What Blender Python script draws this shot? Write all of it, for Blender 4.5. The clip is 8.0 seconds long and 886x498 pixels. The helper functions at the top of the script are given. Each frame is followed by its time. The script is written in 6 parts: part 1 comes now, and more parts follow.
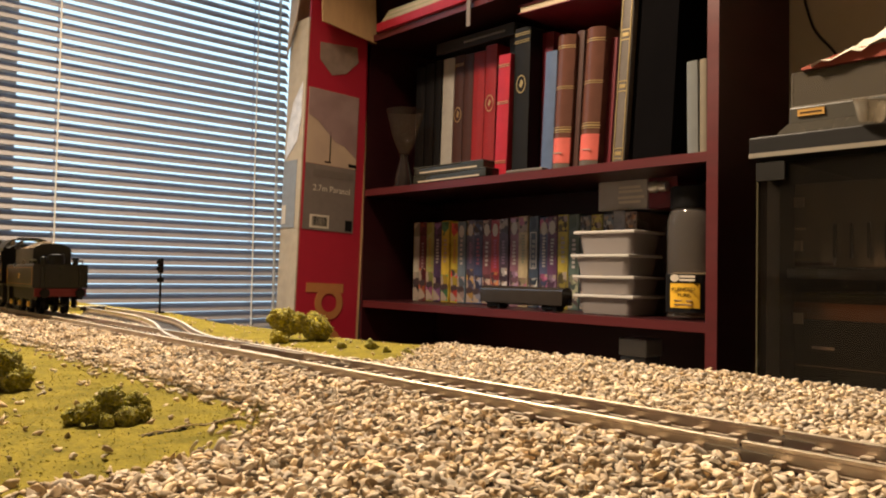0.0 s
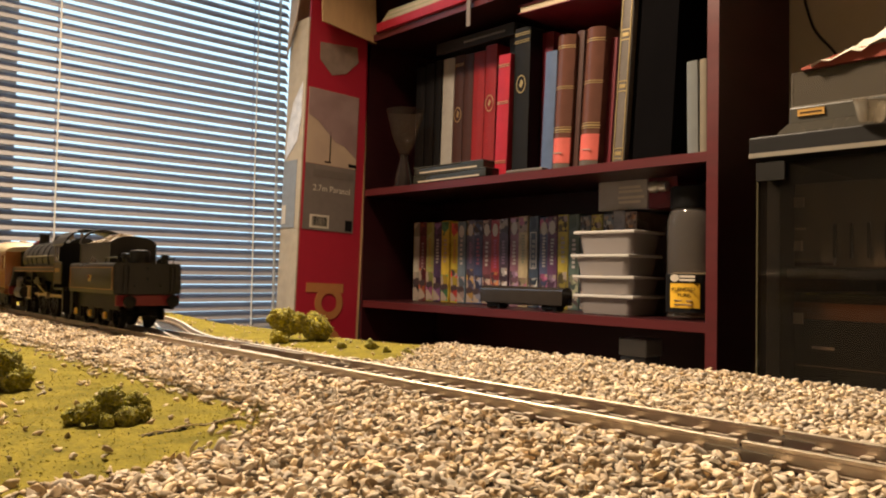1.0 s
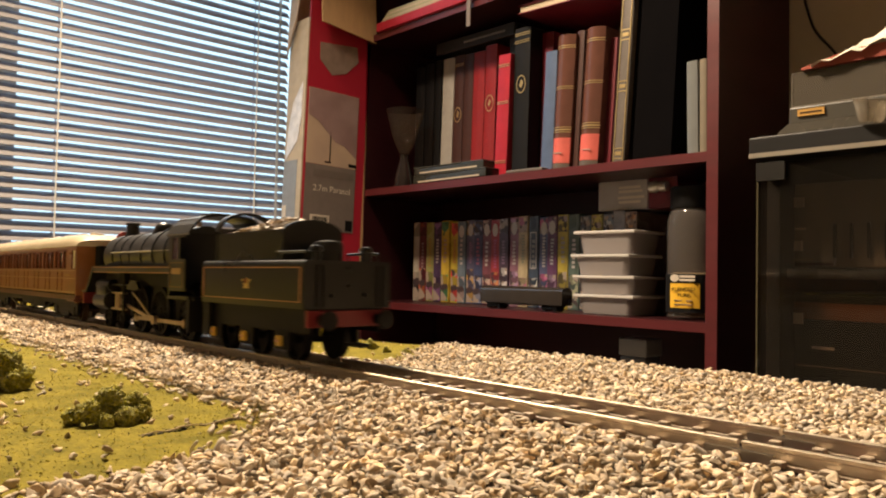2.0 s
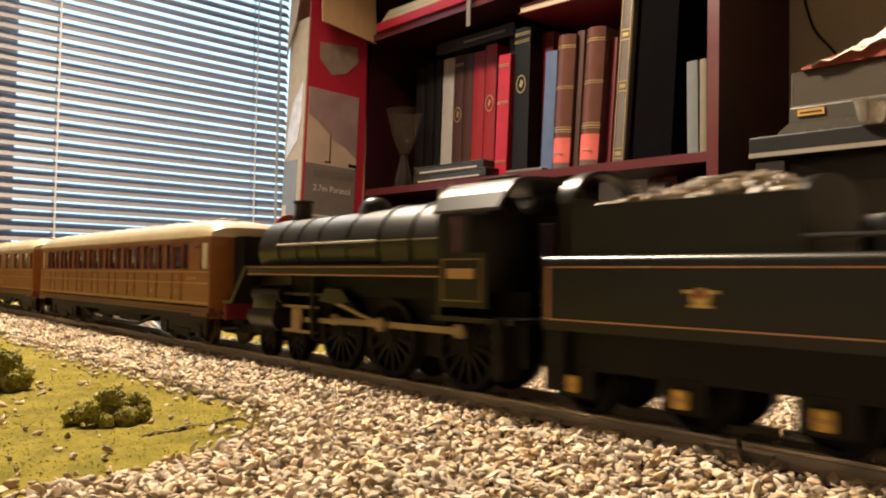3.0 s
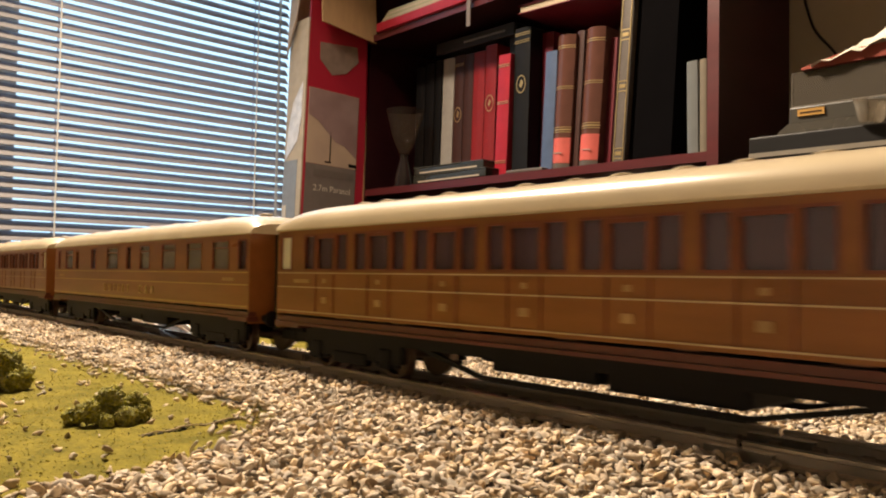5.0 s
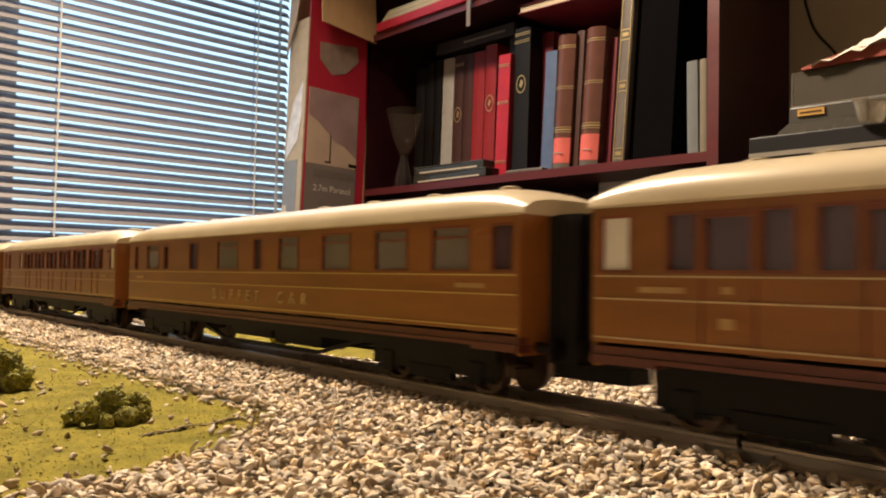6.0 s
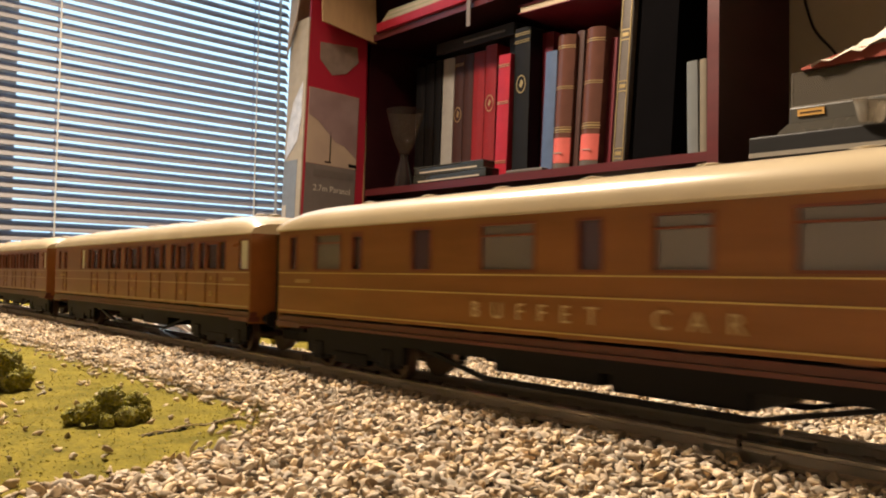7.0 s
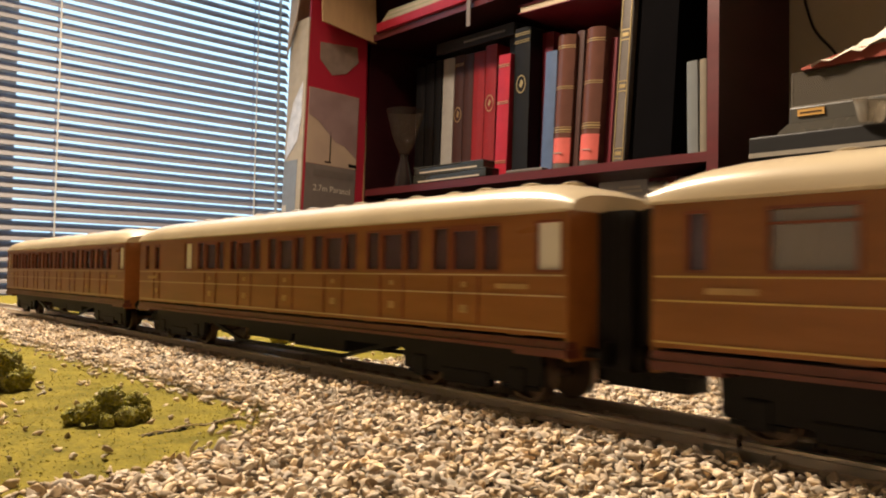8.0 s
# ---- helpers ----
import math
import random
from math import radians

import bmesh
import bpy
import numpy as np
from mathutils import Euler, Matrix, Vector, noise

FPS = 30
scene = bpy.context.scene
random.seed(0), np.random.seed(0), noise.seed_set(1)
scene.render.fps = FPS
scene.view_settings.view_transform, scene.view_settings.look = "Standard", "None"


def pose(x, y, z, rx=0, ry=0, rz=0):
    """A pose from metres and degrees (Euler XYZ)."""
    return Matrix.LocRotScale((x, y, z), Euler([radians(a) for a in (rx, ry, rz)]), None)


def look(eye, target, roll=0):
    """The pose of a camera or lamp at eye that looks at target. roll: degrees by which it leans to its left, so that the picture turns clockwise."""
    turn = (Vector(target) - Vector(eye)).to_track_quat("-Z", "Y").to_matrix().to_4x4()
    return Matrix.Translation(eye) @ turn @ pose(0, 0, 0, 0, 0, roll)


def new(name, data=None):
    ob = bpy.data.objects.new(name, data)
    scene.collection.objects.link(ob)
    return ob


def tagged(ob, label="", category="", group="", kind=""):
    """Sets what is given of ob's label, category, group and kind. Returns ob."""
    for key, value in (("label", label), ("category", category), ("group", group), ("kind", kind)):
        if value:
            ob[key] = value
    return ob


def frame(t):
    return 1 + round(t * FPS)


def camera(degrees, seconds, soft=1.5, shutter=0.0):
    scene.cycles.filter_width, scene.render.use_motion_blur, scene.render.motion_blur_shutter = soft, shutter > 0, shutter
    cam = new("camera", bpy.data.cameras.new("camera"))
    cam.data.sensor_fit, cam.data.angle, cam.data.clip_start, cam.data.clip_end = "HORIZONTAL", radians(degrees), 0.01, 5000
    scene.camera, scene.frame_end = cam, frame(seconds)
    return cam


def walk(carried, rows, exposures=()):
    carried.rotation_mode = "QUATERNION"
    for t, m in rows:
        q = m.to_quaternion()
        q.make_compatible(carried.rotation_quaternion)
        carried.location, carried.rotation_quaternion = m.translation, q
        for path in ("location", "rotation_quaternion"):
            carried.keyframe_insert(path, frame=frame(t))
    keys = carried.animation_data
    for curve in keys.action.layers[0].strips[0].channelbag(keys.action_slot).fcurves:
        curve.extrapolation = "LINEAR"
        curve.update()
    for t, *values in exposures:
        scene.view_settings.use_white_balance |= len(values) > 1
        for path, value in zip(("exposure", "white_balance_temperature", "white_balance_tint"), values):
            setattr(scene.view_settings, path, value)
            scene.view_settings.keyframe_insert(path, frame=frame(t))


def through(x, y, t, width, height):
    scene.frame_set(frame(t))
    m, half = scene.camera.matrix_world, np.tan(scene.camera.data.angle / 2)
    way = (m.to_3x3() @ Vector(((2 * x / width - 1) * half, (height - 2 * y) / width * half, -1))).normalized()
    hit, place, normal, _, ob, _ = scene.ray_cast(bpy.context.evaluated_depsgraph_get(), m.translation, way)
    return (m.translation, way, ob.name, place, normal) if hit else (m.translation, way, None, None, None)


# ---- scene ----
# ================= camera =================
EYE = Vector((0.0, 0.0, 0.037))
cam = camera(60.04, 8.0, soft=2.0, shutter=0.5)
CAM = look(EYE, EYE + Vector((-0.7398, 0.6721, 0.0310)), 1.071)
walk(cam, [(0.0, CAM), (8.0, CAM)], exposures=[(0.0, 0.12, 5950, 13), (1.4, 0.12, 5950, 13), (2.9, 0.32, 5650, 12), (3.6, 0.28, 5550, 12), (4.4, 0.13, 5600, 13), (8.0, 0.13, 5600, 13)])

# the layout board lies a little askew in the room
BOARD = Matrix.Translation(EYE) @ pose(0, 0, 0, 0, -0.4086, -1.5535) @ Matrix.Translation(-EYE)
RAIL = 0.0065        # top of the rails above the board
YC = 0.1495          # centre line of the main track

# ================= light =================
world = bpy.data.worlds.new("world")
scene.world = world
world.use_nodes = True
wn = world.node_tree.nodes
sky = wn.new("ShaderNodeTexSky")
sky.sky_type = "NISHITA"
sky.sun_disc = False
sky.sun_elevation = radians(42)
sky.sun_rotation = radians(60)
world.node_tree.links.new(sky.outputs[0], wn["Background"].inputs[0])
wn["Background"].inputs[1].default_value = 0.15

sun = new("sun", bpy.data.lights.new("sun", "SUN"))
sun.data.energy, sun.data.angle, sun.data.color = 2.0, radians(1.0), (1.0, 0.95, 0.86)
sun.matrix_world = look((3, 3, 4), (0, 0, 0))

ceiling_lamp = new("ceiling_lamp_light", bpy.data.lights.new("ceiling_lamp_light", "AREA"))
ceiling_lamp.data.shape, ceiling_lamp.data.size = "DISK", 0.22
ceiling_lamp.data.spread = radians(140)
ceiling_lamp.data.energy, ceiling_lamp.data.color = 58.0, (1.0, 0.75, 0.46)
ceiling_lamp.matrix_world = look((-1.22, 0.28, 1.44), (-0.42, 0.14, 0.0))

window_glow = new("window_sky_light", bpy.data.lights.new("window_sky_light", "AREA"))
window_glow.data.shape, window_glow.data.size, window_glow.data.size_y = "RECTANGLE", 0.84, 1.36
window_glow.data.energy, window_glow.data.color = 4.5, (0.78, 0.93, 1.0)
window_glow.matrix_world = look((-1.97, 0.84, 0.57), (0, 0.84, 0.47))


# ================= materials =================
def mat(name, color, rough=0.6, metal=0.0, grain=0.0, scale=40.0, bump=0.0, stretch=(1, 1, 1), spec=0.5,
        rand=0.0, island=0.0, stain=0.0, coat=0.0, dist=0.001, color2=None):
    """Principled surface whose colour drifts at two scales, with fine relief."""
    m = bpy.data.materials.new(name)
    m.use_nodes = True
    nt = m.node_tree
    b = nt.nodes["Principled BSDF"]
    b.inputs["Roughness"].default_value = rough
    b.inputs["Metallic"].default_value = metal
    b.inputs["Specular IOR Level"].default_value = spec
    b.inputs["Coat Weight"].default_value = coat
    c2 = color2 if color2 else tuple(c * 0.5 for c in color)
    tc = nt.nodes.new("ShaderNodeTexCoord")
    mp = nt.nodes.new("ShaderNodeMapping")
    mp.inputs["Scale"].default_value = stretch
    nt.links.new(tc.outputs["Object"], mp.inputs[0])
    n1 = nt.nodes.new("ShaderNodeTexNoise")
    n1.inputs["Scale"].default_value, n1.inputs["Detail"].default_value = scale, 6
    nt.links.new(mp.outputs[0], n1.inputs["Vector"])
    n2 = nt.nodes.new("ShaderNodeTexNoise")
    n2.inputs["Scale"].default_value, n2.inputs["Detail"].default_value = scale * 0.13, 3
    nt.links.new(mp.outputs[0], n2.inputs["Vector"])
    mix = nt.nodes.new("ShaderNodeMix")
    mix.data_type = "RGBA"
    mix.inputs[6].default_value, mix.inputs[7].default_value = (*color, 1), (*c2, 1)
    ramp = nt.nodes.new("ShaderNodeMapRange")
    ramp.inputs[1].default_value, ramp.inputs[2].default_value = 0.35, 0.7
    ramp.inputs[3].default_value, ramp.inputs[4].default_value = 0.0, grain
    nt.links.new(n1.outputs[0], ramp.inputs[0])
    fac = ramp.outputs[0]
    if stain:
        r2 = nt.nodes.new("ShaderNodeMapRange")
        r2.inputs[1].default_value, r2.inputs[2].default_value = 0.42, 0.68
        r2.inputs[3].default_value, r2.inputs[4].default_value = 0.0, stain
        nt.links.new(n2.outputs[0], r2.inputs[0])
        add = nt.nodes.new("ShaderNodeMath")
        add.use_clamp = True
        nt.links.new(fac, add.inputs[0])
        nt.links.new(r2.outputs[0], add.inputs[1])
        fac = add.outputs[0]
    nt.links.new(fac, mix.inputs[0])
    out = mix.outputs[2]
    if rand or island:
        src = nt.nodes.new("ShaderNodeObjectInfo" if rand else "ShaderNodeNewGeometry")
        sock = src.outputs["Random"] if rand else src.outputs["Random Per Island"]
        hsv = nt.nodes.new("ShaderNodeHueSaturation")
        k = rand or island
        mr = nt.nodes.new("ShaderNodeMapRange")
        mr.inputs[3].default_value, mr.inputs[4].default_value = 1 - k, 1 + k
        nt.links.new(sock, mr.inputs[0])
        nt.links.new(mr.outputs[0], hsv.inputs["Value"])
        scramble = nt.nodes.new("ShaderNodeMath")
        scramble.operation = "MULTIPLY"
        scramble.inputs[1].default_value = 7.31
        nt.links.new(sock, scramble.inputs[0])
        part_of = nt.nodes.new("ShaderNodeMath")
        part_of.operation = "FRACT"
        nt.links.new(scramble.outputs[0], part_of.inputs[0])
        ms = nt.nodes.new("ShaderNodeMapRange")
        ms.inputs[3].default_value, ms.inputs[4].default_value = 1 - 0.8 * k, 1 + 0.5 * k
        nt.links.new(part_of.outputs[0], ms.inputs[0])
        nt.links.new(ms.outputs[0], hsv.inputs["Saturation"])
        nt.links.new(out, hsv.inputs["Color"])
        out = hsv.outputs[0]
    nt.links.new(out, b.inputs["Base Color"])
    rr = nt.nodes.new("ShaderNodeMapRange")
    rr.inputs[3].default_value, rr.inputs[4].default_value = max(0.02, rough - 0.12), min(1, rough + 0.12)
    nt.links.new(n2.outputs[0], rr.inputs[0])
    nt.links.new(rr.outputs[0], b.inputs["Roughness"])
    if bump:
        bp = nt.nodes.new("ShaderNodeBump")
        bp.inputs["Strength"].default_value, bp.inputs["Distance"].default_value = bump, dist
        nt.links.new(n1.outputs[0], bp.inputs["Height"])
        nt.links.new(bp.outputs[0], b.inputs["Normal"])
    return m


def clear(name, color=(1, 1, 1), rough=0.02, through=0.85, gloss=0.5, body=None):
    """Thin clear sheet: a tinted see-through share, and the rest a glossy body."""
    m = bpy.data.materials.new(name)
    m.use_nodes = True
    nt = m.node_tree
    b = nt.nodes["Principled BSDF"]
    b.inputs["Base Color"].default_value = (*(body or tuple(c * 0.05 for c in color)), 1)
    b.inputs["Roughness"].default_value = rough
    b.inputs["Specular IOR Level"].default_value = gloss
    t = nt.nodes.new("ShaderNodeBsdfTransparent")
    t.inputs[0].default_value = (*color, 1)
    mx = nt.nodes.new("ShaderNodeMixShader")
    mx.inputs[0].default_value = through
    nt.links.new(b.outputs[0], mx.inputs[1])
    nt.links.new(t.outputs[0], mx.inputs[2])
    nt.links.new(mx.outputs[0], nt.nodes["Material Output"].inputs[0])
    return m


M_stone = mat("limestone_chips", (0.62, 0.485, 0.32), 0.85, grain=0.55, scale=700, bump=0.5, island=0.5, stain=0.35, dist=0.0003, color2=(0.25, 0.21, 0.165))
M_stone_one = mat("limestone_chip", (0.62, 0.485, 0.32), 0.85, grain=0.55, scale=700, bump=0.5, rand=0.5, stain=0.35, dist=0.0003, color2=(0.25, 0.21, 0.165))
M_turf = mat("green_turf", (0.225, 0.182, 0.018), 0.95, spec=0.08, grain=0.7, scale=800, bump=0.8, stain=0.75, dist=0.0005, color2=(0.118, 0.103, 0.012))
M_turf_grain = mat("turf_crumbs", (0.25, 0.205, 0.024), 0.95, spec=0.08, grain=0.4, scale=500, island=0.4, color2=(0.15, 0.13, 0.016))
M_bush = mat("foam_foliage", (0.52, 0.46, 0.075), 0.95, grain=0.7, scale=900, bump=0.8, island=0.3, dist=0.0004, color2=(0.22, 0.205, 0.025))
M_bush_dark = mat("dark_foam_foliage", (0.36, 0.335, 0.05), 0.95, grain=0.7, scale=900, bump=0.8, island=0.35, dist=0.0004, color2=(0.19, 0.18, 0.025))
# chairs, rail foot and switch blades: pale colour painted in for caught light
M_chair = mat("lit_pale_rail_chair", (0.48, 0.39, 0.29), 0.45, grain=0.5, scale=400, color2=(0.24, 0.18, 0.13))
M_under = mat("ballast_glue_bed", (0.20, 0.17, 0.13), 0.9, grain=0.7, scale=500, bump=0.8, dist=0.0006)
M_ply = mat("plywood_edge", (0.36, 0.25, 0.14), 0.7, grain=0.5, scale=120, stretch=(0.2, 1, 6), bump=0.2)
M_rail_side = mat("nickel_rail_web", (0.82, 0.73, 0.60), 0.30, 0.85, grain=0.6, scale=300, bump=0.1, stretch=(0.2, 1, 1), color2=(0.62, 0.53, 0.42))
M_rail_top = mat("polished_nickel", (0.80, 0.70, 0.56), 0.32, 0.8, grain=0.3, scale=220, stretch=(0.08, 1, 1))
M_sleeper = mat("black_plastic_sleeper", (0.055, 0.043, 0.036), 0.5, grain=0.6, scale=300, rand=0.25)
M_bed = mat("brown_foam_underlay", (0.085, 0.036, 0.026), 0.95, grain=0.7, scale=600, bump=0.6, dist=0.0004)
M_black = mat("satin_black_paint", (0.0075, 0.0072, 0.0072), 0.33, grain=0.4, scale=200, bump=0.03, stain=0.3, spec=0.45)
M_cabroof = mat("worn_black_roof_paint", (0.012, 0.011, 0.010), 0.40, grain=0.5, scale=150, bump=0.04, stain=0.4, spec=0.5)
M_boiler = mat("hazy_black_boiler_paint", (0.009, 0.0085, 0.0085), 0.38, grain=0.4, scale=200, bump=0.03, stain=0.3, spec=0.65)
M_dark = mat("matt_black_plastic", (0.0048, 0.0042, 0.0044), 0.6, spec=0.22, grain=0.4, scale=200)
M_steel = mat("bright_steel", (0.5, 0.47, 0.42), 0.3, 1.0, grain=0.3, scale=150)
M_brass = mat("dull_brass_rod", (0.38, 0.29, 0.18), 0.42, 0.6, grain=0.4, scale=150)
M_redpaint = mat("red_buffer_beam", (0.16, 0.008, 0.013), 0.5, grain=0.3, scale=150)
M_linered = mat("orange_lining", (0.48, 0.26, 0.13), 0.5, grain=0.2, scale=100)
M_cabline = mat("dull_gold_lining", (0.20, 0.135, 0.045), 0.5, grain=0.3, scale=100)
M_gold = mat("gold_lining", (0.60, 0.43, 0.12), 0.5, grain=0.2, scale=100)
M_marks = mat("faded_gold_marks", (0.46, 0.29, 0.11), 0.5, grain=0.5, scale=300)
M_yellowbox = mat("yellow_axlebox", (0.62, 0.40, 0.04), 0.5, grain=0.3, scale=150)
# tan base colour stands in for the warm highlights on the coal
M_coal = mat("highlight_tan_coal", (0.30, 0.225, 0.14), 0.42, grain=0.7, scale=500, bump=0.5, island=0.5, dist=0.0005, spec=0.5)
M_teak = mat("teak_panels", (0.27, 0.102, 0.022), 0.33, grain=0.6, scale=130, stretch=(0.25, 1, 1.6), bump=0.04, stain=0.35, color2=(0.175, 0.062, 0.008), dist=0.0003)
M_teakdark = mat("reddish_teak_frame", (0.20, 0.05, 0.02), 0.36, grain=0.5, scale=160, stretch=(0.3, 1, 1))
M_sole = mat("maroon_solebar", (0.105, 0.025, 0.017), 0.45, grain=0.4, scale=120)
M_roof = mat("cream_white_roof", (0.56, 0.47, 0.32), 0.26, grain=0.3, scale=60, stain=0.3, bump=0.02, color2=(0.40, 0.31, 0.20))
M_coachline = mat("faded_cream_lining", (0.60, 0.46, 0.25), 0.5, grain=0.4, scale=150)
M_letters = mat("worn_gold_lettering", (0.58, 0.43, 0.20), 0.5, grain=0.4, scale=250)
M_pane = clear("coach_glazing", (0.62, 0.60, 0.66), 0.05, 0.40, 1.0, (0.12, 0.070, 0.095))
M_pane_pale = clear("pale_coach_glazing", (0.70, 0.66, 0.62), 0.08, 0.40, 1.0, (0.30, 0.27, 0.25))
M_frosted = mat("frosted_white_pane", (0.82, 0.80, 0.76), 0.35, grain=0.12, scale=80)
M_tyre = mat("rusty_brown_wheel", (0.13, 0.085, 0.055), 0.4, 0.4, grain=0.5, scale=300)
M_inside = mat("brown_interior", (0.20, 0.10, 0.06), 0.6, grain=0.4, scale=90)

# mahogany darkened: the shade inside the bookcase is put into its colour
M_mahog = mat("shaded_mahogany_veneer", (0.028, 0.0056, 0.0078), 0.36, grain=0.6, scale=22, stretch=(0.25, 1, 3), bump=0.03, stain=0.3, spec=0.25, color2=(0.018, 0.0036, 0.0048))
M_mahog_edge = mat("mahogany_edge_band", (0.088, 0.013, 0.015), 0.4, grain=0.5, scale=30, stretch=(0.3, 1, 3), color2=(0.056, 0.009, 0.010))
M_wall = mat("beige_wall_paint", (0.33, 0.27, 0.19), 0.85, grain=0.15, scale=60, bump=0.05, stain=0.2, color2=(0.27, 0.22, 0.155))
# for the unseen south wall: made pale as a reflector, to lift the fill light
M_wall_fill = mat("unseen_fill_wall_paint", (0.62, 0.58, 0.52), 0.85, grain=0.15, scale=60, bump=0.05, stain=0.2, color2=(0.54, 0.50, 0.45))
M_ceil = mat("white_ceiling_paint", (0.75, 0.72, 0.66), 0.9, grain=0.1, scale=40, bump=0.05)
M_carpet = mat("beige_carpet", (0.36, 0.31, 0.25), 0.95, grain=0.6, scale=200, bump=0.5)
M_white = mat("white_plastic", (0.72, 0.71, 0.68), 0.4, grain=0.1, scale=60)
M_slat = mat("grey_white_aluminium_slat", (0.28, 0.262, 0.278), 0.45, grain=0.25, scale=30, stain=0.25, color2=(0.225, 0.212, 0.225))
M_cord = mat("white_cord", (0.88, 0.87, 0.84), 0.7, grain=0.1, scale=200)
M_glass = clear("window_glass", (1, 1, 1), 0.0, 0.92, 0.5)
M_kraft = mat("brown_cardboard", (0.52, 0.33, 0.16), 0.8, grain=0.3, scale=60, stretch=(1, 1, 0.2), stain=0.25, bump=0.05)
M_boxred = mat("red_printed_card", (0.36, 0.013, 0.032), 0.45, grain=0.2, scale=50, stain=0.15, color2=(0.29, 0.011, 0.026))
M_boxgrey = mat("grey_printed_panel", (0.17, 0.14, 0.125), 0.5, grain=0.2, scale=60, stain=0.15)
M_boxphoto = mat("faded_photo_print", (0.50, 0.38, 0.27), 0.45, grain=0.4, scale=14, stain=0.5, color2=(0.33, 0.24, 0.20))
M_boxwhite = mat("white_label", (0.62, 0.55, 0.45), 0.5, grain=0.15, scale=60)
M_boxgold = mat("ochre_print", (0.42, 0.17, 0.05), 0.5, grain=0.2, scale=60)


# ================= small builders =================
def add_box(bm, x0, x1, y0, y1, z0, z1, bev=0.0, m=None):
    """A block; its long edges are rounded by bev."""
    r = bmesh.ops.create_cube(bm, size=1)
    vs = r["verts"]
    bmesh.ops.scale(bm, vec=(x1 - x0, y1 - y0, z1 - z0), verts=vs)
    bmesh.ops.translate(bm, vec=((x0 + x1) / 2, (y0 + y1) / 2, (z0 + z1) / 2), verts=vs)
    if bev:
        es = list({e for v in vs for e in v.link_edges})
        g = bmesh.ops.bevel(bm, geom=es, offset=bev, segments=2, affect="EDGES", profile=0.5)
        vs = list({v for v in g["verts"]} | {v for v in vs if v.is_valid})
    if m is not None:
        bmesh.ops.transform(bm, matrix=m, verts=vs)
    return vs


def add_cyl(bm, r1, r2, h, m, seg=20):
    """A (tapered) cylinder along its own z, standing on z=0 before m."""
    r = bmesh.ops.create_cone(bm, cap_ends=True, segments=seg, radius1=r1, radius2=r2, depth=h)
    bmesh.ops.translate(bm, vec=(0, 0, h / 2), verts=r["verts"])
    bmesh.ops.transform(bm, matrix=m, verts=r["verts"])
    return r["verts"]


def add_prism(bm, outline, a0, a1, axis="x"):
    """Extrudes an outline (list of pairs) from a0 to a1 along an axis."""
    def place(a, p):
        return {"x": (a, p[0], p[1]), "y": (p[0], a, p[1]), "z": (p[0], p[1], a)}[axis]
    A = [bm.verts.new(place(a0, p)) for p in outline]
    C = [bm.verts.new(place(a1, p)) for p in outline]
    n = len(outline)
    for i in range(n):
        bm.faces.new((A[i], A[(i + 1) % n], C[(i + 1) % n], C[i]))
    bm.faces.new(A[::-1])
    bm.faces.new(C)
    return A + C


def add_lathe(bm, profile, m, seg=24):
    """Turns (radius, height) pairs about z."""
    rings = [[bm.verts.new((r * math.cos(2 * math.pi * i / seg), r * math.sin(2 * math.pi * i / seg), h)) for i in range(seg)] for r, h in profile]
    for a, c in zip(rings, rings[1:]):
        for i in range(seg):
            bm.faces.new((a[i], a[(i + 1) % seg], c[(i + 1) % seg], c[i]))
    bm.faces.new(rings[0][::-1])
    bm.faces.new(rings[-1])
    vs = [v for r in rings for v in r]
    bmesh.ops.transform(bm, matrix=m, verts=vs)
    return vs


def mesh_of(name, bm, material, smooth=False):
    bmesh.ops.recalc_face_normals(bm, faces=bm.faces)
    me = bpy.data.meshes.new(name)
    bm.to_mesh(me)
    bm.free()
    me.materials.append(material)
    if smooth:
        for p in me.polygons:
            p.use_smooth = True
        me.set_sharp_from_angle(angle=radians(38))
    return me


def part(name, bm, material, parent=None, label="", smooth=False):
    ob = new(name, mesh_of(name, bm, material, smooth))
    if parent is not None:
        ob.parent = parent
    if label:
        tagged(ob, label)
    return ob


def block(name, dims, material, parent=None, label="", bev=0.0, m=None):
    bm = bmesh.new()
    add_box(bm, *dims, bev=bev, m=m)
    return part(name, bm, material, parent, label)


def thing(name, label, category, group="", at=None):
    ob = new(name)
    ob.empty_display_size = 0.01
    tagged(ob, label, category, group)
    if at is not None:
        ob.matrix_world = at
    return ob


def words(name, text, size, m, material, parent, label="", extrude=0.0002, spacing=1.0):
    cu = bpy.data.curves.new(name, "FONT")
    cu.body, cu.size, cu.extrude, cu.align_x, cu.align_y = text, size, extrude, "CENTER", "CENTER"
    cu.space_character = spacing
    tmp = bpy.data.objects.new(name, cu)
    me = bpy.data.meshes.new_from_object(tmp)
    bpy.data.objects.remove(tmp)
    me.materials.clear()
    me.materials.append(material)
    me.transform(m)
    ob = new(name, me)
    ob.parent = parent
    if label:
        tagged(ob, label)
    return ob


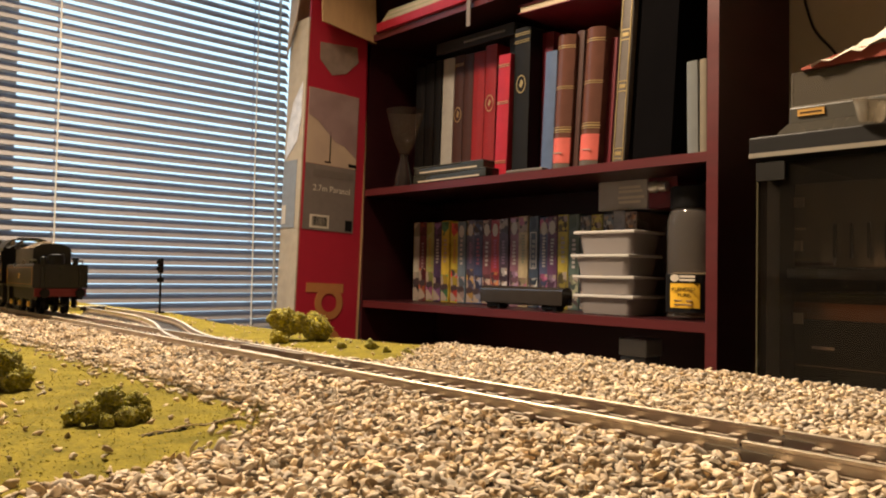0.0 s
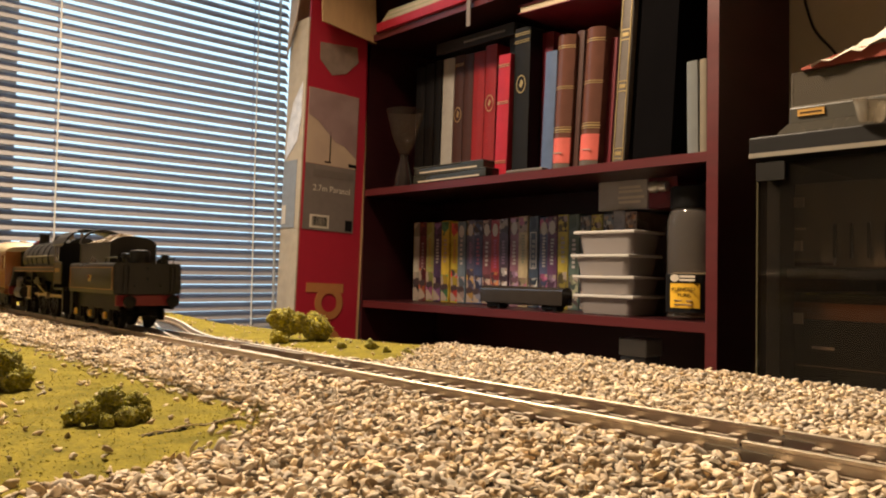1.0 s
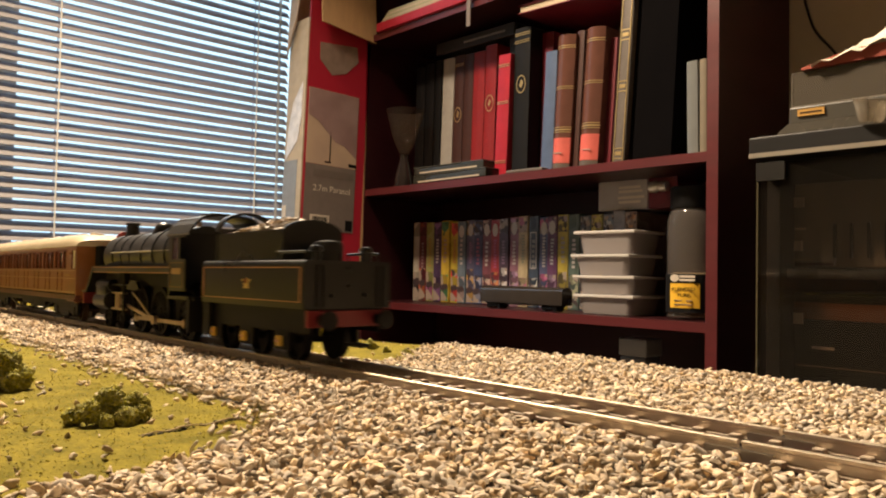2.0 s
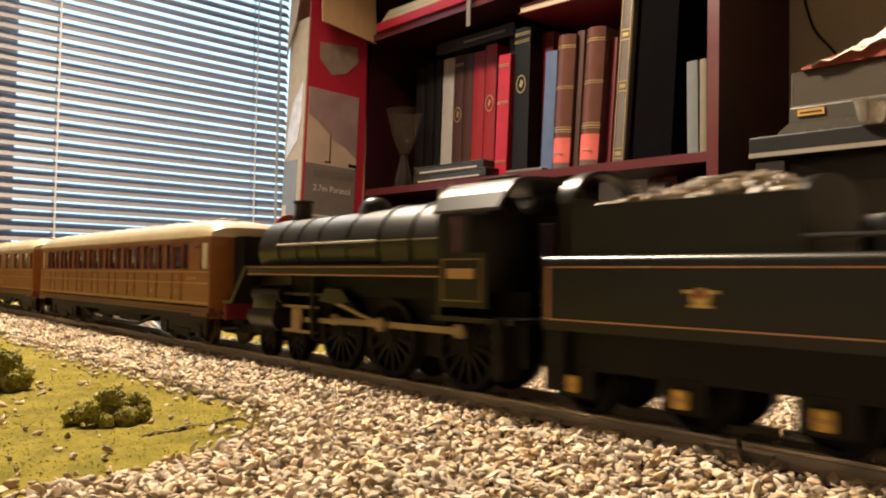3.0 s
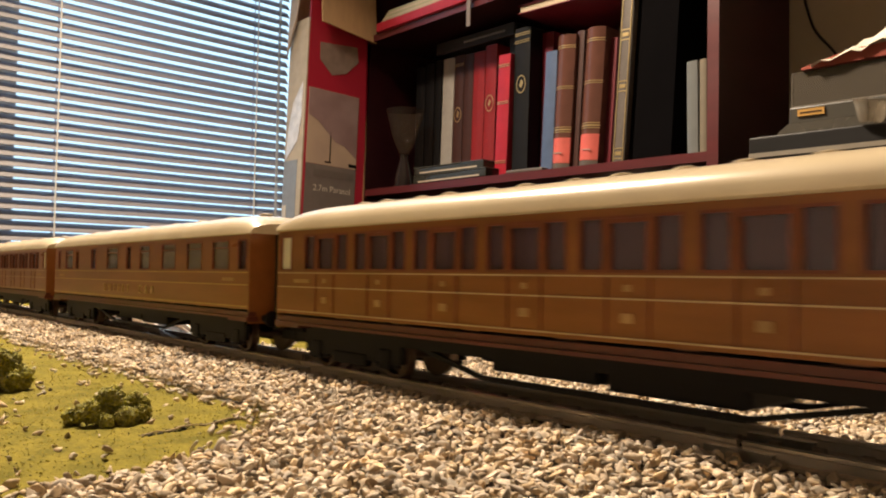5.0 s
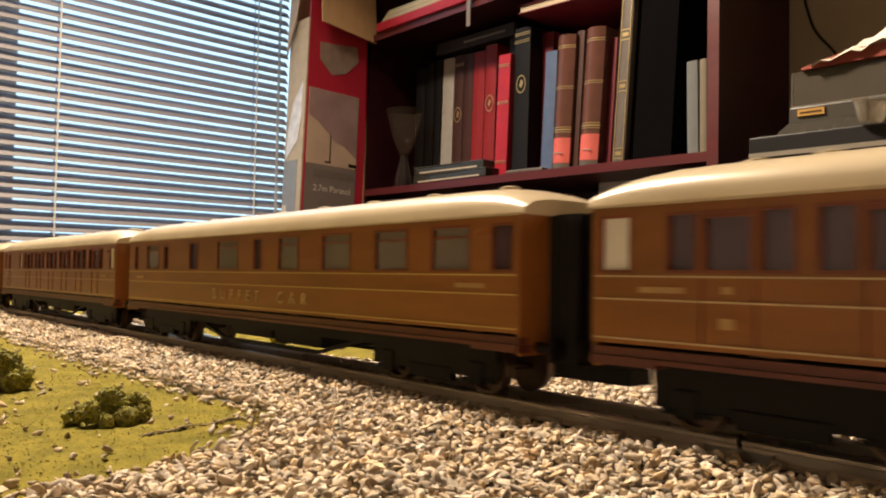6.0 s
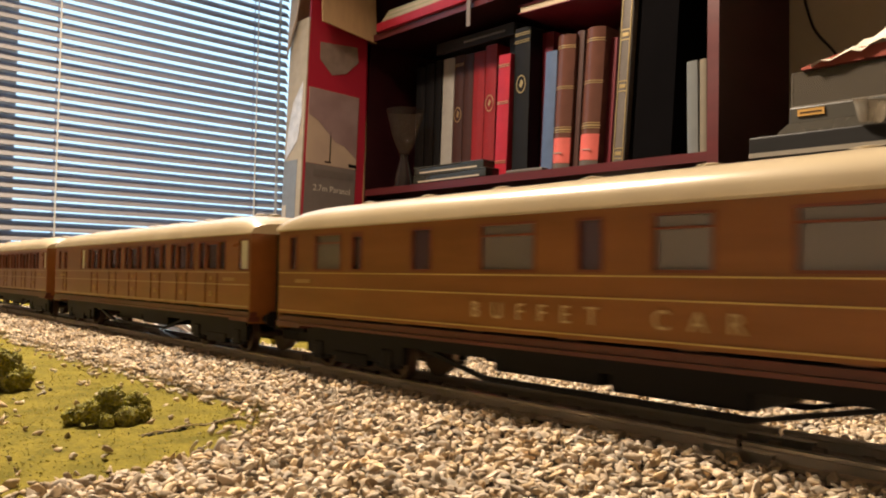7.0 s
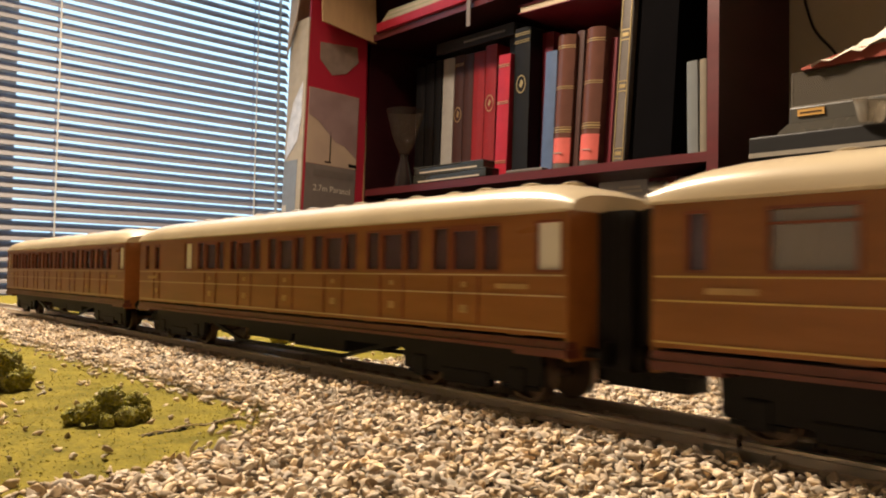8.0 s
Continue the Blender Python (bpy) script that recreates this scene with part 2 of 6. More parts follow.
def sheet(bm, xs, zs, holes, y0, y1):
    """An upright sheet with openings: the cells (i, k) named in holes stay open."""
    grid = {}

    def vert(i, k):
        if (i, k) not in grid:
            grid[i, k] = bm.verts.new((xs[i], y0, zs[k]))
        return grid[i, k]

    for i in range(len(xs) - 1):
        for k in range(len(zs) - 1):
            if (i, k) not in holes:
                bm.faces.new((vert(i, k), vert(i + 1, k), vert(i + 1, k + 1), vert(i, k + 1)))
    ex = bmesh.ops.extrude_face_region(bm, geom=list(bm.faces))
    bmesh.ops.translate(bm, vec=(0, y1 - y0, 0), verts=[v for v in ex["geom"] if isinstance(v, bmesh.types.BMVert)])


# ================= room =================
WX, BY, BACK, EAST, FLOOR, TOP = -1.83, 1.42, -1.6, 1.6, -0.86, 1.55


def room():
    f = block("floor", (WX - 0.1, EAST + 0.1, BACK - 0.1, BY + 0.1, FLOOR - 0.1, FLOOR), M_carpet)
    tagged(f, "beige carpet floor of the room", "floor", kind="structure")
    c = block("ceiling", (WX - 0.1, EAST + 0.1, BACK - 0.1, BY + 0.1, TOP, TOP + 0.1), M_ceil)
    tagged(c, "plain white painted ceiling", "ceiling", kind="structure")
    # the south wall, out of view, is paler than the others to bounce fill
    for nm, d in (("wall_north", (WX, EAST, BY, BY + 0.1, FLOOR, TOP)), ("wall_south", (WX, EAST, BACK - 0.1, BACK, FLOOR, TOP)),
                  ("wall_east", (EAST, EAST + 0.1, BACK - 0.1, BY + 0.1, FLOOR, TOP))):
        tagged(block(nm, d, M_wall_fill if nm == "wall_south" else M_wall), "unseen pale wall that bounces fill light" if nm == "wall_south" else "plain beige painted wall", "wall", kind="structure")
    # the window wall, pierced by the window
    bm = bmesh.new()
    y0, y1, z0, z1 = 0.375, 1.30, -0.16, 1.30
    add_box(bm, WX - 0.1, WX, BACK - 0.1, y0, FLOOR, TOP)
    add_box(bm, WX - 0.1, WX, y1, BY + 0.1, FLOOR, TOP)
    add_box(bm, WX - 0.1, WX, y0, y1, FLOOR, z0)
    add_box(bm, WX - 0.1, WX, y0, y1, z1, TOP)
    tagged(part("wall_west", bm, M_wall), "beige painted wall around a window", "wall", kind="structure")
    win = thing("window_1", "white framed window behind venetian blinds", "window", at=pose(WX - 0.07, 0, 0))
    tagged(win, kind="structure")
    bm = bmesh.new()
    for d in ((0, 0.04, y0, y0 + 0.05, z0, z1), (0, 0.04, y1 - 0.05, y1, z0, z1), (0, 0.04, y0 + 0.05, y1 - 0.05, z0, z0 + 0.05), (0, 0.04, y0 + 0.05, y1 - 0.05, z1 - 0.05, z1)):
        add_box(bm, *d, bev=0.004)
    part("window_frame", bm, M_white, win)
    g = block("pane", (0.012, 0.018, y0 + 0.05, y1 - 0.05, z0 + 0.05, z1 - 0.05), M_glass, win)
    g.visible_shadow = False
    # bright overcast distance outside
    back = bpy.data.materials.new("bright_outdoors")
    back.use_nodes = True
    nt = back.node_tree
    nt.nodes.remove(nt.nodes["Principled BSDF"])
    em = nt.nodes.new("ShaderNodeEmission")
    em.inputs[0].default_value, em.inputs[1].default_value = (0.66, 0.91, 1.0, 1), 1.6
    nt.links.new(em.outputs[0], nt.nodes["Material Output"].inputs[0])
    b = block("backdrop", (-6.2, -6.1, -4, 7, -3, 6), back)
    tagged(b, "bright hazy daylight outside the window", "backdrop", kind="structure")


room()


def blinds():
    pitch, x = 0.02165, -1.755
    zs = [0.0965 + pitch * i for i in range(-11, 54)]
    top = zs[-1] + 0.02
    b = thing("venetian_blind", "white aluminium venetian blind with half-closed slats", "blind", at=pose(x, 0, 0))
    block("head_rail", (-0.02, 0.02, -0.5, 1.03, top, top + 0.03), M_white, b, bev=0.003)
    # a slat is a shallow curved strip, its outer edge higher
    bm = bmesh.new()
    w, tilt, n = 0.0255, radians(49.5), 6
    prof = []
    for i in range(n + 1):
        u = (i / n - 0.5) * w
        v = 0.0016 * (1 - (2 * i / n - 1) ** 2)
        prof.append((-u * math.cos(tilt) + v * math.sin(tilt), u * math.sin(tilt) + v * math.cos(tilt)))
    low = [(p[0] - 0.0002, p[1] - 0.0003) for p in prof]
    outline = prof + low[::-1]
    A = [bm.verts.new((p[0], -0.5, p[1])) for p in outline]
    C = [bm.verts.new((p[0], 1.03, p[1])) for p in outline]
    k = len(outline)
    for i in range(k):
        bm.faces.new((A[i], A[(i + 1) % k], C[(i + 1) % k], C[i]))
    me = mesh_of("slat", bm, M_slat, True)
    rnd = random.Random(4)
    for z in zs:
        s = new("slat", me)
        s.parent = b
        s.matrix_basis = pose(rnd.uniform(-0.0006, 0.0006), 0, z + rnd.uniform(-0.0004, 0.0004), 0, rnd.uniform(-1.2, 1.2), 0)
    for y in (-0.3, 0.478, 0.940):
        bm = bmesh.new()
        for dx in (-0.0085, 0.0105):
            for z in zs[:-1]:
                add_box(bm, dx - 0.0006, dx + 0.0006, y - 0.0017, y + 0.0017, z, z + pitch)
        part("ladder_cord", bm, M_cord, b)
    bm = bmesh.new()
    add_cyl(bm, 0.004, 0.004, 1.25, pose(0.030, 0.990, -0.12), 8)
    part("tilt_wand", bm, clear("clear_wand", (0.9, 0.9, 0.9), 0.1, 0.5, 0.5, (0.55, 0.55, 0.55)), b, "clear plastic tilt rod", True)


blinds()


# ================= bookcase =================
CF, CL, CR = 1.15, -1.585, -0.6115      # front, outer left and right
SH_Z = (-0.345, -0.036, 0.243, 0.632)  # tops of the shelves


def bookcase():
    b = thing("bookcase", "tall dark mahogany bookcase with crowded shelves", "bookcase")
    t, back = 0.02, BY - 0.012
    for x0 in (CL, CR - t):
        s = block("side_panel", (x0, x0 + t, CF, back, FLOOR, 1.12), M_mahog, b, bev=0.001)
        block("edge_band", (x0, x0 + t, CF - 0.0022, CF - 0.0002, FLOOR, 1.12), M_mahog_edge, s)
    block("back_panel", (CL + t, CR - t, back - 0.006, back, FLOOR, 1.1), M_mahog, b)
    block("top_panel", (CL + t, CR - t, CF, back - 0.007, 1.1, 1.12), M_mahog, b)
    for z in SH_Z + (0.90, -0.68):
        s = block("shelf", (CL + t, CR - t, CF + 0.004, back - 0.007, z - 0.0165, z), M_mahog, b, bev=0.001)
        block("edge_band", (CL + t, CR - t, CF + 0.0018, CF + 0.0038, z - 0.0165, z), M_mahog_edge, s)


bookcase()
# ================= layout board =================
def far_edge(x):
    return 0.273 - 0.022 * min(1, max(0, (-x - 0.22) / 0.2)) + 0.024 * min(1, max(0, (-x - 0.55) / 0.15))


def is_near_turf(x, y):
    w = 0.006 * noise.noise(Vector((x * 60, y * 60, 0))) + 0.004 * noise.noise(Vector((x * 170, y * 170, 3)))
    edge = min(0.0985, 0.0985 + (x + 0.18) * 0.01)
    end = -0.148 - 1.3 * max(0, y - 0.073) + 0.35 * max(0, 0.07 - y)
    return y < edge + w and x < end + w


def is_far_turf(x, y):
    w = 0.008 * noise.noise(Vector((x * 50, y * 50, 7)))
    return y > 0.172 and x < -0.247 - max(0, y - 0.19) * 0.80 + w


def board():
    b = thing("baseboard", "flat plywood railway baseboard covered in scenery", "baseboard", at=BOARD)
    tagged(b, kind="structure")
    bm = bmesh.new()
    xs = [-1.3 + 0.05 * i for i in range(44)]
    outline = [(x, -0.72) for x in xs] + [(x, far_edge(x)) for x in reversed(xs)]
    add_prism(bm, outline, -0.018, -0.001, "z")
    part("plywood_sheet", bm, M_ply, b)
    # glued scenic surface, gently uneven
    nx, ny = 350, 200
    X = np.linspace(-1.3, 0.85, nx)
    vs, fs = [], []
    for i in range(nx):
        fe = far_edge(X[i])
        for j in range(ny):
            y = -0.72 + (fe + 0.72) * j / (ny - 1)
            z = 0.0006 * noise.noise(Vector((X[i] * 30, y * 30, 1))) + 0.0003 * noise.noise(Vector((X[i] * 140, y * 140, 5)))
            vs.append((X[i], y, z))
    mats = []
    for i in range(nx - 1):
        for j in range(ny - 1):
            a = i * ny + j
            fs.append((a, a + ny, a + ny + 1, a + 1))
            x, y = vs[a][0] + 0.003, vs[a][1] + 0.0015
            mats.append(1 if (is_near_turf(x, y) or is_far_turf(x, y) or x < -0.72) else 0)
    me = bpy.data.meshes.new("scenic_surface")
    me.from_pydata(vs, [], fs)
    me.materials.append(M_under)
    me.materials.append(M_turf)
    me.polygons.foreach_set("material_index", mats)
    me.polygons.foreach_set("use_smooth", [True] * len(fs))
    s = new("scenic_surface", me)
    s.parent = b
    return b


BASE = board()


def branch_y(x):
    """Centre line of the side track that leaves the turnout."""
    u = max(0.0, -x - 0.325)
    return YC + 0.0580 * (1 - math.exp(-(u / 0.16) ** 2))


BEND_X, BEND_R = -0.86, 0.40


def on_track(s, across=0.0):
    """Point of the main line s along it: straight, then a half circle back round the board."""
    a = max(0.0, BEND_X - s) / BEND_R
    r = BEND_R + across
    return max(s, BEND_X) - r * math.sin(a), YC - BEND_R + r * math.cos(a), math.degrees(a)


def rail_run(name, parent, ymid, x0, x1, side):
    n = max(2, int((x1 - x0) / 0.01))
    prof = [(-0.0012, -0.0038), (0.0012, -0.0038), (0.0012, -0.0031), (0.0004, -0.0027), (0.0004, -0.0011), (0.0008, -0.0008), (0.0008, -0.0001), (0.0006, 0), (-0.0006, 0), (-0.0008, -0.0001), (-0.0008, -0.0008), (-0.0004, -0.0011), (-0.0004, -0.0027), (-0.0012, -0.0031)]
    vs, fs, mi = [], [], []
    k = len(prof)
    for i in range(n + 1):
        x = x0 + (x1 - x0) * i / n
        if ymid is None:
            vs += [(*on_track(x, side * 0.00865 + p[0])[:2], RAIL + p[1]) for p in prof]
        else:
            vs += [(x, ymid(x) + side * 0.00865 + p[0], RAIL + p[1]) for p in prof]
    for i in range(n):
        for j in range(k):
            a, c = i * k + j, i * k + (j + 1) % k
            fs.append((a, c, c + k, a + k))
            # index 2 is the rail foot, its low highlight painted in as pale colour
            mi.append(1 if 6 <= j <= 8 else 2 if j in (1, 2, 12, 13) else 0)
    fs += [tuple(range(k))[::-1], tuple(n * k + j for j in range(k))]
    mi += [0, 0]
    me = bpy.data.meshes.new(name)
    me.from_pydata(vs, [], fs)
    me.materials.append(M_rail_side)
    me.materials.append(M_rail_top)
    me.materials.append(M_chair)
    me.polygons.foreach_set("material_index", mi)
    ob = new(name, me)
    ob.parent = parent
    return ob


def tracks():
    t = thing("railway_track", "model railway track with nickel rails and black sleepers", "track", at=BOARD)
    main = None
    for side in (-1, 1):
        for a, c in ((-2.10, -1.4005), (-1.3995, -0.3245), (-0.3235, -0.2405), (-0.2395, -0.0755), (-0.0745, 0.84)):
            rail_run("rail", t, main, a, c, side)
    bm = bmesh.new()
    add_prism(bm, [(YC - 0.0165, 0.0002), (YC + 0.0165, 0.0002), (YC + 0.0145, 0.0021), (YC - 0.0145, 0.0021)], BEND_X, 0.84, "x")
    rows = [[bm.verts.new((*on_track(BEND_X - 0.0005 - 0.03 * i, q)[:2], z)) for q, z in ((-0.0165, 0.0002), (0.0165, 0.0002), (0.0145, 0.0021), (-0.0145, 0.0021))] for i in range(42)]
    for r0, r1 in zip(rows, rows[1:]):
        for k in range(4):
            bm.faces.new((r0[k], r0[(k + 1) % 4], r1[(k + 1) % 4], r1[k]))
    part("underlay", bm, M_bed, t, "dark brown foam underlay")
    # sleepers with rail chairs
    bm = bmesh.new()
    add_box(bm, -0.0017, 0.0017, -0.0155, 0.0155, 0.0012, 0.0028)
    for s in (-1, 1):
        for q in (-1, 1):
            add_box(bm, -0.0012, 0.0012, s * 0.00865 + q * 0.0019 - 0.0010, s * 0.00865 + q * 0.0019 + 0.0010, 0.0028, 0.0043, 0.0003)
    me = mesh_of("sleeper", bm, M_sleeper)
    me.materials.append(M_chair)
    for p in me.polygons:
        p.material_index = 1 if min(me.vertices[k].co.z for k in p.vertices) > 0.00275 and p.index >= 6 else 0
    x = 0.25 + 65 * 0.0088
    while x > -2.09:
        s = new("sleeper", me)
        s.parent = t
        px, py, turn = on_track(x)
        s.matrix_basis = pose(px, py, 0, 0, 0, turn)
        x -= 0.0088
    for y in (-1, 1):
        for x in (-0.075, -0.24):
            bm = bmesh.new()
            add_box(bm, x - 0.007, x + 0.007, YC + y * 0.00865 - 0.0016, YC + y * 0.00865 + 0.0016, RAIL - 0.0042, RAIL - 0.0016)
            part("rail_joiner", bm, M_steel, t, "bright metal rail joiner")
    under = bmesh.new()
    n = 40
    rows = []
    for i in range(n + 1):
        x = -0.345 - 0.345 * i / n
        rows.append([under.verts.new((x, branch_y(x) + s, z)) for s, z in ((-0.0165, 0.0001), (-0.0145, 0.0018), (0.0145, 0.0018), (0.0165, 0.0001))])
    for r0, r1 in zip(rows, rows[1:]):
        for k in range(4):
            under.faces.new((r0[k], r0[(k + 1) % 4], r1[(k + 1) % 4], r1[k]))
    under.faces.new(rows[0])
    under.faces.new(rows[-1][::-1])
    u = thing("turnout_track", "curved side track of a turnout leading away", "track", at=BOARD)
    for side in (-1, 1):
        rail_run("rail", u, branch_y, -0.70, -0.315 if side > 0 else -0.358, side)
    x = -0.345
    while x > -0.69:
        yaw = math.degrees(math.atan2(branch_y(x + 0.002) - branch_y(x - 0.002), 0.004))
        s = new("sleeper", me)
        s.parent = u
        s.matrix_basis = pose(x, branch_y(x) + 0.0008, -0.0003, 0, 0, yaw)
        x -= 0.0088
    bm = bmesh.new()
    add_box(bm, -0.315, -0.262, YC - 0.0063, YC - 0.0052, RAIL - 0.003, RAIL - 0.0003)
    add_box(bm, -0.315, -0.262, YC + 0.0045, YC + 0.0056, RAIL - 0.003, RAIL - 0.0003)
    part("switch_blades", bm, M_chair, u)
    part("underlay", under, M_under, u)
    bm = bmesh.new()
    add_box(bm, -0.270, -0.264, YC - 0.02, YC + 0.021, 0.0029, 0.0037)
    part("tie_bar", bm, M_sleeper, u)
    bm = bmesh.new()
    add_box(bm, -0.440, -0.400, YC + 0.0115, YC + 0.0215, 0.003, 0.0042)
    part("frog_plate", bm, M_sleeper, u, "dark plastic crossing plate")


tracks()


# ================= rolling stock =================
def wheelset(parent, x, r, spokes, material=M_dark, gauge=0.0072):
    """Two wheels on an axle; its own pose is turned as it rolls."""
    bm = bmesh.new()
    for s in (-1, 1):
        add_cyl(bm, r * 1.07, r * 1.07, 0.0008, Matrix.Translation((0, s * (gauge - 0.0003) + 0.0004, 0)) @ pose(0, 0, 0, 90), 28)
        # tyre ring
        ri, ro = r * 0.84, r
        for i in range(28):
            a0, a1 = 2 * math.pi * i / 28, 2 * math.pi * (i + 1) / 28
            q = [bm.verts.new((ra * math.cos(a), s * (gauge + d), ra * math.sin(a))) for d in (0.0, 0.0024) for ra, a in ((ri, a0), (ro, a0), (ro, a1), (ri, a1))]
            bm.faces.new((q[0], q[1], q[2], q[3])[::-1])
            bm.faces.new(q[4:])
            bm.faces.new((q[1], q[2], q[6], q[5]))
            bm.faces.new((q[0], q[3], q[7], q[4])[::-1])
        bmesh.ops.remove_doubles(bm, verts=bm.verts, dist=0.00001)
        for i in range(spokes):
            add_box(bm, -0.0006, 0.0006, s * (gauge + 0.001) - 0.0009, s * (gauge + 0.001) + 0.0009, 0.0, r * 0.86, m=pose(0, 0, 0, 0, 360 * i / spokes, 0))
        add_cyl(bm, r * 0.2, r * 0.18, 0.0030, Matrix.Translation((0, s * (gauge + 0.001) + 0.0015, 0)) @ pose(0, 0, 0, 90), 12)
    add_cyl(bm, 0.001, 0.001, gauge * 2, Matrix.Translation((0, gauge, 0)) @ pose(0, 0, 0, 90), 8)
    w = part("wheelset", bm, material, parent)
    w.matrix_basis = pose(x, 0, RAIL + r)
    WHEELS.append((w, x, r))
    return w


WHEELS = []
L_COACH, GAP, PIVOT = 0.268, 0.0214, 0.0385
HALF = 0.018


def roof_outline(w=HALF, z0=0.0522, top=0.0606, n=14):
    pts = []
    for i in range(n + 1):
        a = math.pi * i / n
        c, s = math.cos(a), math.sin(a)
        pts.append((w * 1.02 * math.copysign(abs(c) ** 0.72, c), z0 + (top - z0) * abs(s) ** 0.8))
    return pts


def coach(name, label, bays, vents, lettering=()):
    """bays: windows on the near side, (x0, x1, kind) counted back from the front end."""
    c = thing(name, label, "railway coach", "coaches of the train")
    L = L_COACH
    # roof with domed ends
    bm = bmesh.new()
    base = roof_outline()
    stations = [(0.0012, 0.50), (-0.0008, 0.62), (-0.004, 0.76), (-0.009, 0.89), (-0.016, 0.97), (-0.024, 1.0), (-L + 0.024, 1.0), (-L + 0.016, 0.97), (-L + 0.009, 0.89), (-L + 0.004, 0.76), (-L + 0.0008, 0.62), (-L - 0.0012, 0.50)]
    rings = []
    for x, k in stations:
        rings.append([bm.verts.new((x, y, 0.0522 + (z - 0.0522) * k)) for y, z in base])
    for a, d in zip(rings, rings[1:]):
        for i in range(len(base) - 1):
            bm.faces.new((a[i], a[i + 1], d[i + 1], d[i]))
        bm.faces.new((a[-1], a[0], d[0], d[-1]))
    bm.faces.new(rings[0])
    bm.faces.new(rings[-1][::-1])
    roof = part("roof", bm, M_roof, c, "cream painted roof", True)
    block("gutter", (-L, 0, -HALF - 0.0008, -HALF - 0.0002, 0.0519, 0.0525), M_roof, roof)
    bm = bmesh.new()
    add_lathe(bm, [(0.0016, -0.0006), (0.0016, 0.0004), (0.0028, 0.0006), (0.0026, 0.0014), (0.0012, 0.0018)], Matrix(), 10)
    vme = mesh_of("ventilator", bm, M_roof, True)
    for x, y in vents:
        v = new("ventilator", vme)
        v.parent = c
        inset = min(-x, L + x)
        drop = max(0.0, (0.024 - inset) / 0.024) ** 2 * 0.0035
        v.matrix_basis = pose(x, y, 0.0602 - abs(y) * 0.12 - drop)
    # sides: panels around real window openings
    zl, zw, zt, zc = 0.0238, 0.0384, 0.0503, 0.0522
    for s in (-1, 1):
        y0, y1 = s * HALF, s * (HALF - 0.001)
        lo, hi = min(y0, y1), max(y0, y1)
        bm = bmesh.new()
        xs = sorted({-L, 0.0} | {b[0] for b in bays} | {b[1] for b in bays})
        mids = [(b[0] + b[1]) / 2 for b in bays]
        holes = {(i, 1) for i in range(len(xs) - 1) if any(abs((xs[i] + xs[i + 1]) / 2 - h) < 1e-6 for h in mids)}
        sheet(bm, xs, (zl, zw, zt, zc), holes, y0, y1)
        side = part("side", bm, M_teak, c, "varnished teak side")
        # raised beading and lining
        ys = (y0 + s * 0.0001, y0 + s * 0.0004)
        lo2, hi2 = min(ys), max(ys)
        bm = bmesh.new()
        for z in (0.0375, 0.0328, 0.0247):
            add_box(bm, -L + 0.001, -0.001, lo2, hi2, z, z + 0.00035)
        part("lining", bm, M_gold if lettering else M_coachline, side, "thin painted lining")
        if not lettering:
            for m in sorted({round(b[k], 4) for b in bays if b[2] == "door" for k in (0, 1)}):
                block("door_joint", (m - 0.00015, m + 0.00015, lo2, hi2, 0.0251, 0.0374), M_teakdark, side)
        for a, d, kind in bays:
            if kind == "door" and not lettering:
                m = (a + d) / 2
                block("panel_mark", (m - 0.0014, m + 0.0014, lo2, hi2, 0.0280, 0.0300), M_marks, side)
                block("panel_mark", (m - 0.0008, m + 0.0008, lo2, hi2, 0.0345, 0.0359), M_marks, side)
        block("panel_mark", (-0.0225, -0.0120, lo2, hi2, 0.0344, 0.0356), M_marks, side)
        block("panel_mark", (-0.2560, -0.2460, lo2, hi2, 0.0344, 0.0356), M_marks, side)
        for a, d, kind in bays:
            f = bmesh.new()
            for q in ((a, d, zw, zw + 0.0006), (a, d, zt - 0.0006, zt), (a, a + 0.0006, zw + 0.0006, zt - 0.0006), (d - 0.0006, d, zw + 0.0006, zt - 0.0006)):
                add_box(f, q[0], q[1], min(s * (HALF - 0.0006), s * (HALF + 0.0002)), max(s * (HALF - 0.0006), s * (HALF + 0.0002)), q[2], q[3])
            if kind == "wide":
                add_box(f, a + 0.0006, d - 0.0006, min(s * (HALF - 0.0006), s * HALF), max(s * (HALF - 0.0006), s * HALF), 0.0470, 0.0475)
            if kind == "door":
                add_box(f, a + 0.0006, d - 0.0006, min(s * (HALF - 0.0006), s * HALF), max(s * (HALF - 0.0006), s * HALF), 0.0488, zt - 0.0006)
                add_box(f, a + 0.0006, a + 0.0010, min(s * (HALF - 0.0006), s * HALF), max(s * (HALF - 0.0006), s * HALF), zw + 0.0006, 0.0478)
                add_box(f, d - 0.0010, d - 0.0006, min(s * (HALF - 0.0006), s * HALF), max(s * (HALF - 0.0006), s * HALF), zw + 0.0006, 0.0478)
            w = part("window_frame", f, M_teakdark, c)
            yy = sorted((s * (HALF - 0.0009), s * (HALF - 0.0007)))
            block("pane", (a + 0.0003, d - 0.0003, yy[0], yy[1], zw + 0.0003, zt - 0.0003), M_frosted if kind == "white" else M_pane_pale if kind == "wide" else M_pane, w)
        # maroon bottom edge and solebar
        bm = bmesh.new()
        ly, hy = sorted((s * HALF, s * (HALF - 0.003)))
        add_box(bm, -L, 0, ly, hy, 0.0213, zl - 0.0008)
        ly, hy = sorted((s * (HALF + 0.0006), s * (HALF - 0.004)))
        add_box(bm, -L + 0.016, -0.016, ly, hy, 0.0202, 0.0212)
        for a, d in ((-0.016, 0.0), (-L, -L + 0.016)):
            add_box(bm, a, d, ly, hy, 0.0193, 0.0212)
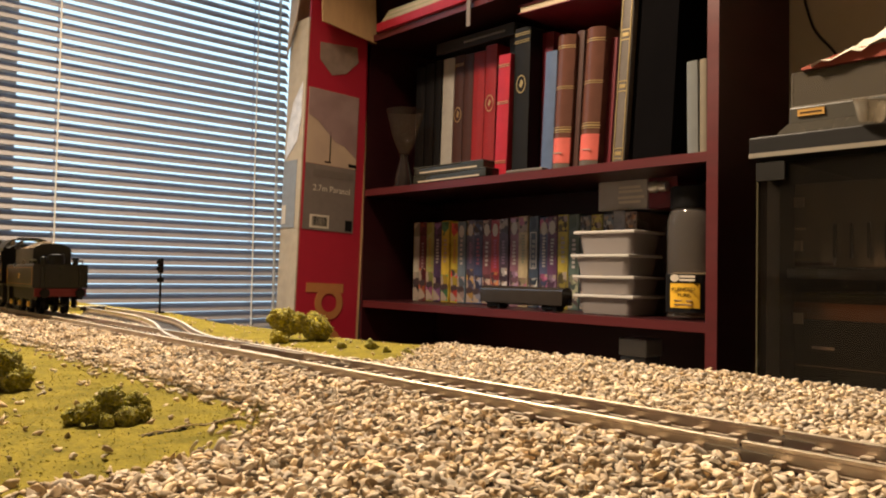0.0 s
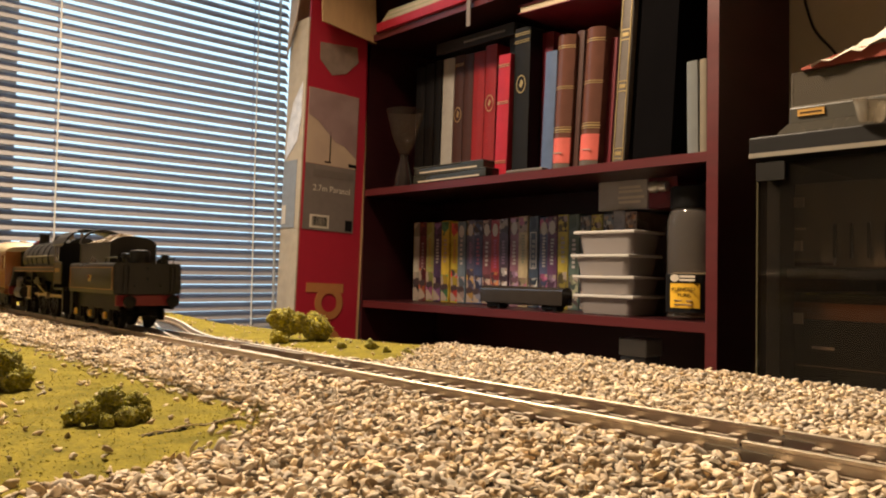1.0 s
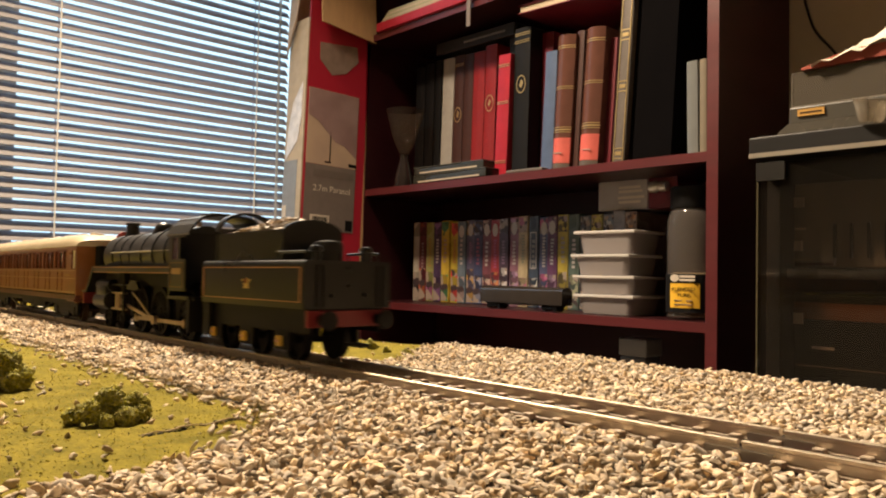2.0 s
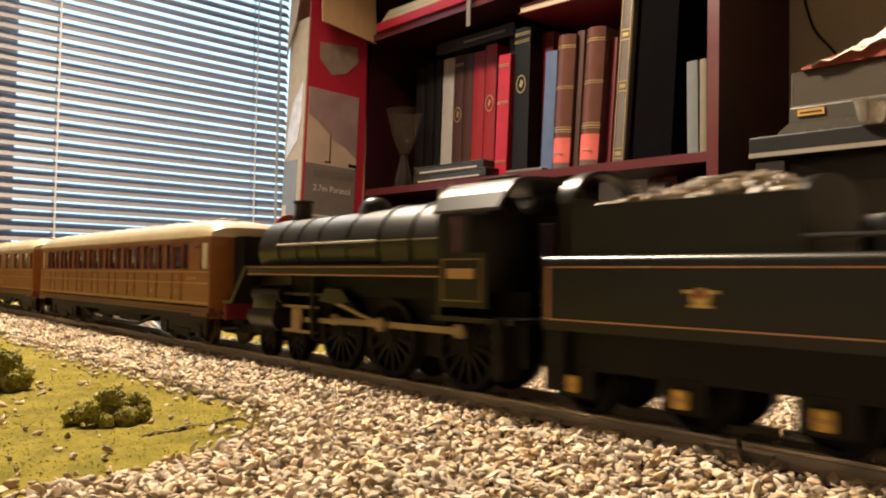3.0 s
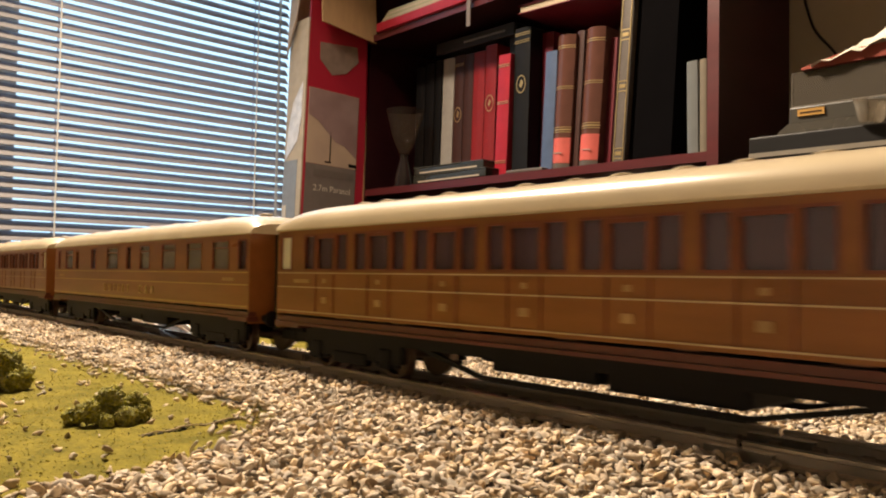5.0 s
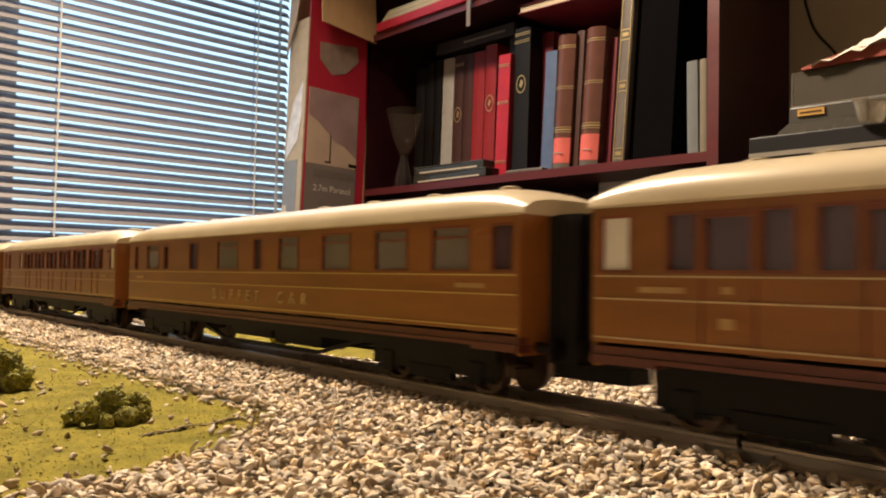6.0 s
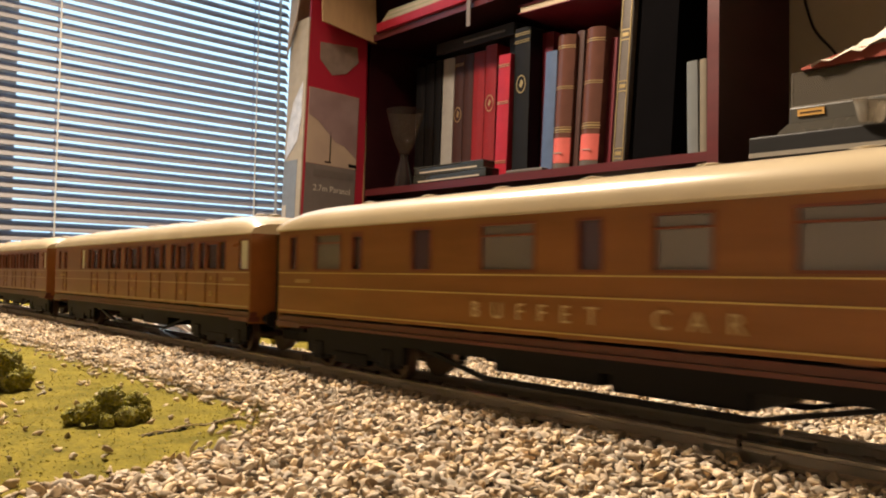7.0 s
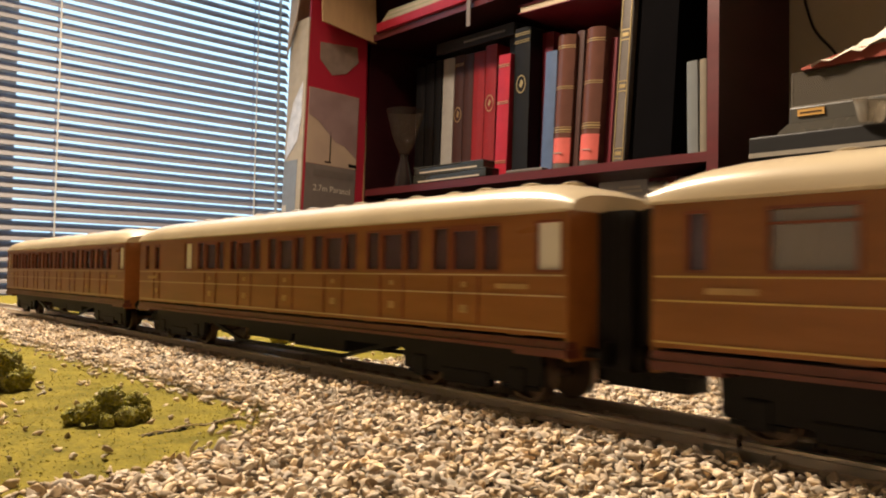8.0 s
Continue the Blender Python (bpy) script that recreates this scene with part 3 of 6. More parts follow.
        part("solebar", bm, M_sole, c)
        # truss rods
        bm = bmesh.new()
        yy = s * 0.012
        add_box(bm, -0.170, -0.098, yy - 0.0007, yy + 0.0007, 0.0105, 0.0118)
        for a, d in ((-0.098, -0.060), (-0.170, -0.208)):
            ln = math.hypot(d - a, 0.0085)
            ang = math.degrees(math.atan2(0.0085, abs(d - a)))
            add_box(bm, 0, ln, -0.0006, 0.0006, -0.0006, 0.0006, m=Matrix.Translation((a, yy, 0.0112)) @ pose(0, 0, 0, 0, 0, 0 if d > a else 180) @ pose(0, 0, 0, 0, -ang, 0))
        part("truss_rod", bm, M_dark, c)
    # ends, gangway bellows, floor
    for x0, x1 in ((-0.0011, -0.0001), (-L + 0.0001, -L + 0.0011)):
        bm = bmesh.new()
        pts = [(y, z) for y, z in roof_outline(HALF * 0.985, 0.0520, 0.0545)]
        pts = [(HALF * 0.985, 0.0186)] + pts + [(-HALF * 0.985, 0.0186)]
        add_prism(bm, pts, x0, x1, "x")
        part("end_panel", bm, M_teak, c)
    for x0, x1 in ((0.0, 0.0092), (-L - 0.0092, -L)):
        bm = bmesh.new()
        n = 8
        right = [(x0 + (x1 - x0) * i / n, 0.0075 - (0.0007 if i % 2 else 0.0)) for i in range(n + 1)]
        add_prism(bm, right + [(x, -y) for x, y in right[::-1]], 0.0165, 0.0525, "z")
        part("gangway", bm, M_dark, c, "black folded gangway")
    bm = bmesh.new()
    add_box(bm, -L + 0.001, -0.001, -HALF + 0.0012, HALF - 0.0012, 0.0222, 0.0232)
    for y in (-0.0134, 0.0126):
        add_box(bm, -L + 0.012, -0.012, y, y + 0.0008, 0.0165, 0.0221)
    part("underfloor", bm, M_dark, c)
    bm = bmesh.new()
    add_box(bm, -L + 0.004, -0.004, 0.003, 0.0036, 0.0233, 0.0518)
    x = -0.02
    while x > -L + 0.01:
        add_box(bm, x, x + 0.0008, -0.0165, 0.0029, 0.0233, 0.0500)
        add_box(bm, x + 0.0009, x + 0.006, -0.0165, 0.0029, 0.0233, 0.0335)
        x -= 0.0305
    part("interior", bm, M_inside, c)
    bm = bmesh.new()
    add_box(bm, -0.132, -0.099, -0.0105, 0.012, 0.0122, 0.0215, 0.0006)
    part("battery_box", bm, M_dark, c)
    bm = bmesh.new()
    add_box(bm, -0.169, -0.135, -0.0098, 0.010, 0.0130, 0.0215, 0.0006)
    part("equipment_box", bm, M_dark, c)
    bm = bmesh.new()
    add_cyl(bm, 0.0034, 0.0034, 0.02, Matrix.Translation((-0.185, 0.004, 0.0165)) @ pose(0, 0, 0, 0, 90, 0), 12)
    part("brake_cylinder", bm, M_dark, c)
    # bogies
    for cx in (-PIVOT, -L + PIVOT):
        bm = bmesh.new()
        for s in (-1, 1):
            yy = s * 0.0122
            add_box(bm, cx - 0.0265, cx + 0.0265, yy - 0.001, yy + 0.001, 0.0112, 0.0168, 0.0003)
            add_box(bm, cx - 0.009, cx + 0.009, yy - 0.0014, yy + 0.0014, 0.0092, 0.0130, 0.0004)
            for q in (-0.019, 0.019):
                add_box(bm, cx + q - 0.0026, cx + q + 0.0026, yy - 0.0016, yy + 0.0016, 0.0095, 0.0155, 0.0006)
                add_box(bm, cx + q - 0.006, cx + q + 0.006, yy - 0.0006, yy + 0.0006, 0.0100, 0.0110)
        add_box(bm, cx - 0.004, cx + 0.004, -0.012, 0.012, 0.012, 0.0200)
        part("bogie_frame", bm, M_dark, c)
        for q in (-0.019, 0.019):
            wheelset(c, cx + q, 0.0066, 0, M_tyre)
    # buffers and couplings
    for x0, d in ((0.0, 1), (-L, -1)):
        for y in (-0.0115, 0.0115):
            bm = bmesh.new()
            m = Matrix.Translation((x0, y, 0.0205)) @ pose(0, 0, 0, 0, 90 * d, 0)
            add_lathe(bm, [(0.0013, 0.0), (0.0010, 0.005), (0.0030, 0.0056), (0.0028, 0.0064), (0.0010, 0.0067)], m, 14)
            part("buffer", bm, M_dark, c)
        block("coupling", (min(x0, x0 + d * 0.0105), max(x0, x0 + d * 0.0105), -0.004, 0.004, 0.0128, 0.0162), M_dark, c)
    for text, x, z, size in lettering:
        words("lettering", text, size, Matrix.Translation((x, -HALF - 0.0003, z)) @ pose(0, 0, 0, 90, 0, 0), M_letters, c, "faded gold lettering on the side", spacing=2.5)
    return c


def compartment_bays(brake=False):
    """Compartment windows in threes; the brake coach has fewer and a guard's door."""
    out = [(-0.0099, -0.0015, "white")]
    if brake:
        out += [(-0.2135, -0.2050, "white"), (-0.2485, -0.2420, "door"), (-0.2605, -0.2555, "quarter")]
    else:
        out += [(-0.2660, -0.2580, "white")]
    for i in range(6 if brake else 8):
        m = -0.0340 - (0.0306 if brake else 0.0290) * i
        out += [(m - 0.0129, m - 0.0060, "quarter"), (m - 0.0053, m + 0.0053, "door"), (m + 0.0060, m + 0.0129, "quarter")]
    return out


BUFFET = [(-0.0096, -0.0021, "quarter"), (-0.0328, -0.0171, "wide"), (-0.0587, -0.0428, "wide"), (-0.0877, -0.0710, "wide"), (-0.1161, -0.1023, "wide"), (-0.1352, -0.1281, "quarter"),
          (-0.1661, -0.1474, "wide"), (-0.1938, -0.1848, "quarter"), (-0.2230, -0.2170, "door"), (-0.2444, -0.2285, "wide"), (-0.2605, -0.2555, "quarter")]
V1 = [(-0.0123 - 0.0152 * i, 0.0 if i % 2 else -0.002) for i in range(17)]
V2 = [(-0.02 - 0.031 * i, -0.001) for i in range(8)] + [(-0.065, 0.004), (-0.16, 0.004)]
COACHES = [
    coach("compartment_coach", "varnished teak compartment coach behind the locomotive", compartment_bays(), V1),
    coach("buffet_coach", "varnished teak buffet coach lettered buffet car", BUFFET, V2, [("BUFFET", -0.1490, 0.0289, 0.0056), ("CAR", -0.1060, 0.0289, 0.0056)]),
    coach("compartment_coach", "varnished teak compartment coach behind the buffet coach", compartment_bays(True), V1),
    coach("compartment_coach", "varnished teak compartment coach, last of the train", compartment_bays(), V1),
]
# ================= locomotive and tender (x = 0 at the first coach's front end) =================
def locomotive():
    c = thing("steam_locomotive", "black lined steam locomotive running tender first", "locomotive")
    zb, rb = 0.0462, 0.0118          # boiler axis and radius
    bm = bmesh.new()
    m = Matrix.Translation((0.0300, 0, zb)) @ pose(0, 0, 0, 0, 90, 0)
    prof = [(rb * 0.55, -0.0020), (rb * 0.9, -0.0012), (rb, 0.0), (rb, 0.028), (rb * 1.015, 0.0281), (rb * 1.015, 0.0289), (rb, 0.029), (rb * 1.06, 0.078), (rb * 1.08, 0.0781), (rb * 1.08, 0.0789)]
    add_lathe(bm, prof, m, 36)
    boiler = part("boiler", bm, M_boiler, c, "satin black boiler", True)
    # flat-sided firebox
    bm = bmesh.new()
    pts = [(rb * 1.12 * math.cos(a), zb + rb * 1.1 * math.sin(a)) for a in [math.pi * i / 16 for i in range(17)]]
    pts = [(rb * 1.0, 0.0400)] + pts + [(-rb * 1.0, 0.0400)]
    add_prism(bm, pts, 0.109, 0.1423, "x")
    part("firebox", bm, M_boiler, c, "", True)
    for x in (0.045, 0.058, 0.072, 0.090, 0.1085, 0.124):
        bm = bmesh.new()
        r = (rb * (1.0 + 0.06 * max(0.0, x - 0.059) / 0.049) if x < 0.105 else rb * 1.12) + 0.0002
        for i in range(24):
            a0, a1 = math.radians(-20 + 220 * i / 24), math.radians(-20 + 220 * (i + 1) / 24)
            q = [bm.verts.new((x + d, rr * math.cos(a), zb + rr * math.sin(a))) for d in (0, 0.0007) for rr, a in ((r - 0.0008, a0), (r + 0.0002, a0), (r + 0.0002, a1), (r - 0.0008, a1))]
            for f in ((0, 1, 2, 3), (7, 6, 5, 4), (1, 5, 6, 2)):
                bm.faces.new([q[k] for k in f])
        bmesh.ops.remove_doubles(bm, verts=bm.verts, dist=0.00001)
        part("boiler_band", bm, M_boiler, c)
    bm = bmesh.new()
    add_lathe(bm, [(0.0050, -0.0022), (0.0040, 0.0), (0.0034, 0.002), (0.0034, 0.0058), (0.0040, 0.0062), (0.0039, 0.0070), (0.0026, 0.0071), (0.0024, 0.0050)], pose(0.0425, 0, zb + rb), 20)
    part("chimney", bm, M_black, c, "", True)
    bm = bmesh.new()
    add_lathe(bm, [(0.0068, -0.0020), (0.0056, 0.0), (0.0050, 0.0020), (0.0042, 0.0038), (0.0022, 0.0050), (0.0006, 0.0053)], pose(0.0895, 0, zb + rb), 20)
    part("dome", bm, M_black, c, "", True)
    bm = bmesh.new()
    for y in (-0.003, 0.003):
        add_cyl(bm, 0.0012, 0.0009, 0.0045, pose(0.127, y, zb + rb * 1.08), 10)
    add_cyl(bm, 0.0007, 0.0007, 0.006, pose(0.1345, -0.006, zb + rb * 0.95), 8)
    part("safety_valve", bm, M_brass, c, "brass safety valves")
    bm = bmesh.new()
    add_cyl(bm, 0.00045, 0.00045, 0.092, Matrix.Translation((0.046, -rb - 0.0009, zb + 0.0015)) @ pose(0, 0, 0, 0, 90, 0), 8)
    for i in range(7):
        add_cyl(bm, 0.0004, 0.0004, 0.0016, Matrix.Translation((0.05 + 0.014 * i, -rb + 0.0006, zb + 0.0015)) @ pose(0, 0, 0, 90), 6)
    part("handrail", bm, M_steel, c, "polished handrail")
    # smokebox door with ring, red lamp-like cap seen at the front
    bm = bmesh.new()
    add_lathe(bm, [(0.0098, 0.0), (0.0096, 0.0010), (0.0070, 0.0024), (0.0010, 0.0032)], Matrix.Translation((0.0286, 0, zb)) @ pose(0, 0, 0, 0, -90, 0), 28)
    part("smokebox_door", bm, M_black, c, "", True)
    bm = bmesh.new()
    arc = [(0.0055 * math.cos(math.pi * i / 12), zb + rb - 0.0012 + 0.0036 * math.sin(math.pi * i / 12)) for i in range(13)]
    add_prism(bm, arc, 0.0312, 0.0322, "x")
    part("headboard", bm, mat("faded_red_board", (0.50, 0.075, 0.06), 0.45, grain=0.3, scale=150), c, "faded red curved headboard")
    bm = bmesh.new()
    add_box(bm, 0.0285, 0.0515, -0.0095, 0.0095, 0.0330, 0.0395)
    part("saddle", bm, M_black, c)
    # high running plate with valance and lining
    rp = 0.0403
    for s in (-1, 1):
        bm = bmesh.new()
        ly, hy = sorted((s * 0.0178, s * 0.0085))
        add_box(bm, 0.0330, 0.1436, ly, hy, rp - 0.0008, rp)
        ly, hy = sorted((s * 0.0178, s * 0.0170))
        add_box(bm, 0.0330, 0.1436, ly, hy, rp - 0.0036, rp - 0.0009)
        p = part("running_plate", bm, M_black, c)
        bm = bmesh.new()
        ly, hy = sorted((s * 0.01785, s * 0.0181))
        add_box(bm, 0.0335, 0.1434, ly, hy, rp - 0.0034, rp - 0.0030)
        add_box(bm, 0.0335, 0.1434, ly, hy, rp - 0.0008, rp - 0.0005)
        part("lining", bm, M_linered, p, "orange painted lining")
        # sloping front steps of the plate
        bm = bmesh.new()
        ly, hy = sorted((s * 0.0178, s * 0.0085))
        add_prism(bm, [(0.0120, 0.0255), (0.0200, 0.0255), (0.0325, rp - 0.001), (0.0325, rp), (0.0300, rp), (0.0185, 0.0265), (0.0120, 0.0265)], ly, hy, "y")
        part("front_footplate", bm, M_black, c)
        # cylinder block with valve chest
        bm = bmesh.new()
        y = s * 0.0138
        add_cyl(bm, 0.0047, 0.0047, 0.019, Matrix.Translation((0.0352, y, 0.0216)) @ pose(0, 0, 0, 0, 90, 0), 20)
        add_cyl(bm, 0.0030, 0.0030, 0.021, Matrix.Translation((0.0342, y, 0.0300)) @ pose(0, 0, 0, 0, 90, 0), 16)
        ly, hy = sorted((s * 0.0095, s * 0.0172))
        add_box(bm, 0.0365, 0.0530, ly, hy, 0.0220, 0.0300, 0.0006)
        part("cylinder_block", bm, M_black, c, "", True)
        bm = bmesh.new()
        ly, hy = sorted((s * 0.0130, s * 0.0145))
        add_box(bm, 0.0545, 0.0760, ly, hy, 0.0256, 0.0266)
        add_box(bm, 0.0545, 0.0760, ly, hy, 0.0172, 0.0182)
        add_box(bm, 0.0600, 0.0660, ly, hy, 0.0182, 0.0256, 0.0004)
        block("gear_bracket", (0.0740, 0.0760, s * 0.0136 - 0.0016, s * 0.0136 + 0.0016, 0.0160, 0.0366), M_dark, c)
        part("slide_bar", bm, M_brass, c, "dull metal slide bars")
        bm = bmesh.new()
        add_prism(bm, [(0.078, 0.0285), (0.083, 0.0330), (0.092, 0.0325), (0.096, 0.0290), (0.090, 0.0278)], s * 0.0140 - 0.0007, s * 0.0140 + 0.0007, "y")
        add_box(bm, 0.0545, 0.0800, s * 0.0142 - 0.0004, s * 0.0142 + 0.0004, 0.0300, 0.0309)
        part("valve_link", bm, M_black, c)
        # cab side with window and number panel
        bm = bmesh.new()
        ly, hy = sorted((s * 0.0180, s * 0.0172))
        sheet(bm, (0.1440, 0.1472, 0.1532, 0.1556, 0.1618), (0.0292, 0.0432, 0.0528, 0.0548), {(1, 1), (3, 1)}, ly, hy)
        cab = part("cab_side", bm, M_black, c)
        bm = bmesh.new()
        ly, hy = sorted((s * 0.01805, s * 0.0183))
        a, d, e, f = 0.1450, 0.1600, 0.0308, 0.0418
        for q in ((a, d, e, e + 0.0004), (a, d, f - 0.0004, f), (a, a + 0.0004, e, f), (d - 0.0004, d, e, f)):
            add_box(bm, q[0], q[1], ly, hy, q[2], q[3])
        part("lining", bm, M_cabline, cab)
        bm = bmesh.new()
        add_box(bm, 0.1470, 0.1572, ly, hy, 0.0366, 0.0392)
        part("number_panel", bm, M_marks, cab, "dull gold number panel")
        ly, hy = sorted((s * 0.0175, s * 0.0177))
        block("pane", (0.1472, 0.1532, ly, hy, 0.0433, 0.0527), M_pane, cab)
    # cab front and roof
    bm = bmesh.new()
    add_box(bm, 0.1424, 0.1439, -0.0178, 0.0178, 0.0270, 0.0555)
    add_box(bm, 0.1400, 0.1700, -0.0170, 0.0170, 0.0255, 0.0268)
    part("cab_front", bm, M_black, c)
    bm = bmesh.new()
    arc = [(0.0140 * math.cos(math.pi * i / 10), 0.0603 + 0.0029 * math.sin(math.pi * i / 10)) for i in range(11)]
    pts = [(0.0188, 0.0543), (0.0162, 0.0583)] + arc + [(-0.0162, 0.0583), (-0.0188, 0.0543)]
    low = [(y * 0.96, z - 0.0008) for y, z in pts]
    add_prism(bm, pts + low[::-1], 0.1412, 0.1660, "x")
    add_box(bm, 0.146, 0.158, -0.005, 0.005, 0.0632, 0.0642, 0.0003)
    part("cab_roof", bm, M_cabroof, c, "glossy black cab roof")
    # frames, buffer beam
    bm = bmesh.new()
    for s in (-1, 1):
        add_box(bm, 0.0150, 0.1650, s * 0.0062 - 0.0006, s * 0.0062 + 0.0006, 0.0140, 0.0330)
        add_box(bm, 0.1640, 0.1670, s * 0.0150 - 0.003, s * 0.0150 + 0.003, 0.0120, 0.0270)
    add_box(bm, 0.016, 0.160, -0.0058, 0.0058, 0.0200, 0.0300)
    part("frame", bm, M_dark, c)
    block("ashpan", (0.0560, 0.1392, -0.0112, 0.0112, 0.0306, 0.0393), M_dark, c)
    bm = bmesh.new()
    add_box(bm, 0.0120, 0.0138, -0.0172, 0.0172, 0.0190, 0.0254, 0.0003)
    beam = part("buffer_beam", bm, M_redpaint, c, "red buffer beam")
    for y in (-0.0115, 0.0115):
        bm = bmesh.new()
        m = Matrix.Translation((0.012, y, 0.0222)) @ pose(0, 0, 0, 0, -90, 0)
        add_lathe(bm, [(0.0018, 0.0), (0.0014, 0.0042), (0.0034, 0.0048), (0.0032, 0.0056), (0.001, 0.006)], m, 16)
        part("buffer", bm, M_steel, beam, "polished buffer", True)
    block("coupling", (0.0035, 0.012, -0.002, 0.002, 0.0128, 0.014), M_dark, beam)
    # wheels
    for x in (0.0345, 0.0555):
        wheelset(c, x, 0.0062, 8)
    drivers = [(0.0845, 0.0118), (0.1115, 0.0118), (0.1455, 0.0118)]
    for x, r in drivers:
        wheelset(c, x, r, 14, M_dark)
    for s in (-1, 1):
        bm = bmesh.new()
        ly, hy = sorted((s * 0.0112, s * 0.0120))
        add_box(bm, 0.0830, 0.1470, ly, hy, -0.0009, 0.0009)
        for x, r in drivers:
            add_cyl(bm, 0.0020, 0.0020, 0.0012, Matrix.Translation((x, s * 0.0116 + 0.0006, 0)) @ pose(0, 0, 0, 90), 12)
        rod = part("coupling_rod", bm, M_brass, c, "dull metal coupling rod")
        RODS.append((rod, s, "side"))
        bm = bmesh.new()
        ly, hy = sorted((s * 0.0126, s * 0.0133))
        add_box(bm, -0.0480, 0.0, ly, hy, -0.0008, 0.0008)
        add_box(bm, -0.0330, 0.0, ly, hy, -0.0005, 0.0005, m=pose(0, 0, 0, 0, 14, 0))
        add_cyl(bm, 0.0022, 0.0022, 0.0012, Matrix.Translation((0, s * 0.01295 + 0.0006, 0)) @ pose(0, 0, 0, 90), 12)
        add_cyl(bm, 0.0016, 0.0016, 0.0012, Matrix.Translation((-0.048, s * 0.01295 + 0.0006, 0)) @ pose(0, 0, 0, 90), 12)
        con = part("connecting_rod", bm, M_brass, c, "dull metal connecting rod")
        RODS.append((con, s, "main"))
    return c


RODS = []


def tender():
    c = thing("tender", "black lined tender heaped with coal", "tender")
    a, d = 0.1802, 0.2612
    w = 0.0180
    bm = bmesh.new()
    e = 0.0016
    top = [(w - e + e * math.cos(math.pi / 2 * i / 6), 0.0421 - e + e * math.sin(math.pi / 2 * i / 6)) for i in range(7)]
    add_prism(bm, [(-w, 0.0255), (w, 0.0255)] + top + [(-y, z) for y, z in reversed(top)], a, d, "x")
    tank = part("tank", bm, M_black, c, "satin black water tank", True)
    for s in (-1, 1):
        bm = bmesh.new()
        ly, hy = sorted((s * (w + 0.0001), s * (w + 0.0004)))
        x0, x1, z0, z1 = a + 0.0015, d - 0.0015, 0.0277, 0.0397
        for q in ((x0, x1, z0, z0 + 0.00032), (x0, x1, z1 - 0.00032, z1), (x0, x0 + 0.0006, z0, z1), (x1 - 0.0006, x1, z0, z1)):
            add_box(bm, q[0], q[1], ly, hy, q[2], q[3])
        part("lining", bm, M_linered, tank, "orange painted lining")
        bm = bmesh.new()
        add_cyl(bm, 0.0019, 0.0019, 0.0003, Matrix.Translation((0.2200, s * (w + 0.0002) + 0.00015, 0.0338)) @ pose(0, 0, 0, 90), 20)
        add_box(bm, 0.2165, 0.2235, ly, hy, 0.0345, 0.0352)
        add_box(bm, 0.2178, 0.2222, ly, hy, 0.0318, 0.0324)
        part("crest", bm, M_gold, tank, "small gold and red crest")
        bm = bmesh.new()
        add_cyl(bm, 0.0010, 0.0010, 0.0004, Matrix.Translation((0.2200, s * (w + 0.0005) + 0.0002, 0.0345)) @ pose(0, 0, 0, 90), 14)
        part("crest_centre", bm, M_redpaint, tank)
    # narrower coal bunker
    bm = bmesh.new()
    b0, b1, bw = 0.1835, 0.2360, 0.0128
    add_box(bm, b0, b1, -bw, -bw + 0.0008, 0.0422, 0.0535)
    add_box(bm, b0, b1, bw - 0.0008, bw, 0.0422, 0.0535)
    part("bunker_side", bm, M_black, c)
    bm = bmesh.new()
    pts = [(bw * math.cos(math.pi * i / 14), 0.0525 + 0.0050 * math.sin(math.pi * i / 14)) for i in range(15)]
    add_prism(bm, [(bw, 0.0422)] + pts + [(-bw, 0.0422)], b1, b1 + 0.0012, "x")
    part("bunker_back", bm, M_black, c, "curved black coal plate")
    # front weather plate towards the cab
    bm = bmesh.new()
    pts = [(bw * 1.05 * math.cos(math.pi * i / 14), 0.0545 + 0.0085 * math.sin(math.pi * i / 14)) for i in range(15)]
    low = [(y * 0.93, z - 0.0009) for y, z in pts]
    add_prism(bm, pts + low[::-1], a + 0.0005, a + 0.0045, "x")
    add_box(bm, a + 0.001, a + 0.002, -bw, bw, 0.0422, 0.0560)
    part("weather_plate", bm, M_black, c, "", True)
    # coal heap of lumps
    rnd = random.Random(11)
    bm = bmesh.new()
    for i in range(900):
        x = rnd.uniform(b0 + 0.006, b1 - 0.001)
        y = rnd.uniform(-bw + 0.0012, bw - 0.0012)
        k = (x - b0) / (b1 - b0)
        top = 0.0532 + (0.0056 * min(1, k / 0.6) - 0.0034 * max(0, k - 0.75) / 0.25) * (1 - (y / bw) ** 2)
        r = bmesh.ops.create_icosphere(bm, subdivisions=1, radius=rnd.uniform(0.0007, 0.0014))
        bmesh.ops.transform(bm, matrix=pose(x, y, top - rnd.uniform(0, 0.0012), rnd.uniform(0, 360), rnd.uniform(0, 360), rnd.uniform(0, 360)) @ Matrix.Diagonal((1, rnd.uniform(0.6, 1), rnd.uniform(0.5, 0.8), 1)), verts=r["verts"])
        for v in r["verts"]:
            v.co += Vector((rnd.uniform(-1, 1), rnd.uniform(-1, 1), rnd.uniform(-1, 1))) * 0.0003
    add_box(bm, b0 + 0.002, b1 - 0.0002, -bw + 0.001, bw - 0.001, 0.0425, 0.0522)
    tagged(part("coal", bm, M_coal, c, "heap of glossy coal lumps"), kind="stuff")
    # filler, vents and rail on the rear deck
    bm = bmesh.new()
    add_lathe(bm, [(0.0056, 0), (0.0056, 0.0055), (0.0048, 0.0070), (0.0012, 0.0076)], pose(0.2475, 0, 0.0421), 20)
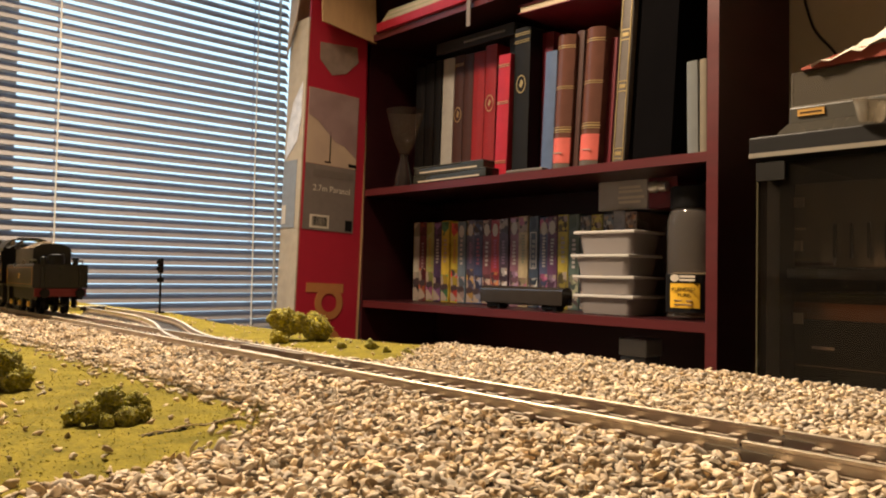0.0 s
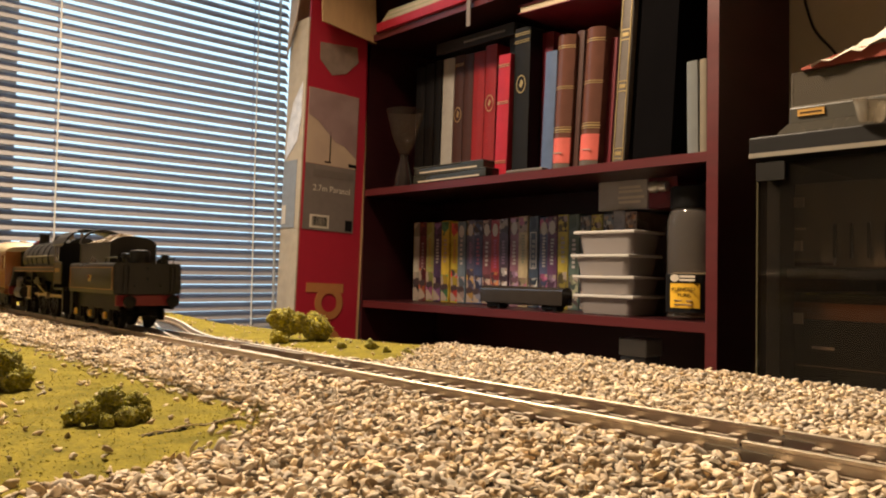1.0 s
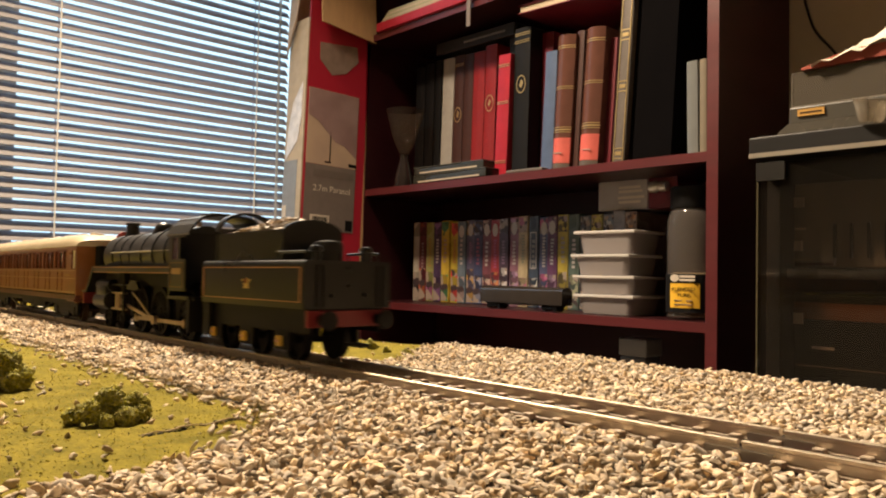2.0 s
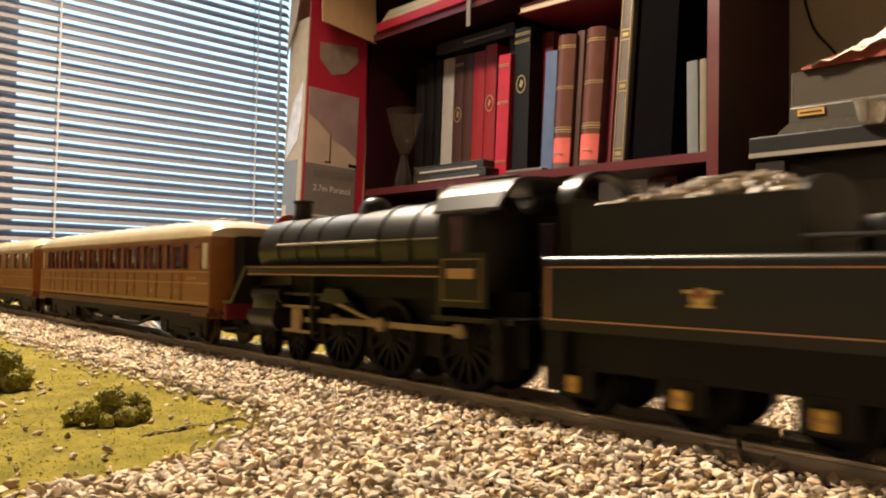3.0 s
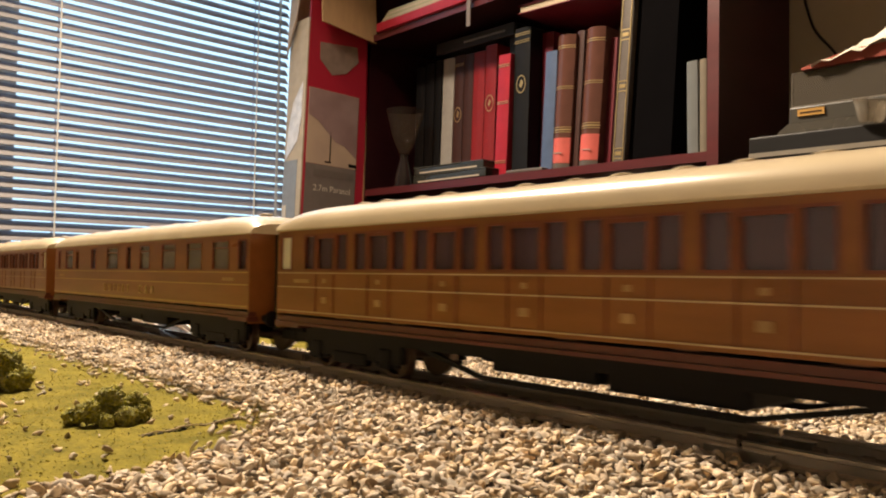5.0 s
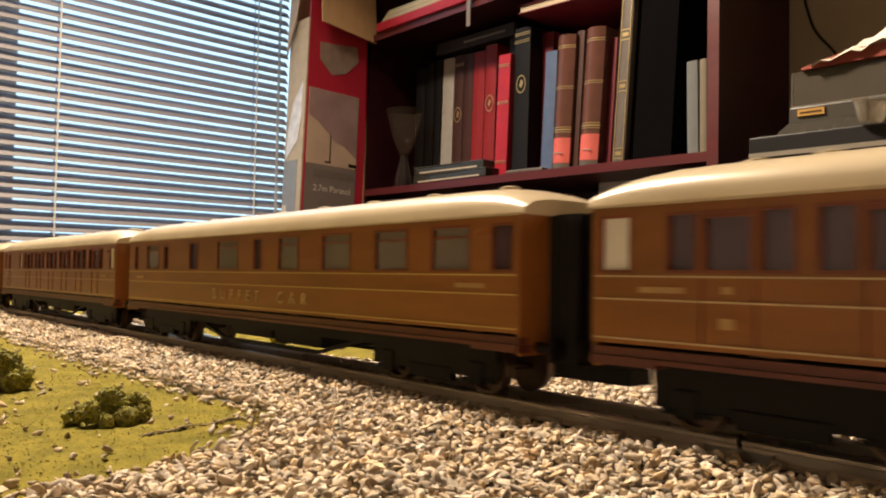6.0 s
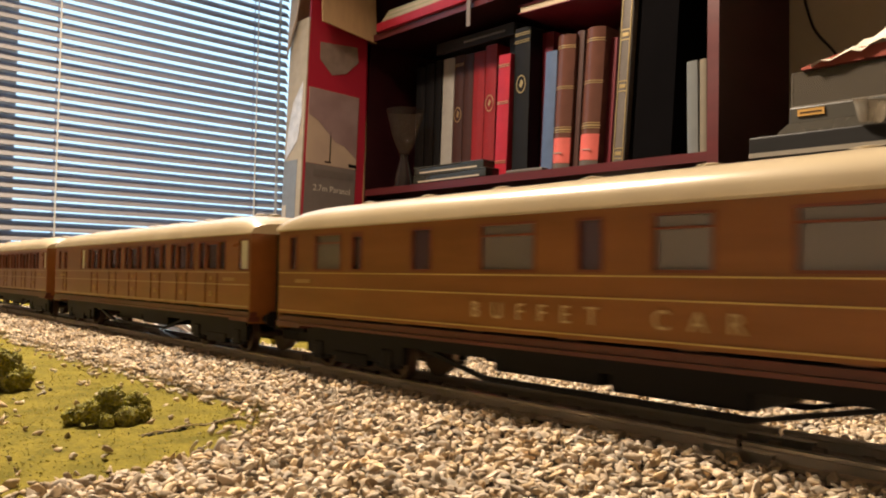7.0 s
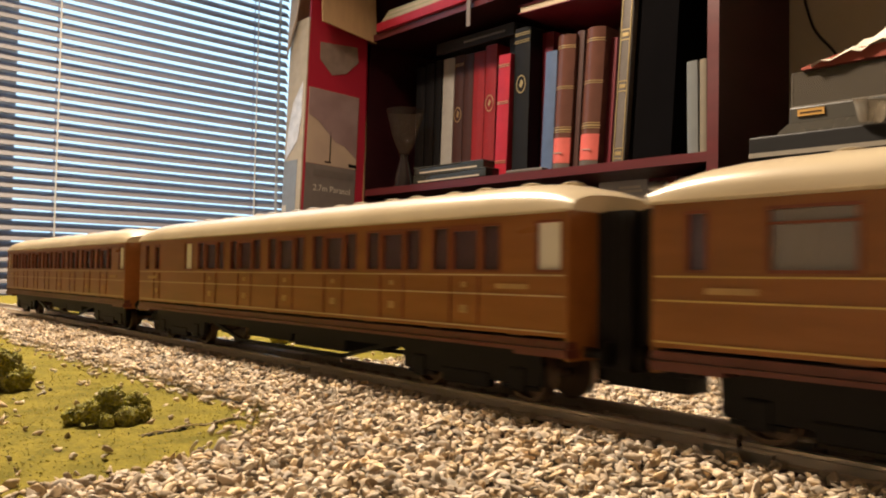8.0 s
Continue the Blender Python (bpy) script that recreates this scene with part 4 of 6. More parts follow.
    for y in (-0.0105, 0.0105):
        add_lathe(bm, [(0.0019, 0), (0.0019, 0.0030), (0.0026, 0.0033), (0.0020, 0.0050), (0.0005, 0.0054)], pose(0.2565, y, 0.0421), 14)
    part("water_filler", bm, M_black, c, "", True)
    for y in (-0.0150, 0.0150):
        bm = bmesh.new()
        add_cyl(bm, 0.0005, 0.0005, 0.020, Matrix.Translation((0.2380, y, 0.0450)) @ pose(0, 0, 0, 0, 90, 0), 8)
        for x in (0.2382, 0.2575):
            add_cyl(bm, 0.0004, 0.0004, 0.0030, pose(x, y, 0.0421), 6)
        part("deck_rail", bm, M_black, c)
    # rear details
    for y in (-0.0125, 0.0125):
        block("ladder_strip", (d + 0.0001, d + 0.0010, y - 0.0006, y + 0.0006, 0.0262, 0.0405), M_black, c)
        block("ladder_strip", (d + 0.0001, d + 0.0010, y + 0.0018, y + 0.0030, 0.0262, 0.0405), M_black, c)
    for y, z in ((0.0, 0.0395), (0.0, 0.0335), (-0.007, 0.0300), (0.007, 0.0300)):
        bm = bmesh.new()
        add_cyl(bm, 0.0007, 0.0007, 0.0012, Matrix.Translation((d, y, z)) @ pose(0, 0, 0, 0, 90, 0), 8)
        part("lamp_iron", bm, M_black, c)
    bm = bmesh.new()
    add_box(bm, d - 0.0004, d + 0.0012, -0.0170, 0.0170, 0.0193, 0.0250, 0.0003)
    beam = part("buffer_beam", bm, M_redpaint, c, "red buffer beam")
    for y in (-0.0115, 0.0115):
        bm = bmesh.new()
        m = Matrix.Translation((d + 0.0012, y, 0.0218)) @ pose(0, 0, 0, 0, 90, 0)
        add_lathe(bm, [(0.0018, 0.0), (0.0014, 0.0042), (0.0034, 0.0048), (0.0032, 0.0056), (0.001, 0.006)], m, 16)
        part("buffer", bm, M_dark, beam, "", True)
    block("coupling", (d + 0.0012, d + 0.011, -0.002, 0.002, 0.0128, 0.0140), M_dark, beam)
    # frames with yellow axleboxes
    bm = bmesh.new()
    for s in (-1, 1):
        yy = s * 0.0142
        add_box(bm, a + 0.001, d - 0.001, yy - 0.0007, yy + 0.0007, 0.0170, 0.0254)
        for x in (0.1871, 0.2142, 0.2415):
            add_box(bm, x - 0.0052, x + 0.0052, yy - 0.0008, yy + 0.0008, 0.0105, 0.0180, 0.0005)
        add_box(bm, a + 0.0005, a + 0.006, s * 0.0165 - 0.001, s * 0.0165 + 0.001, 0.0120, 0.0254)
    add_box(bm, a, d, -0.0135, 0.0135, 0.0195, 0.0254)
    add_box(bm, 0.168, a, -0.004, 0.004, 0.0150, 0.0180)
    part("frame", bm, M_dark, c)
    for x in (0.1871, 0.2142, 0.2415):
        for s in (-1, 1):
            bm = bmesh.new()
            yy = s * 0.0158
            add_box(bm, x - 0.0016, x + 0.0016, yy - 0.0008, yy + 0.0008, 0.0118, 0.0156, 0.0005)
            ab = part("axlebox", bm, M_yellowbox, c, "yellow axlebox cover")
            ly, hy = sorted((s * 0.01665, s * 0.0169))
            block("stripe", (x - 0.0015, x + 0.0015, ly, hy, 0.0133, 0.0140), M_linered, ab)
        wheelset(c, x, 0.0072, 0, M_dark)
    return c


LOCO = locomotive()
TENDER = tender()


# ================= carton beside the bookcase =================
def carton():
    Y0, Y1, X0, X1, Z0, Z1 = 0.9516, 1.137, -1.645, -1.565, FLOOR, 0.74
    c = thing("parasol_carton", "tall red and grey parasol carton, torn open at the top", "carton", at=pose(0, 0, 0))
    lean = Matrix.Translation((0, 1.04, -0.1)) @ pose(0, 0, 0, -1.9, 0, 0) @ Matrix.Translation((0, -1.04, 0.1))
    c.matrix_world = lean
    t = 0.004
    block("cardboard_wall", (X0, X1, Y0, Y0 + t, Z0, Z1 - 0.1), mat("pale_board", (0.50, 0.42, 0.31), 0.8, grain=0.3, scale=40, stain=0.2), c, "plain pale cardboard wall")
    block("cardboard_wall", (X0, X0 + t, Y0 + t, Y1 - t, Z0, Z1), M_kraft, c)
    block("cardboard_wall", (X0, X1, Y1 - t, Y1, Z0, Z1), M_kraft, c)
    red = block("printed_face", (X1 - t, X1, Y0 + t, Y1 - t, Z0, Z1), M_boxred, c, "red printed face")
    block("edge_strip", (X1 - t, X1 - 0.0002, Y1, Y1 + 0.003, Z0, Z1), M_kraft, c)
    x0 = X1 + 0.0003

    def patch(name, y0, y1, z0, z1, m, d=0.0006, label=""):
        return block(name, (x0, x0 + d, y0, y1, z0, z1), m, red, label)

    patch("photo_panel", 0.962, 1.108, 0.292, 0.474, M_boxphoto, label="faded photo of a parasol")
    patch("grey_panel", 0.962, 1.108, 0.133, 0.2915, M_boxgrey)
    bm = bmesh.new()
    add_prism(bm, [(0.986, 0.588), (1.095, 0.600), (1.101, 0.563), (1.064, 0.526), (1.024, 0.514), (0.988, 0.546)], x0, x0 + 0.0008, "x")
    part("tape_patch", bm, mat("peeling_film", (0.30, 0.22, 0.18), 0.22, grain=0.5, scale=35, stain=0.4, bump=0.3, dist=0.003), red, "peeling clear tape patch")
    # parasol drawing: canopy and pole
    bm = bmesh.new()
    add_prism(bm, [(0.963, 0.473), (1.107, 0.473), (1.107, 0.318), (1.070, 0.345), (1.042, 0.352), (1.020, 0.372), (0.992, 0.396), (0.963, 0.409)], x0 + 0.0007, x0 + 0.0010, "x")
    part("canopy_print", bm, mat("mauve_print", (0.34, 0.23, 0.22), 0.45, grain=0.6, scale=18, stain=0.8, color2=(0.22, 0.14, 0.14)), red)
    bm = bmesh.new()
    add_box(bm, x0 + 0.0007, x0 + 0.001, 1.028, 1.031, 0.302, 0.375)
    add_box(bm, x0 + 0.0007, x0 + 0.001, 1.015, 1.033, 0.298, 0.302)
    add_box(bm, x0 + 0.0007, x0 + 0.001, 1.085, 1.108, 0.296, 0.304)
    part("pole_print", bm, M_dark, red)
    block("grey_stripe", (x0 + 0.0007, x0 + 0.001, 0.985, 1.10, 0.262, 0.280), mat("darker_grey_print", (0.14, 0.115, 0.10), 0.5, grain=0.2, scale=60), red)
    words("lettering", "2.7m Parasol", 0.021, Matrix.Translation((x0 + 0.0008, 1.040, 0.234)) @ pose(0, 0, 0, 90, 0, 90), M_boxwhite, red, "pale lettering")
    patch("barcode_label", 0.981, 1.036, 0.138, 0.170, M_boxwhite, 0.001)
    bm = bmesh.new()
    rnd = random.Random(3)
    y = 0.988
    while y < 1.030:
        w = rnd.choice((0.0008, 0.0014, 0.0022))
        add_box(bm, x0 + 0.0011, x0 + 0.0014, y, y + w, 0.143, 0.166)
        y += w + rnd.choice((0.001, 0.0018))
    part("barcode_bars", bm, M_dark, red)
    patch("dark_mark", 1.084, 1.104, 0.137, 0.163, M_dark, 0.001)
    # large ochre shape lower down: upright bar with a ring
    bm = bmesh.new()
    add_box(bm, x0, x0 + 0.0008, 0.982, 1.088, -0.016, 0.006)
    n = 24
    for i in range(2 * n):
        a0, a1 = 2 * math.pi * i / n, 2 * math.pi * (i + 1) / n
        zc = -0.0405 if i < n else -0.142
        q = [bm.verts.new((x0 + d, 1.048 + 0.040 * r * math.cos(a), zc + 0.041 * r * math.sin(a))) for d in (0, 0.0010) for r, a in ((0.55, a0), (1, a0), (1, a1), (0.55, a1))]
        bm.faces.new(q[4:])
        bm.faces.new((q[1], q[2], q[6], q[5]))
    bmesh.ops.remove_doubles(bm, verts=bm.verts, dist=0.00001)
    part("ochre_shape", bm, M_boxgold, red, "ochre printed shape")
    # folded-out flap over the face and a torn flap at the side
    bm = bmesh.new()
    vs = add_box(bm, X1 + 0.001, X1 + 0.005, Y0 + 0.024, Y1 + 0.002, 0.622, 0.77, 0.001)
    for v in vs:
        if v.co.z < 0.65:
            v.co.z += (1.06 - v.co.y) * 0.10
    bmesh.ops.transform(bm, matrix=Matrix.Translation((X1, 0, 0.77)) @ pose(0, 0, 0, 0, -7, 0) @ Matrix.Translation((-X1, 0, -0.77)), verts=bm.verts)
    part("top_flap", bm, M_kraft, c, "folded cardboard flap")
    bm = bmesh.new()
    add_prism(bm, [(X0 + 0.004, 0.556), (X1 - 0.040, 0.640), (X1 - 0.004, 0.80), (X0 + 0.02, 0.80), (X0 + 0.012, 0.68)], Y0 - 0.012, Y0 - 0.008, "y")
    part("torn_flap", bm, mat("pale_cardboard", (0.52, 0.42, 0.32), 0.8, grain=0.3, scale=40, stain=0.2), c, "torn pale flap")
    bm = bmesh.new()
    add_prism(bm, [(X0 - 0.012, 0.475), (X0 - 0.002, 0.475), (X0 - 0.002, 0.61), (X0 - 0.006, 0.57)], Y0 + 0.01, Y0 + 0.013, "y")
    part("red_flap", bm, M_boxred, c)
    # clear tape and a pale label on the plain side
    bm = bmesh.new()
    add_prism(bm, [(X0 + 0.006, 0.30), (X1 - 0.022, 0.345), (X1 - 0.010, 0.40), (X1 - 0.010, 0.485), (X0 + 0.03, 0.44), (X0 + 0.012, 0.37)], Y0 - 0.0014, Y0 - 0.0004, "y")
    part("tape_sheet", bm, mat("crinkled_clear_film", (0.72, 0.70, 0.70), 0.18, grain=0.5, scale=45, bump=0.6, dist=0.004), c, "crinkled clear film")
    block("side_label", (X0 + 0.001, X1 - 0.018, Y0 - 0.0012, Y0 - 0.0003, 0.135, 0.298), mat("bluish_grey_print", (0.26, 0.27, 0.28), 0.5, grain=0.3, scale=40), c)
    block("side_sticker", (X0 + 0.006, X0 + 0.022, Y0 - 0.0022, Y0 - 0.0013, 0.145, 0.19), M_boxwhite, c)


carton()


# ================= shelf contents =================
def sleeve(name, color, rough=0.45, grain=0.3, **kw):
    return mat(name, color, rough, grain=grain, scale=45, stain=0.25, bump=0.04, **kw)


B_black = sleeve("black_leatherette", (0.009, 0.0085, 0.009), 0.5, spec=0.2)
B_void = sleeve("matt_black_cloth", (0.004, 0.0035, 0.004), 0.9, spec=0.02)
B_red = sleeve("red_leatherette", (0.27, 0.016, 0.018))
B_red2 = sleeve("bright_red_cloth", (0.38, 0.014, 0.030))
B_brown = sleeve("dark_brown_leather", (0.058, 0.023, 0.018))
B_tan = sleeve("brown_leather", (0.115, 0.048, 0.034), 0.24)
B_white = sleeve("grey_white_cloth", (0.38, 0.35, 0.32))
B_blue = sleeve("faded_blue_cloth", (0.080, 0.115, 0.21))
B_maroon = sleeve("maroon_cloth", (0.14, 0.009, 0.020))
B_coral = sleeve("coral_paper_label", (0.62, 0.125, 0.10))
B_grey = sleeve("grey_album_cloth", (0.12, 0.10, 0.085))
B_gold = mat("gilt_tooling", (0.62, 0.47, 0.22), 0.35, 0.7, grain=0.3, scale=80)
M_pages = mat("yellowed_pages", (0.55, 0.46, 0.33), 0.85, grain=0.5, scale=400, stretch=(6, 1, 0.05))


def ring(bm, cx, cz, r, y, n=18, wide=0.0016, oval=1.5):
    for i in range(n):
        a0, a1 = 2 * math.pi * i / n, 2 * math.pi * (i + 1) / n
        q = [bm.verts.new((cx + rr * math.cos(a), y - d, cz + oval * rr * math.sin(a))) for d in (0, 0.0006) for rr, a in ((r - wide, a0), (r, a0), (r, a1), (r - wide, a1))]
        for f in ((4, 5, 6, 7), (1, 2, 6, 5), (0, 3, 7, 4)):
            bm.faces.new([q[k] for k in f])


def book(label, x0, x1, y, z, h, cover, depth=0.19, lean=0.0, round_spine=False, bands=(), emblem=0.0, labelband=None, frame_lines=False, group="books on the shelf"):
    """A standing book, spine to the room."""
    w = x1 - x0
    b = thing("book", label, "book", group)
    bm = bmesh.new()
    t = 0.003
    n = 8
    bulge = 0.010 if round_spine else 0.0015
    arc = [(w * i / n, 0.004 - bulge * math.sin(math.pi * i / n)) for i in range(n + 1)]
    add_prism(bm, arc + [(w, depth), (w - t, depth), (w - t, 0.008), (t, 0.008), (t, depth), (0, depth)], 0, h, "z")
    cov = part("cover", bm, cover, b, "", round_spine)
    block("pages", (t, w - t, 0.009, depth - 0.004, 0.003, h - 0.004), M_pages, b)
    fy = -0.0066 if round_spine else -0.0004
    for k in bands:
        bm = bmesh.new()
        for dz in (0.0, 0.004):
            if round_spine:
                n = 8
                pts = [(w * i / n, 0.0036 - 0.0104 * math.sin(math.pi * i / n)) for i in range(n + 1)]
                add_prism(bm, pts + [(w, 0.008), (0, 0.008)], h * k + dz, h * k + dz + 0.0014, "z")
            else:
                add_box(bm, 0.001, w - 0.001, 0.0018, 0.0045, h * k + dz, h * k + dz + 0.0014)
        part("gilt_band", bm, B_gold, cov)
    if labelband:
        bm = bmesh.new()
        n = 8
        pts = [(w * i / n, 0.0038 - 0.0103 * math.sin(math.pi * i / n)) for i in range(n + 1)]
        add_prism(bm, pts + [(w, 0.008), (0, 0.008)], h * labelband[0], h * labelband[1], "z")
        lab = part("paper_label", bm, B_coral, cov, "coral paper label", True)
        bm = bmesh.new()
        add_box(bm, w * 0.25, w * 0.75, -0.0078, -0.0062, h * 0.125, h * 0.13)
        part("label_print", bm, B_white, lab)
        bm = bmesh.new()
        add_prism(bm, pts + [(w, 0.008), (0, 0.008)], 0.001, h * labelband[0] - 0.001, "z")
        part("foot_band", bm, B_grey, cov)
    if emblem:
        bm = bmesh.new()
        ring(bm, w / 2, h * emblem, min(w * 0.4, 0.013), 0.0020)
        add_prism(bm, [(w * 0.38, h * emblem - 0.004), (w * 0.52, h * emblem - 0.008), (w * 0.64, h * emblem + 0.003), (w * 0.50, h * emblem + 0.010)], 0.0012, 0.003, "y")
        part("emblem", bm, B_gold, cov)
    if frame_lines:
        bm = bmesh.new()
        for q in ((0.002, 0.0035, 0.004, h - 0.004), (w - 0.0035, w - 0.002, 0.004, h - 0.004)):
            add_box(bm, q[0], q[1], 0.0018, 0.0046, q[2], q[3])
        for k in (0.02, 0.07, 0.36, 0.41, 0.62, 0.67, 0.95):
            add_box(bm, 0.0035, w - 0.0035, 0.0018, 0.0046, h * k, h * k + 0.002)
        for k in (0.03, 0.37, 0.63):
            add_box(bm, 0.006, w - 0.006, 0.0018, 0.0046, h * k + 0.003, h * k + 0.010)
        part("gilt_frame", bm, B_gold, cov)
    b.matrix_world = pose(x0, y, z + abs(math.sin(radians(lean))) * 0.002, 0, lean, 0)
    return b


def shelf_two():
    z = SH_Z[2] + 0.0005
    REF = 1.24

    def b(label, a, c, top, cover, Y, **kw):
        k = Y / REF
        book(label, a * k + 0.0006, c * k - 0.0006, Y, z, 0.037 + (top - 0.037) * k - z, cover, **kw)

    L = 1.255
    b("plain black leatherette album", -1.485, -1.450, 0.553, B_black, L, lean=1)
    b("plain black leatherette album", -1.448, -1.416, 0.556, B_black, L, lean=1)
    b("slim black leatherette album on the shelf", -1.414, -1.390, 0.558, B_black, L, lean=1)
    b("grey-white cloth book on the shelf", -1.387, -1.347, 0.556, B_white, L, lean=1.5)
    b("dark brown book with gilt emblem", -1.345, -1.313, 0.556, B_brown, L, lean=1.5, emblem=0.55, bands=(0.92,))
    b("plain dark brown leather book", -1.312, -1.281, 0.553, B_brown, L, lean=1.5)
    b("plain red leatherette album", -1.281, -1.243, 0.552, B_red, L, lean=1.5)
    b("red leatherette album with gilt emblem", -1.242, -1.206, 0.560, B_red, L, lean=1.5, emblem=0.58)
    b("bright red cloth book with bands", -1.203, -1.166, 0.530, B_red2, 1.19, lean=2.0, bands=(0.12, 0.60, 0.9))
    b("black book with gilt emblem", -1.166, -1.146, 0.560, B_black, 1.24, lean=1.0, emblem=0.62)
    b("tall black book with gilt bands and emblem", -1.150, -1.104, 0.578, B_black, 1.20, lean=1.0, emblem=0.62, bands=(0.90, 0.95))
    b("wide black album on the shelf", -1.098, -1.073, 0.545, B_black, 1.25, lean=0.5)
    b("maroon cloth album on the shelf", -1.074, -1.042, 0.552, B_maroon, 1.24, lean=1.5, depth=0.15)
    b("faded blue cloth book", -1.066, -1.034, 0.510, B_blue, 1.175, lean=2.5, depth=0.058)
    for a, c, l in ((-1.036, -0.989, 3.0), (-0.9645, -0.918, 3.6)):
        b("brown leather book with coral label and gilt bands", a, c, 0.535, B_tan, 1.18, lean=l, round_spine=True, bands=(0.28, 0.30, 0.60, 0.90), labelband=(0.055, 0.24))
    b("thin tan book between leather volumes", -0.986, -0.967, 0.536, B_brown, 1.19, lean=3.0)
    b("dark red cloth book, leaning", -0.910, -0.888, 0.505, B_maroon, 1.20, lean=3.4)
    b("grey album with gilt framed spine, leaning", -0.884, -0.856, 0.640, B_grey, 1.165, lean=3.6, frame_lines=True, depth=0.26)
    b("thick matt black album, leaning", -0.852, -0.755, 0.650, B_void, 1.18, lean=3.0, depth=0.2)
    b("grey plastic case standing upright", -0.722, -0.700, 0.425, mat("silver_plastic", (0.22, 0.23, 0.23), 0.25, 0.3, grain=0.2, scale=30), 1.175, lean=-1.0, depth=0.13)
    b("beige cloth case standing upright", -0.698, -0.684, 0.425, mat("dull_beige_cloth", (0.17, 0.14, 0.095), 0.6, grain=0.3, scale=40), 1.175, lean=-0.5, depth=0.13)
    b("brown paper folder behind cases", -0.716, -0.690, 0.492, M_kraft, 1.30, depth=0.09)
    # book lying across the others
    b0 = thing("book", "black book lying across the standing books", "book", "books on the shelf", at=pose(-1.415, 1.25, 0.5745, 0, 0.6, 0))
    block("cover", (0, 0.262, 0, 0.10, 0, 0.030), mat("worn_black_leather", (0.030, 0.029, 0.031), 0.4, grain=0.4, scale=50, bump=0.1), b0, bev=0.003)
    block("pages", (0.2625, 0.264, 0.006, 0.094, 0.005, 0.025), M_dark, b0)
    for i in range(17):
        block("title_bar", (0.10 + 0.008 * i, 0.105 + 0.008 * i, -0.0006, 0.0004, 0.012, 0.0165), B_white, b0)
    # red album lying on top, over the leather volumes
    b1 = thing("book", "red album lying flat on the standing books", "book", "books on the shelf", at=pose(-1.075, 1.175, 0.5785, 0, 2.2, 0))
    block("cover", (0, 0.25, 0, 0.21, 0, 0.003), B_maroon, b1, bev=0.001)
    block("pages", (0.004, 0.246, 0.004, 0.206, 0.0031, 0.016), M_pages, b1)
    block("top_cover", (0, 0.25, 0, 0.21, 0.0161, 0.019), B_maroon, b1, bev=0.001)
    # flat cases lying before the books
    for i, (x, w, h) in enumerate(((-1.385, 0.245, 0.020), (-1.380, 0.225, 0.018))):
        c = thing("disc_case", "clear plastic case lying flat on the shelf", "case", "flat cases", at=pose(x, 1.158, z + i * 0.0208, 0, 0, -1 + 2 * i))
        block("case_body", (0, w, 0, 0.085, 0, h - 0.002), mat("smoky_case", (0.028, 0.027, 0.020), 0.15, grain=0.4, scale=30), c, bev=0.002)
        block("case_lid", (-0.001, w + 0.001, -0.001, 0.086, h - 0.0019, h), mat("clear_case_lid", (0.085, 0.080, 0.060), 0.12, grain=0.3, scale=30), c, bev=0.0008)
        block("paper_edge", (0.02, w - 0.02, -0.0012, -0.0002, 0.003, 0.006), M_pages, c)
    c = thing("disc_case", "flat grey case lying on the shelf edge", "case", "flat cases", at=pose(-1.085, 1.156, z, 0, 0, 2))
    block("case_body", (0, 0.095, 0, 0.03, 0, 0.007), B_grey, c, bev=0.002)
    # glass goblet
    g = thing("goblet", "dark smoky glass goblet with flared bowl", "goblet", at=pose(-1.452, 1.185, z))
    bm = bmesh.new()
    add_lathe(bm, [(0.024, 0.0), (0.024, 0.004), (0.020, 0.035), (0.012, 0.062), (0.010, 0.074), (0.013, 0.080)], Matrix(), 28)
    part("stem", bm, mat("dark_glass_stem", (0.02, 0.015, 0.014), 0.12, grain=0.2, scale=20), g, "dark glass stem", True)
    bm = bmesh.new()
    add_lathe(bm, [(0.012, 0.0805), (0.022, 0.10), (0.034, 0.135), (0.0475, 0.190), (0.0465, 0.190), (0.033, 0.135), (0.021, 0.101), (0.010, 0.084)], Matrix(), 28)
    part("bowl", bm, clear("smoky_glass", (0.92, 0.86, 0.80), 0.03, 0.93, 1.0, (0.16, 0.14, 0.12)), g, "clear smoky bowl", True)


shelf_two()


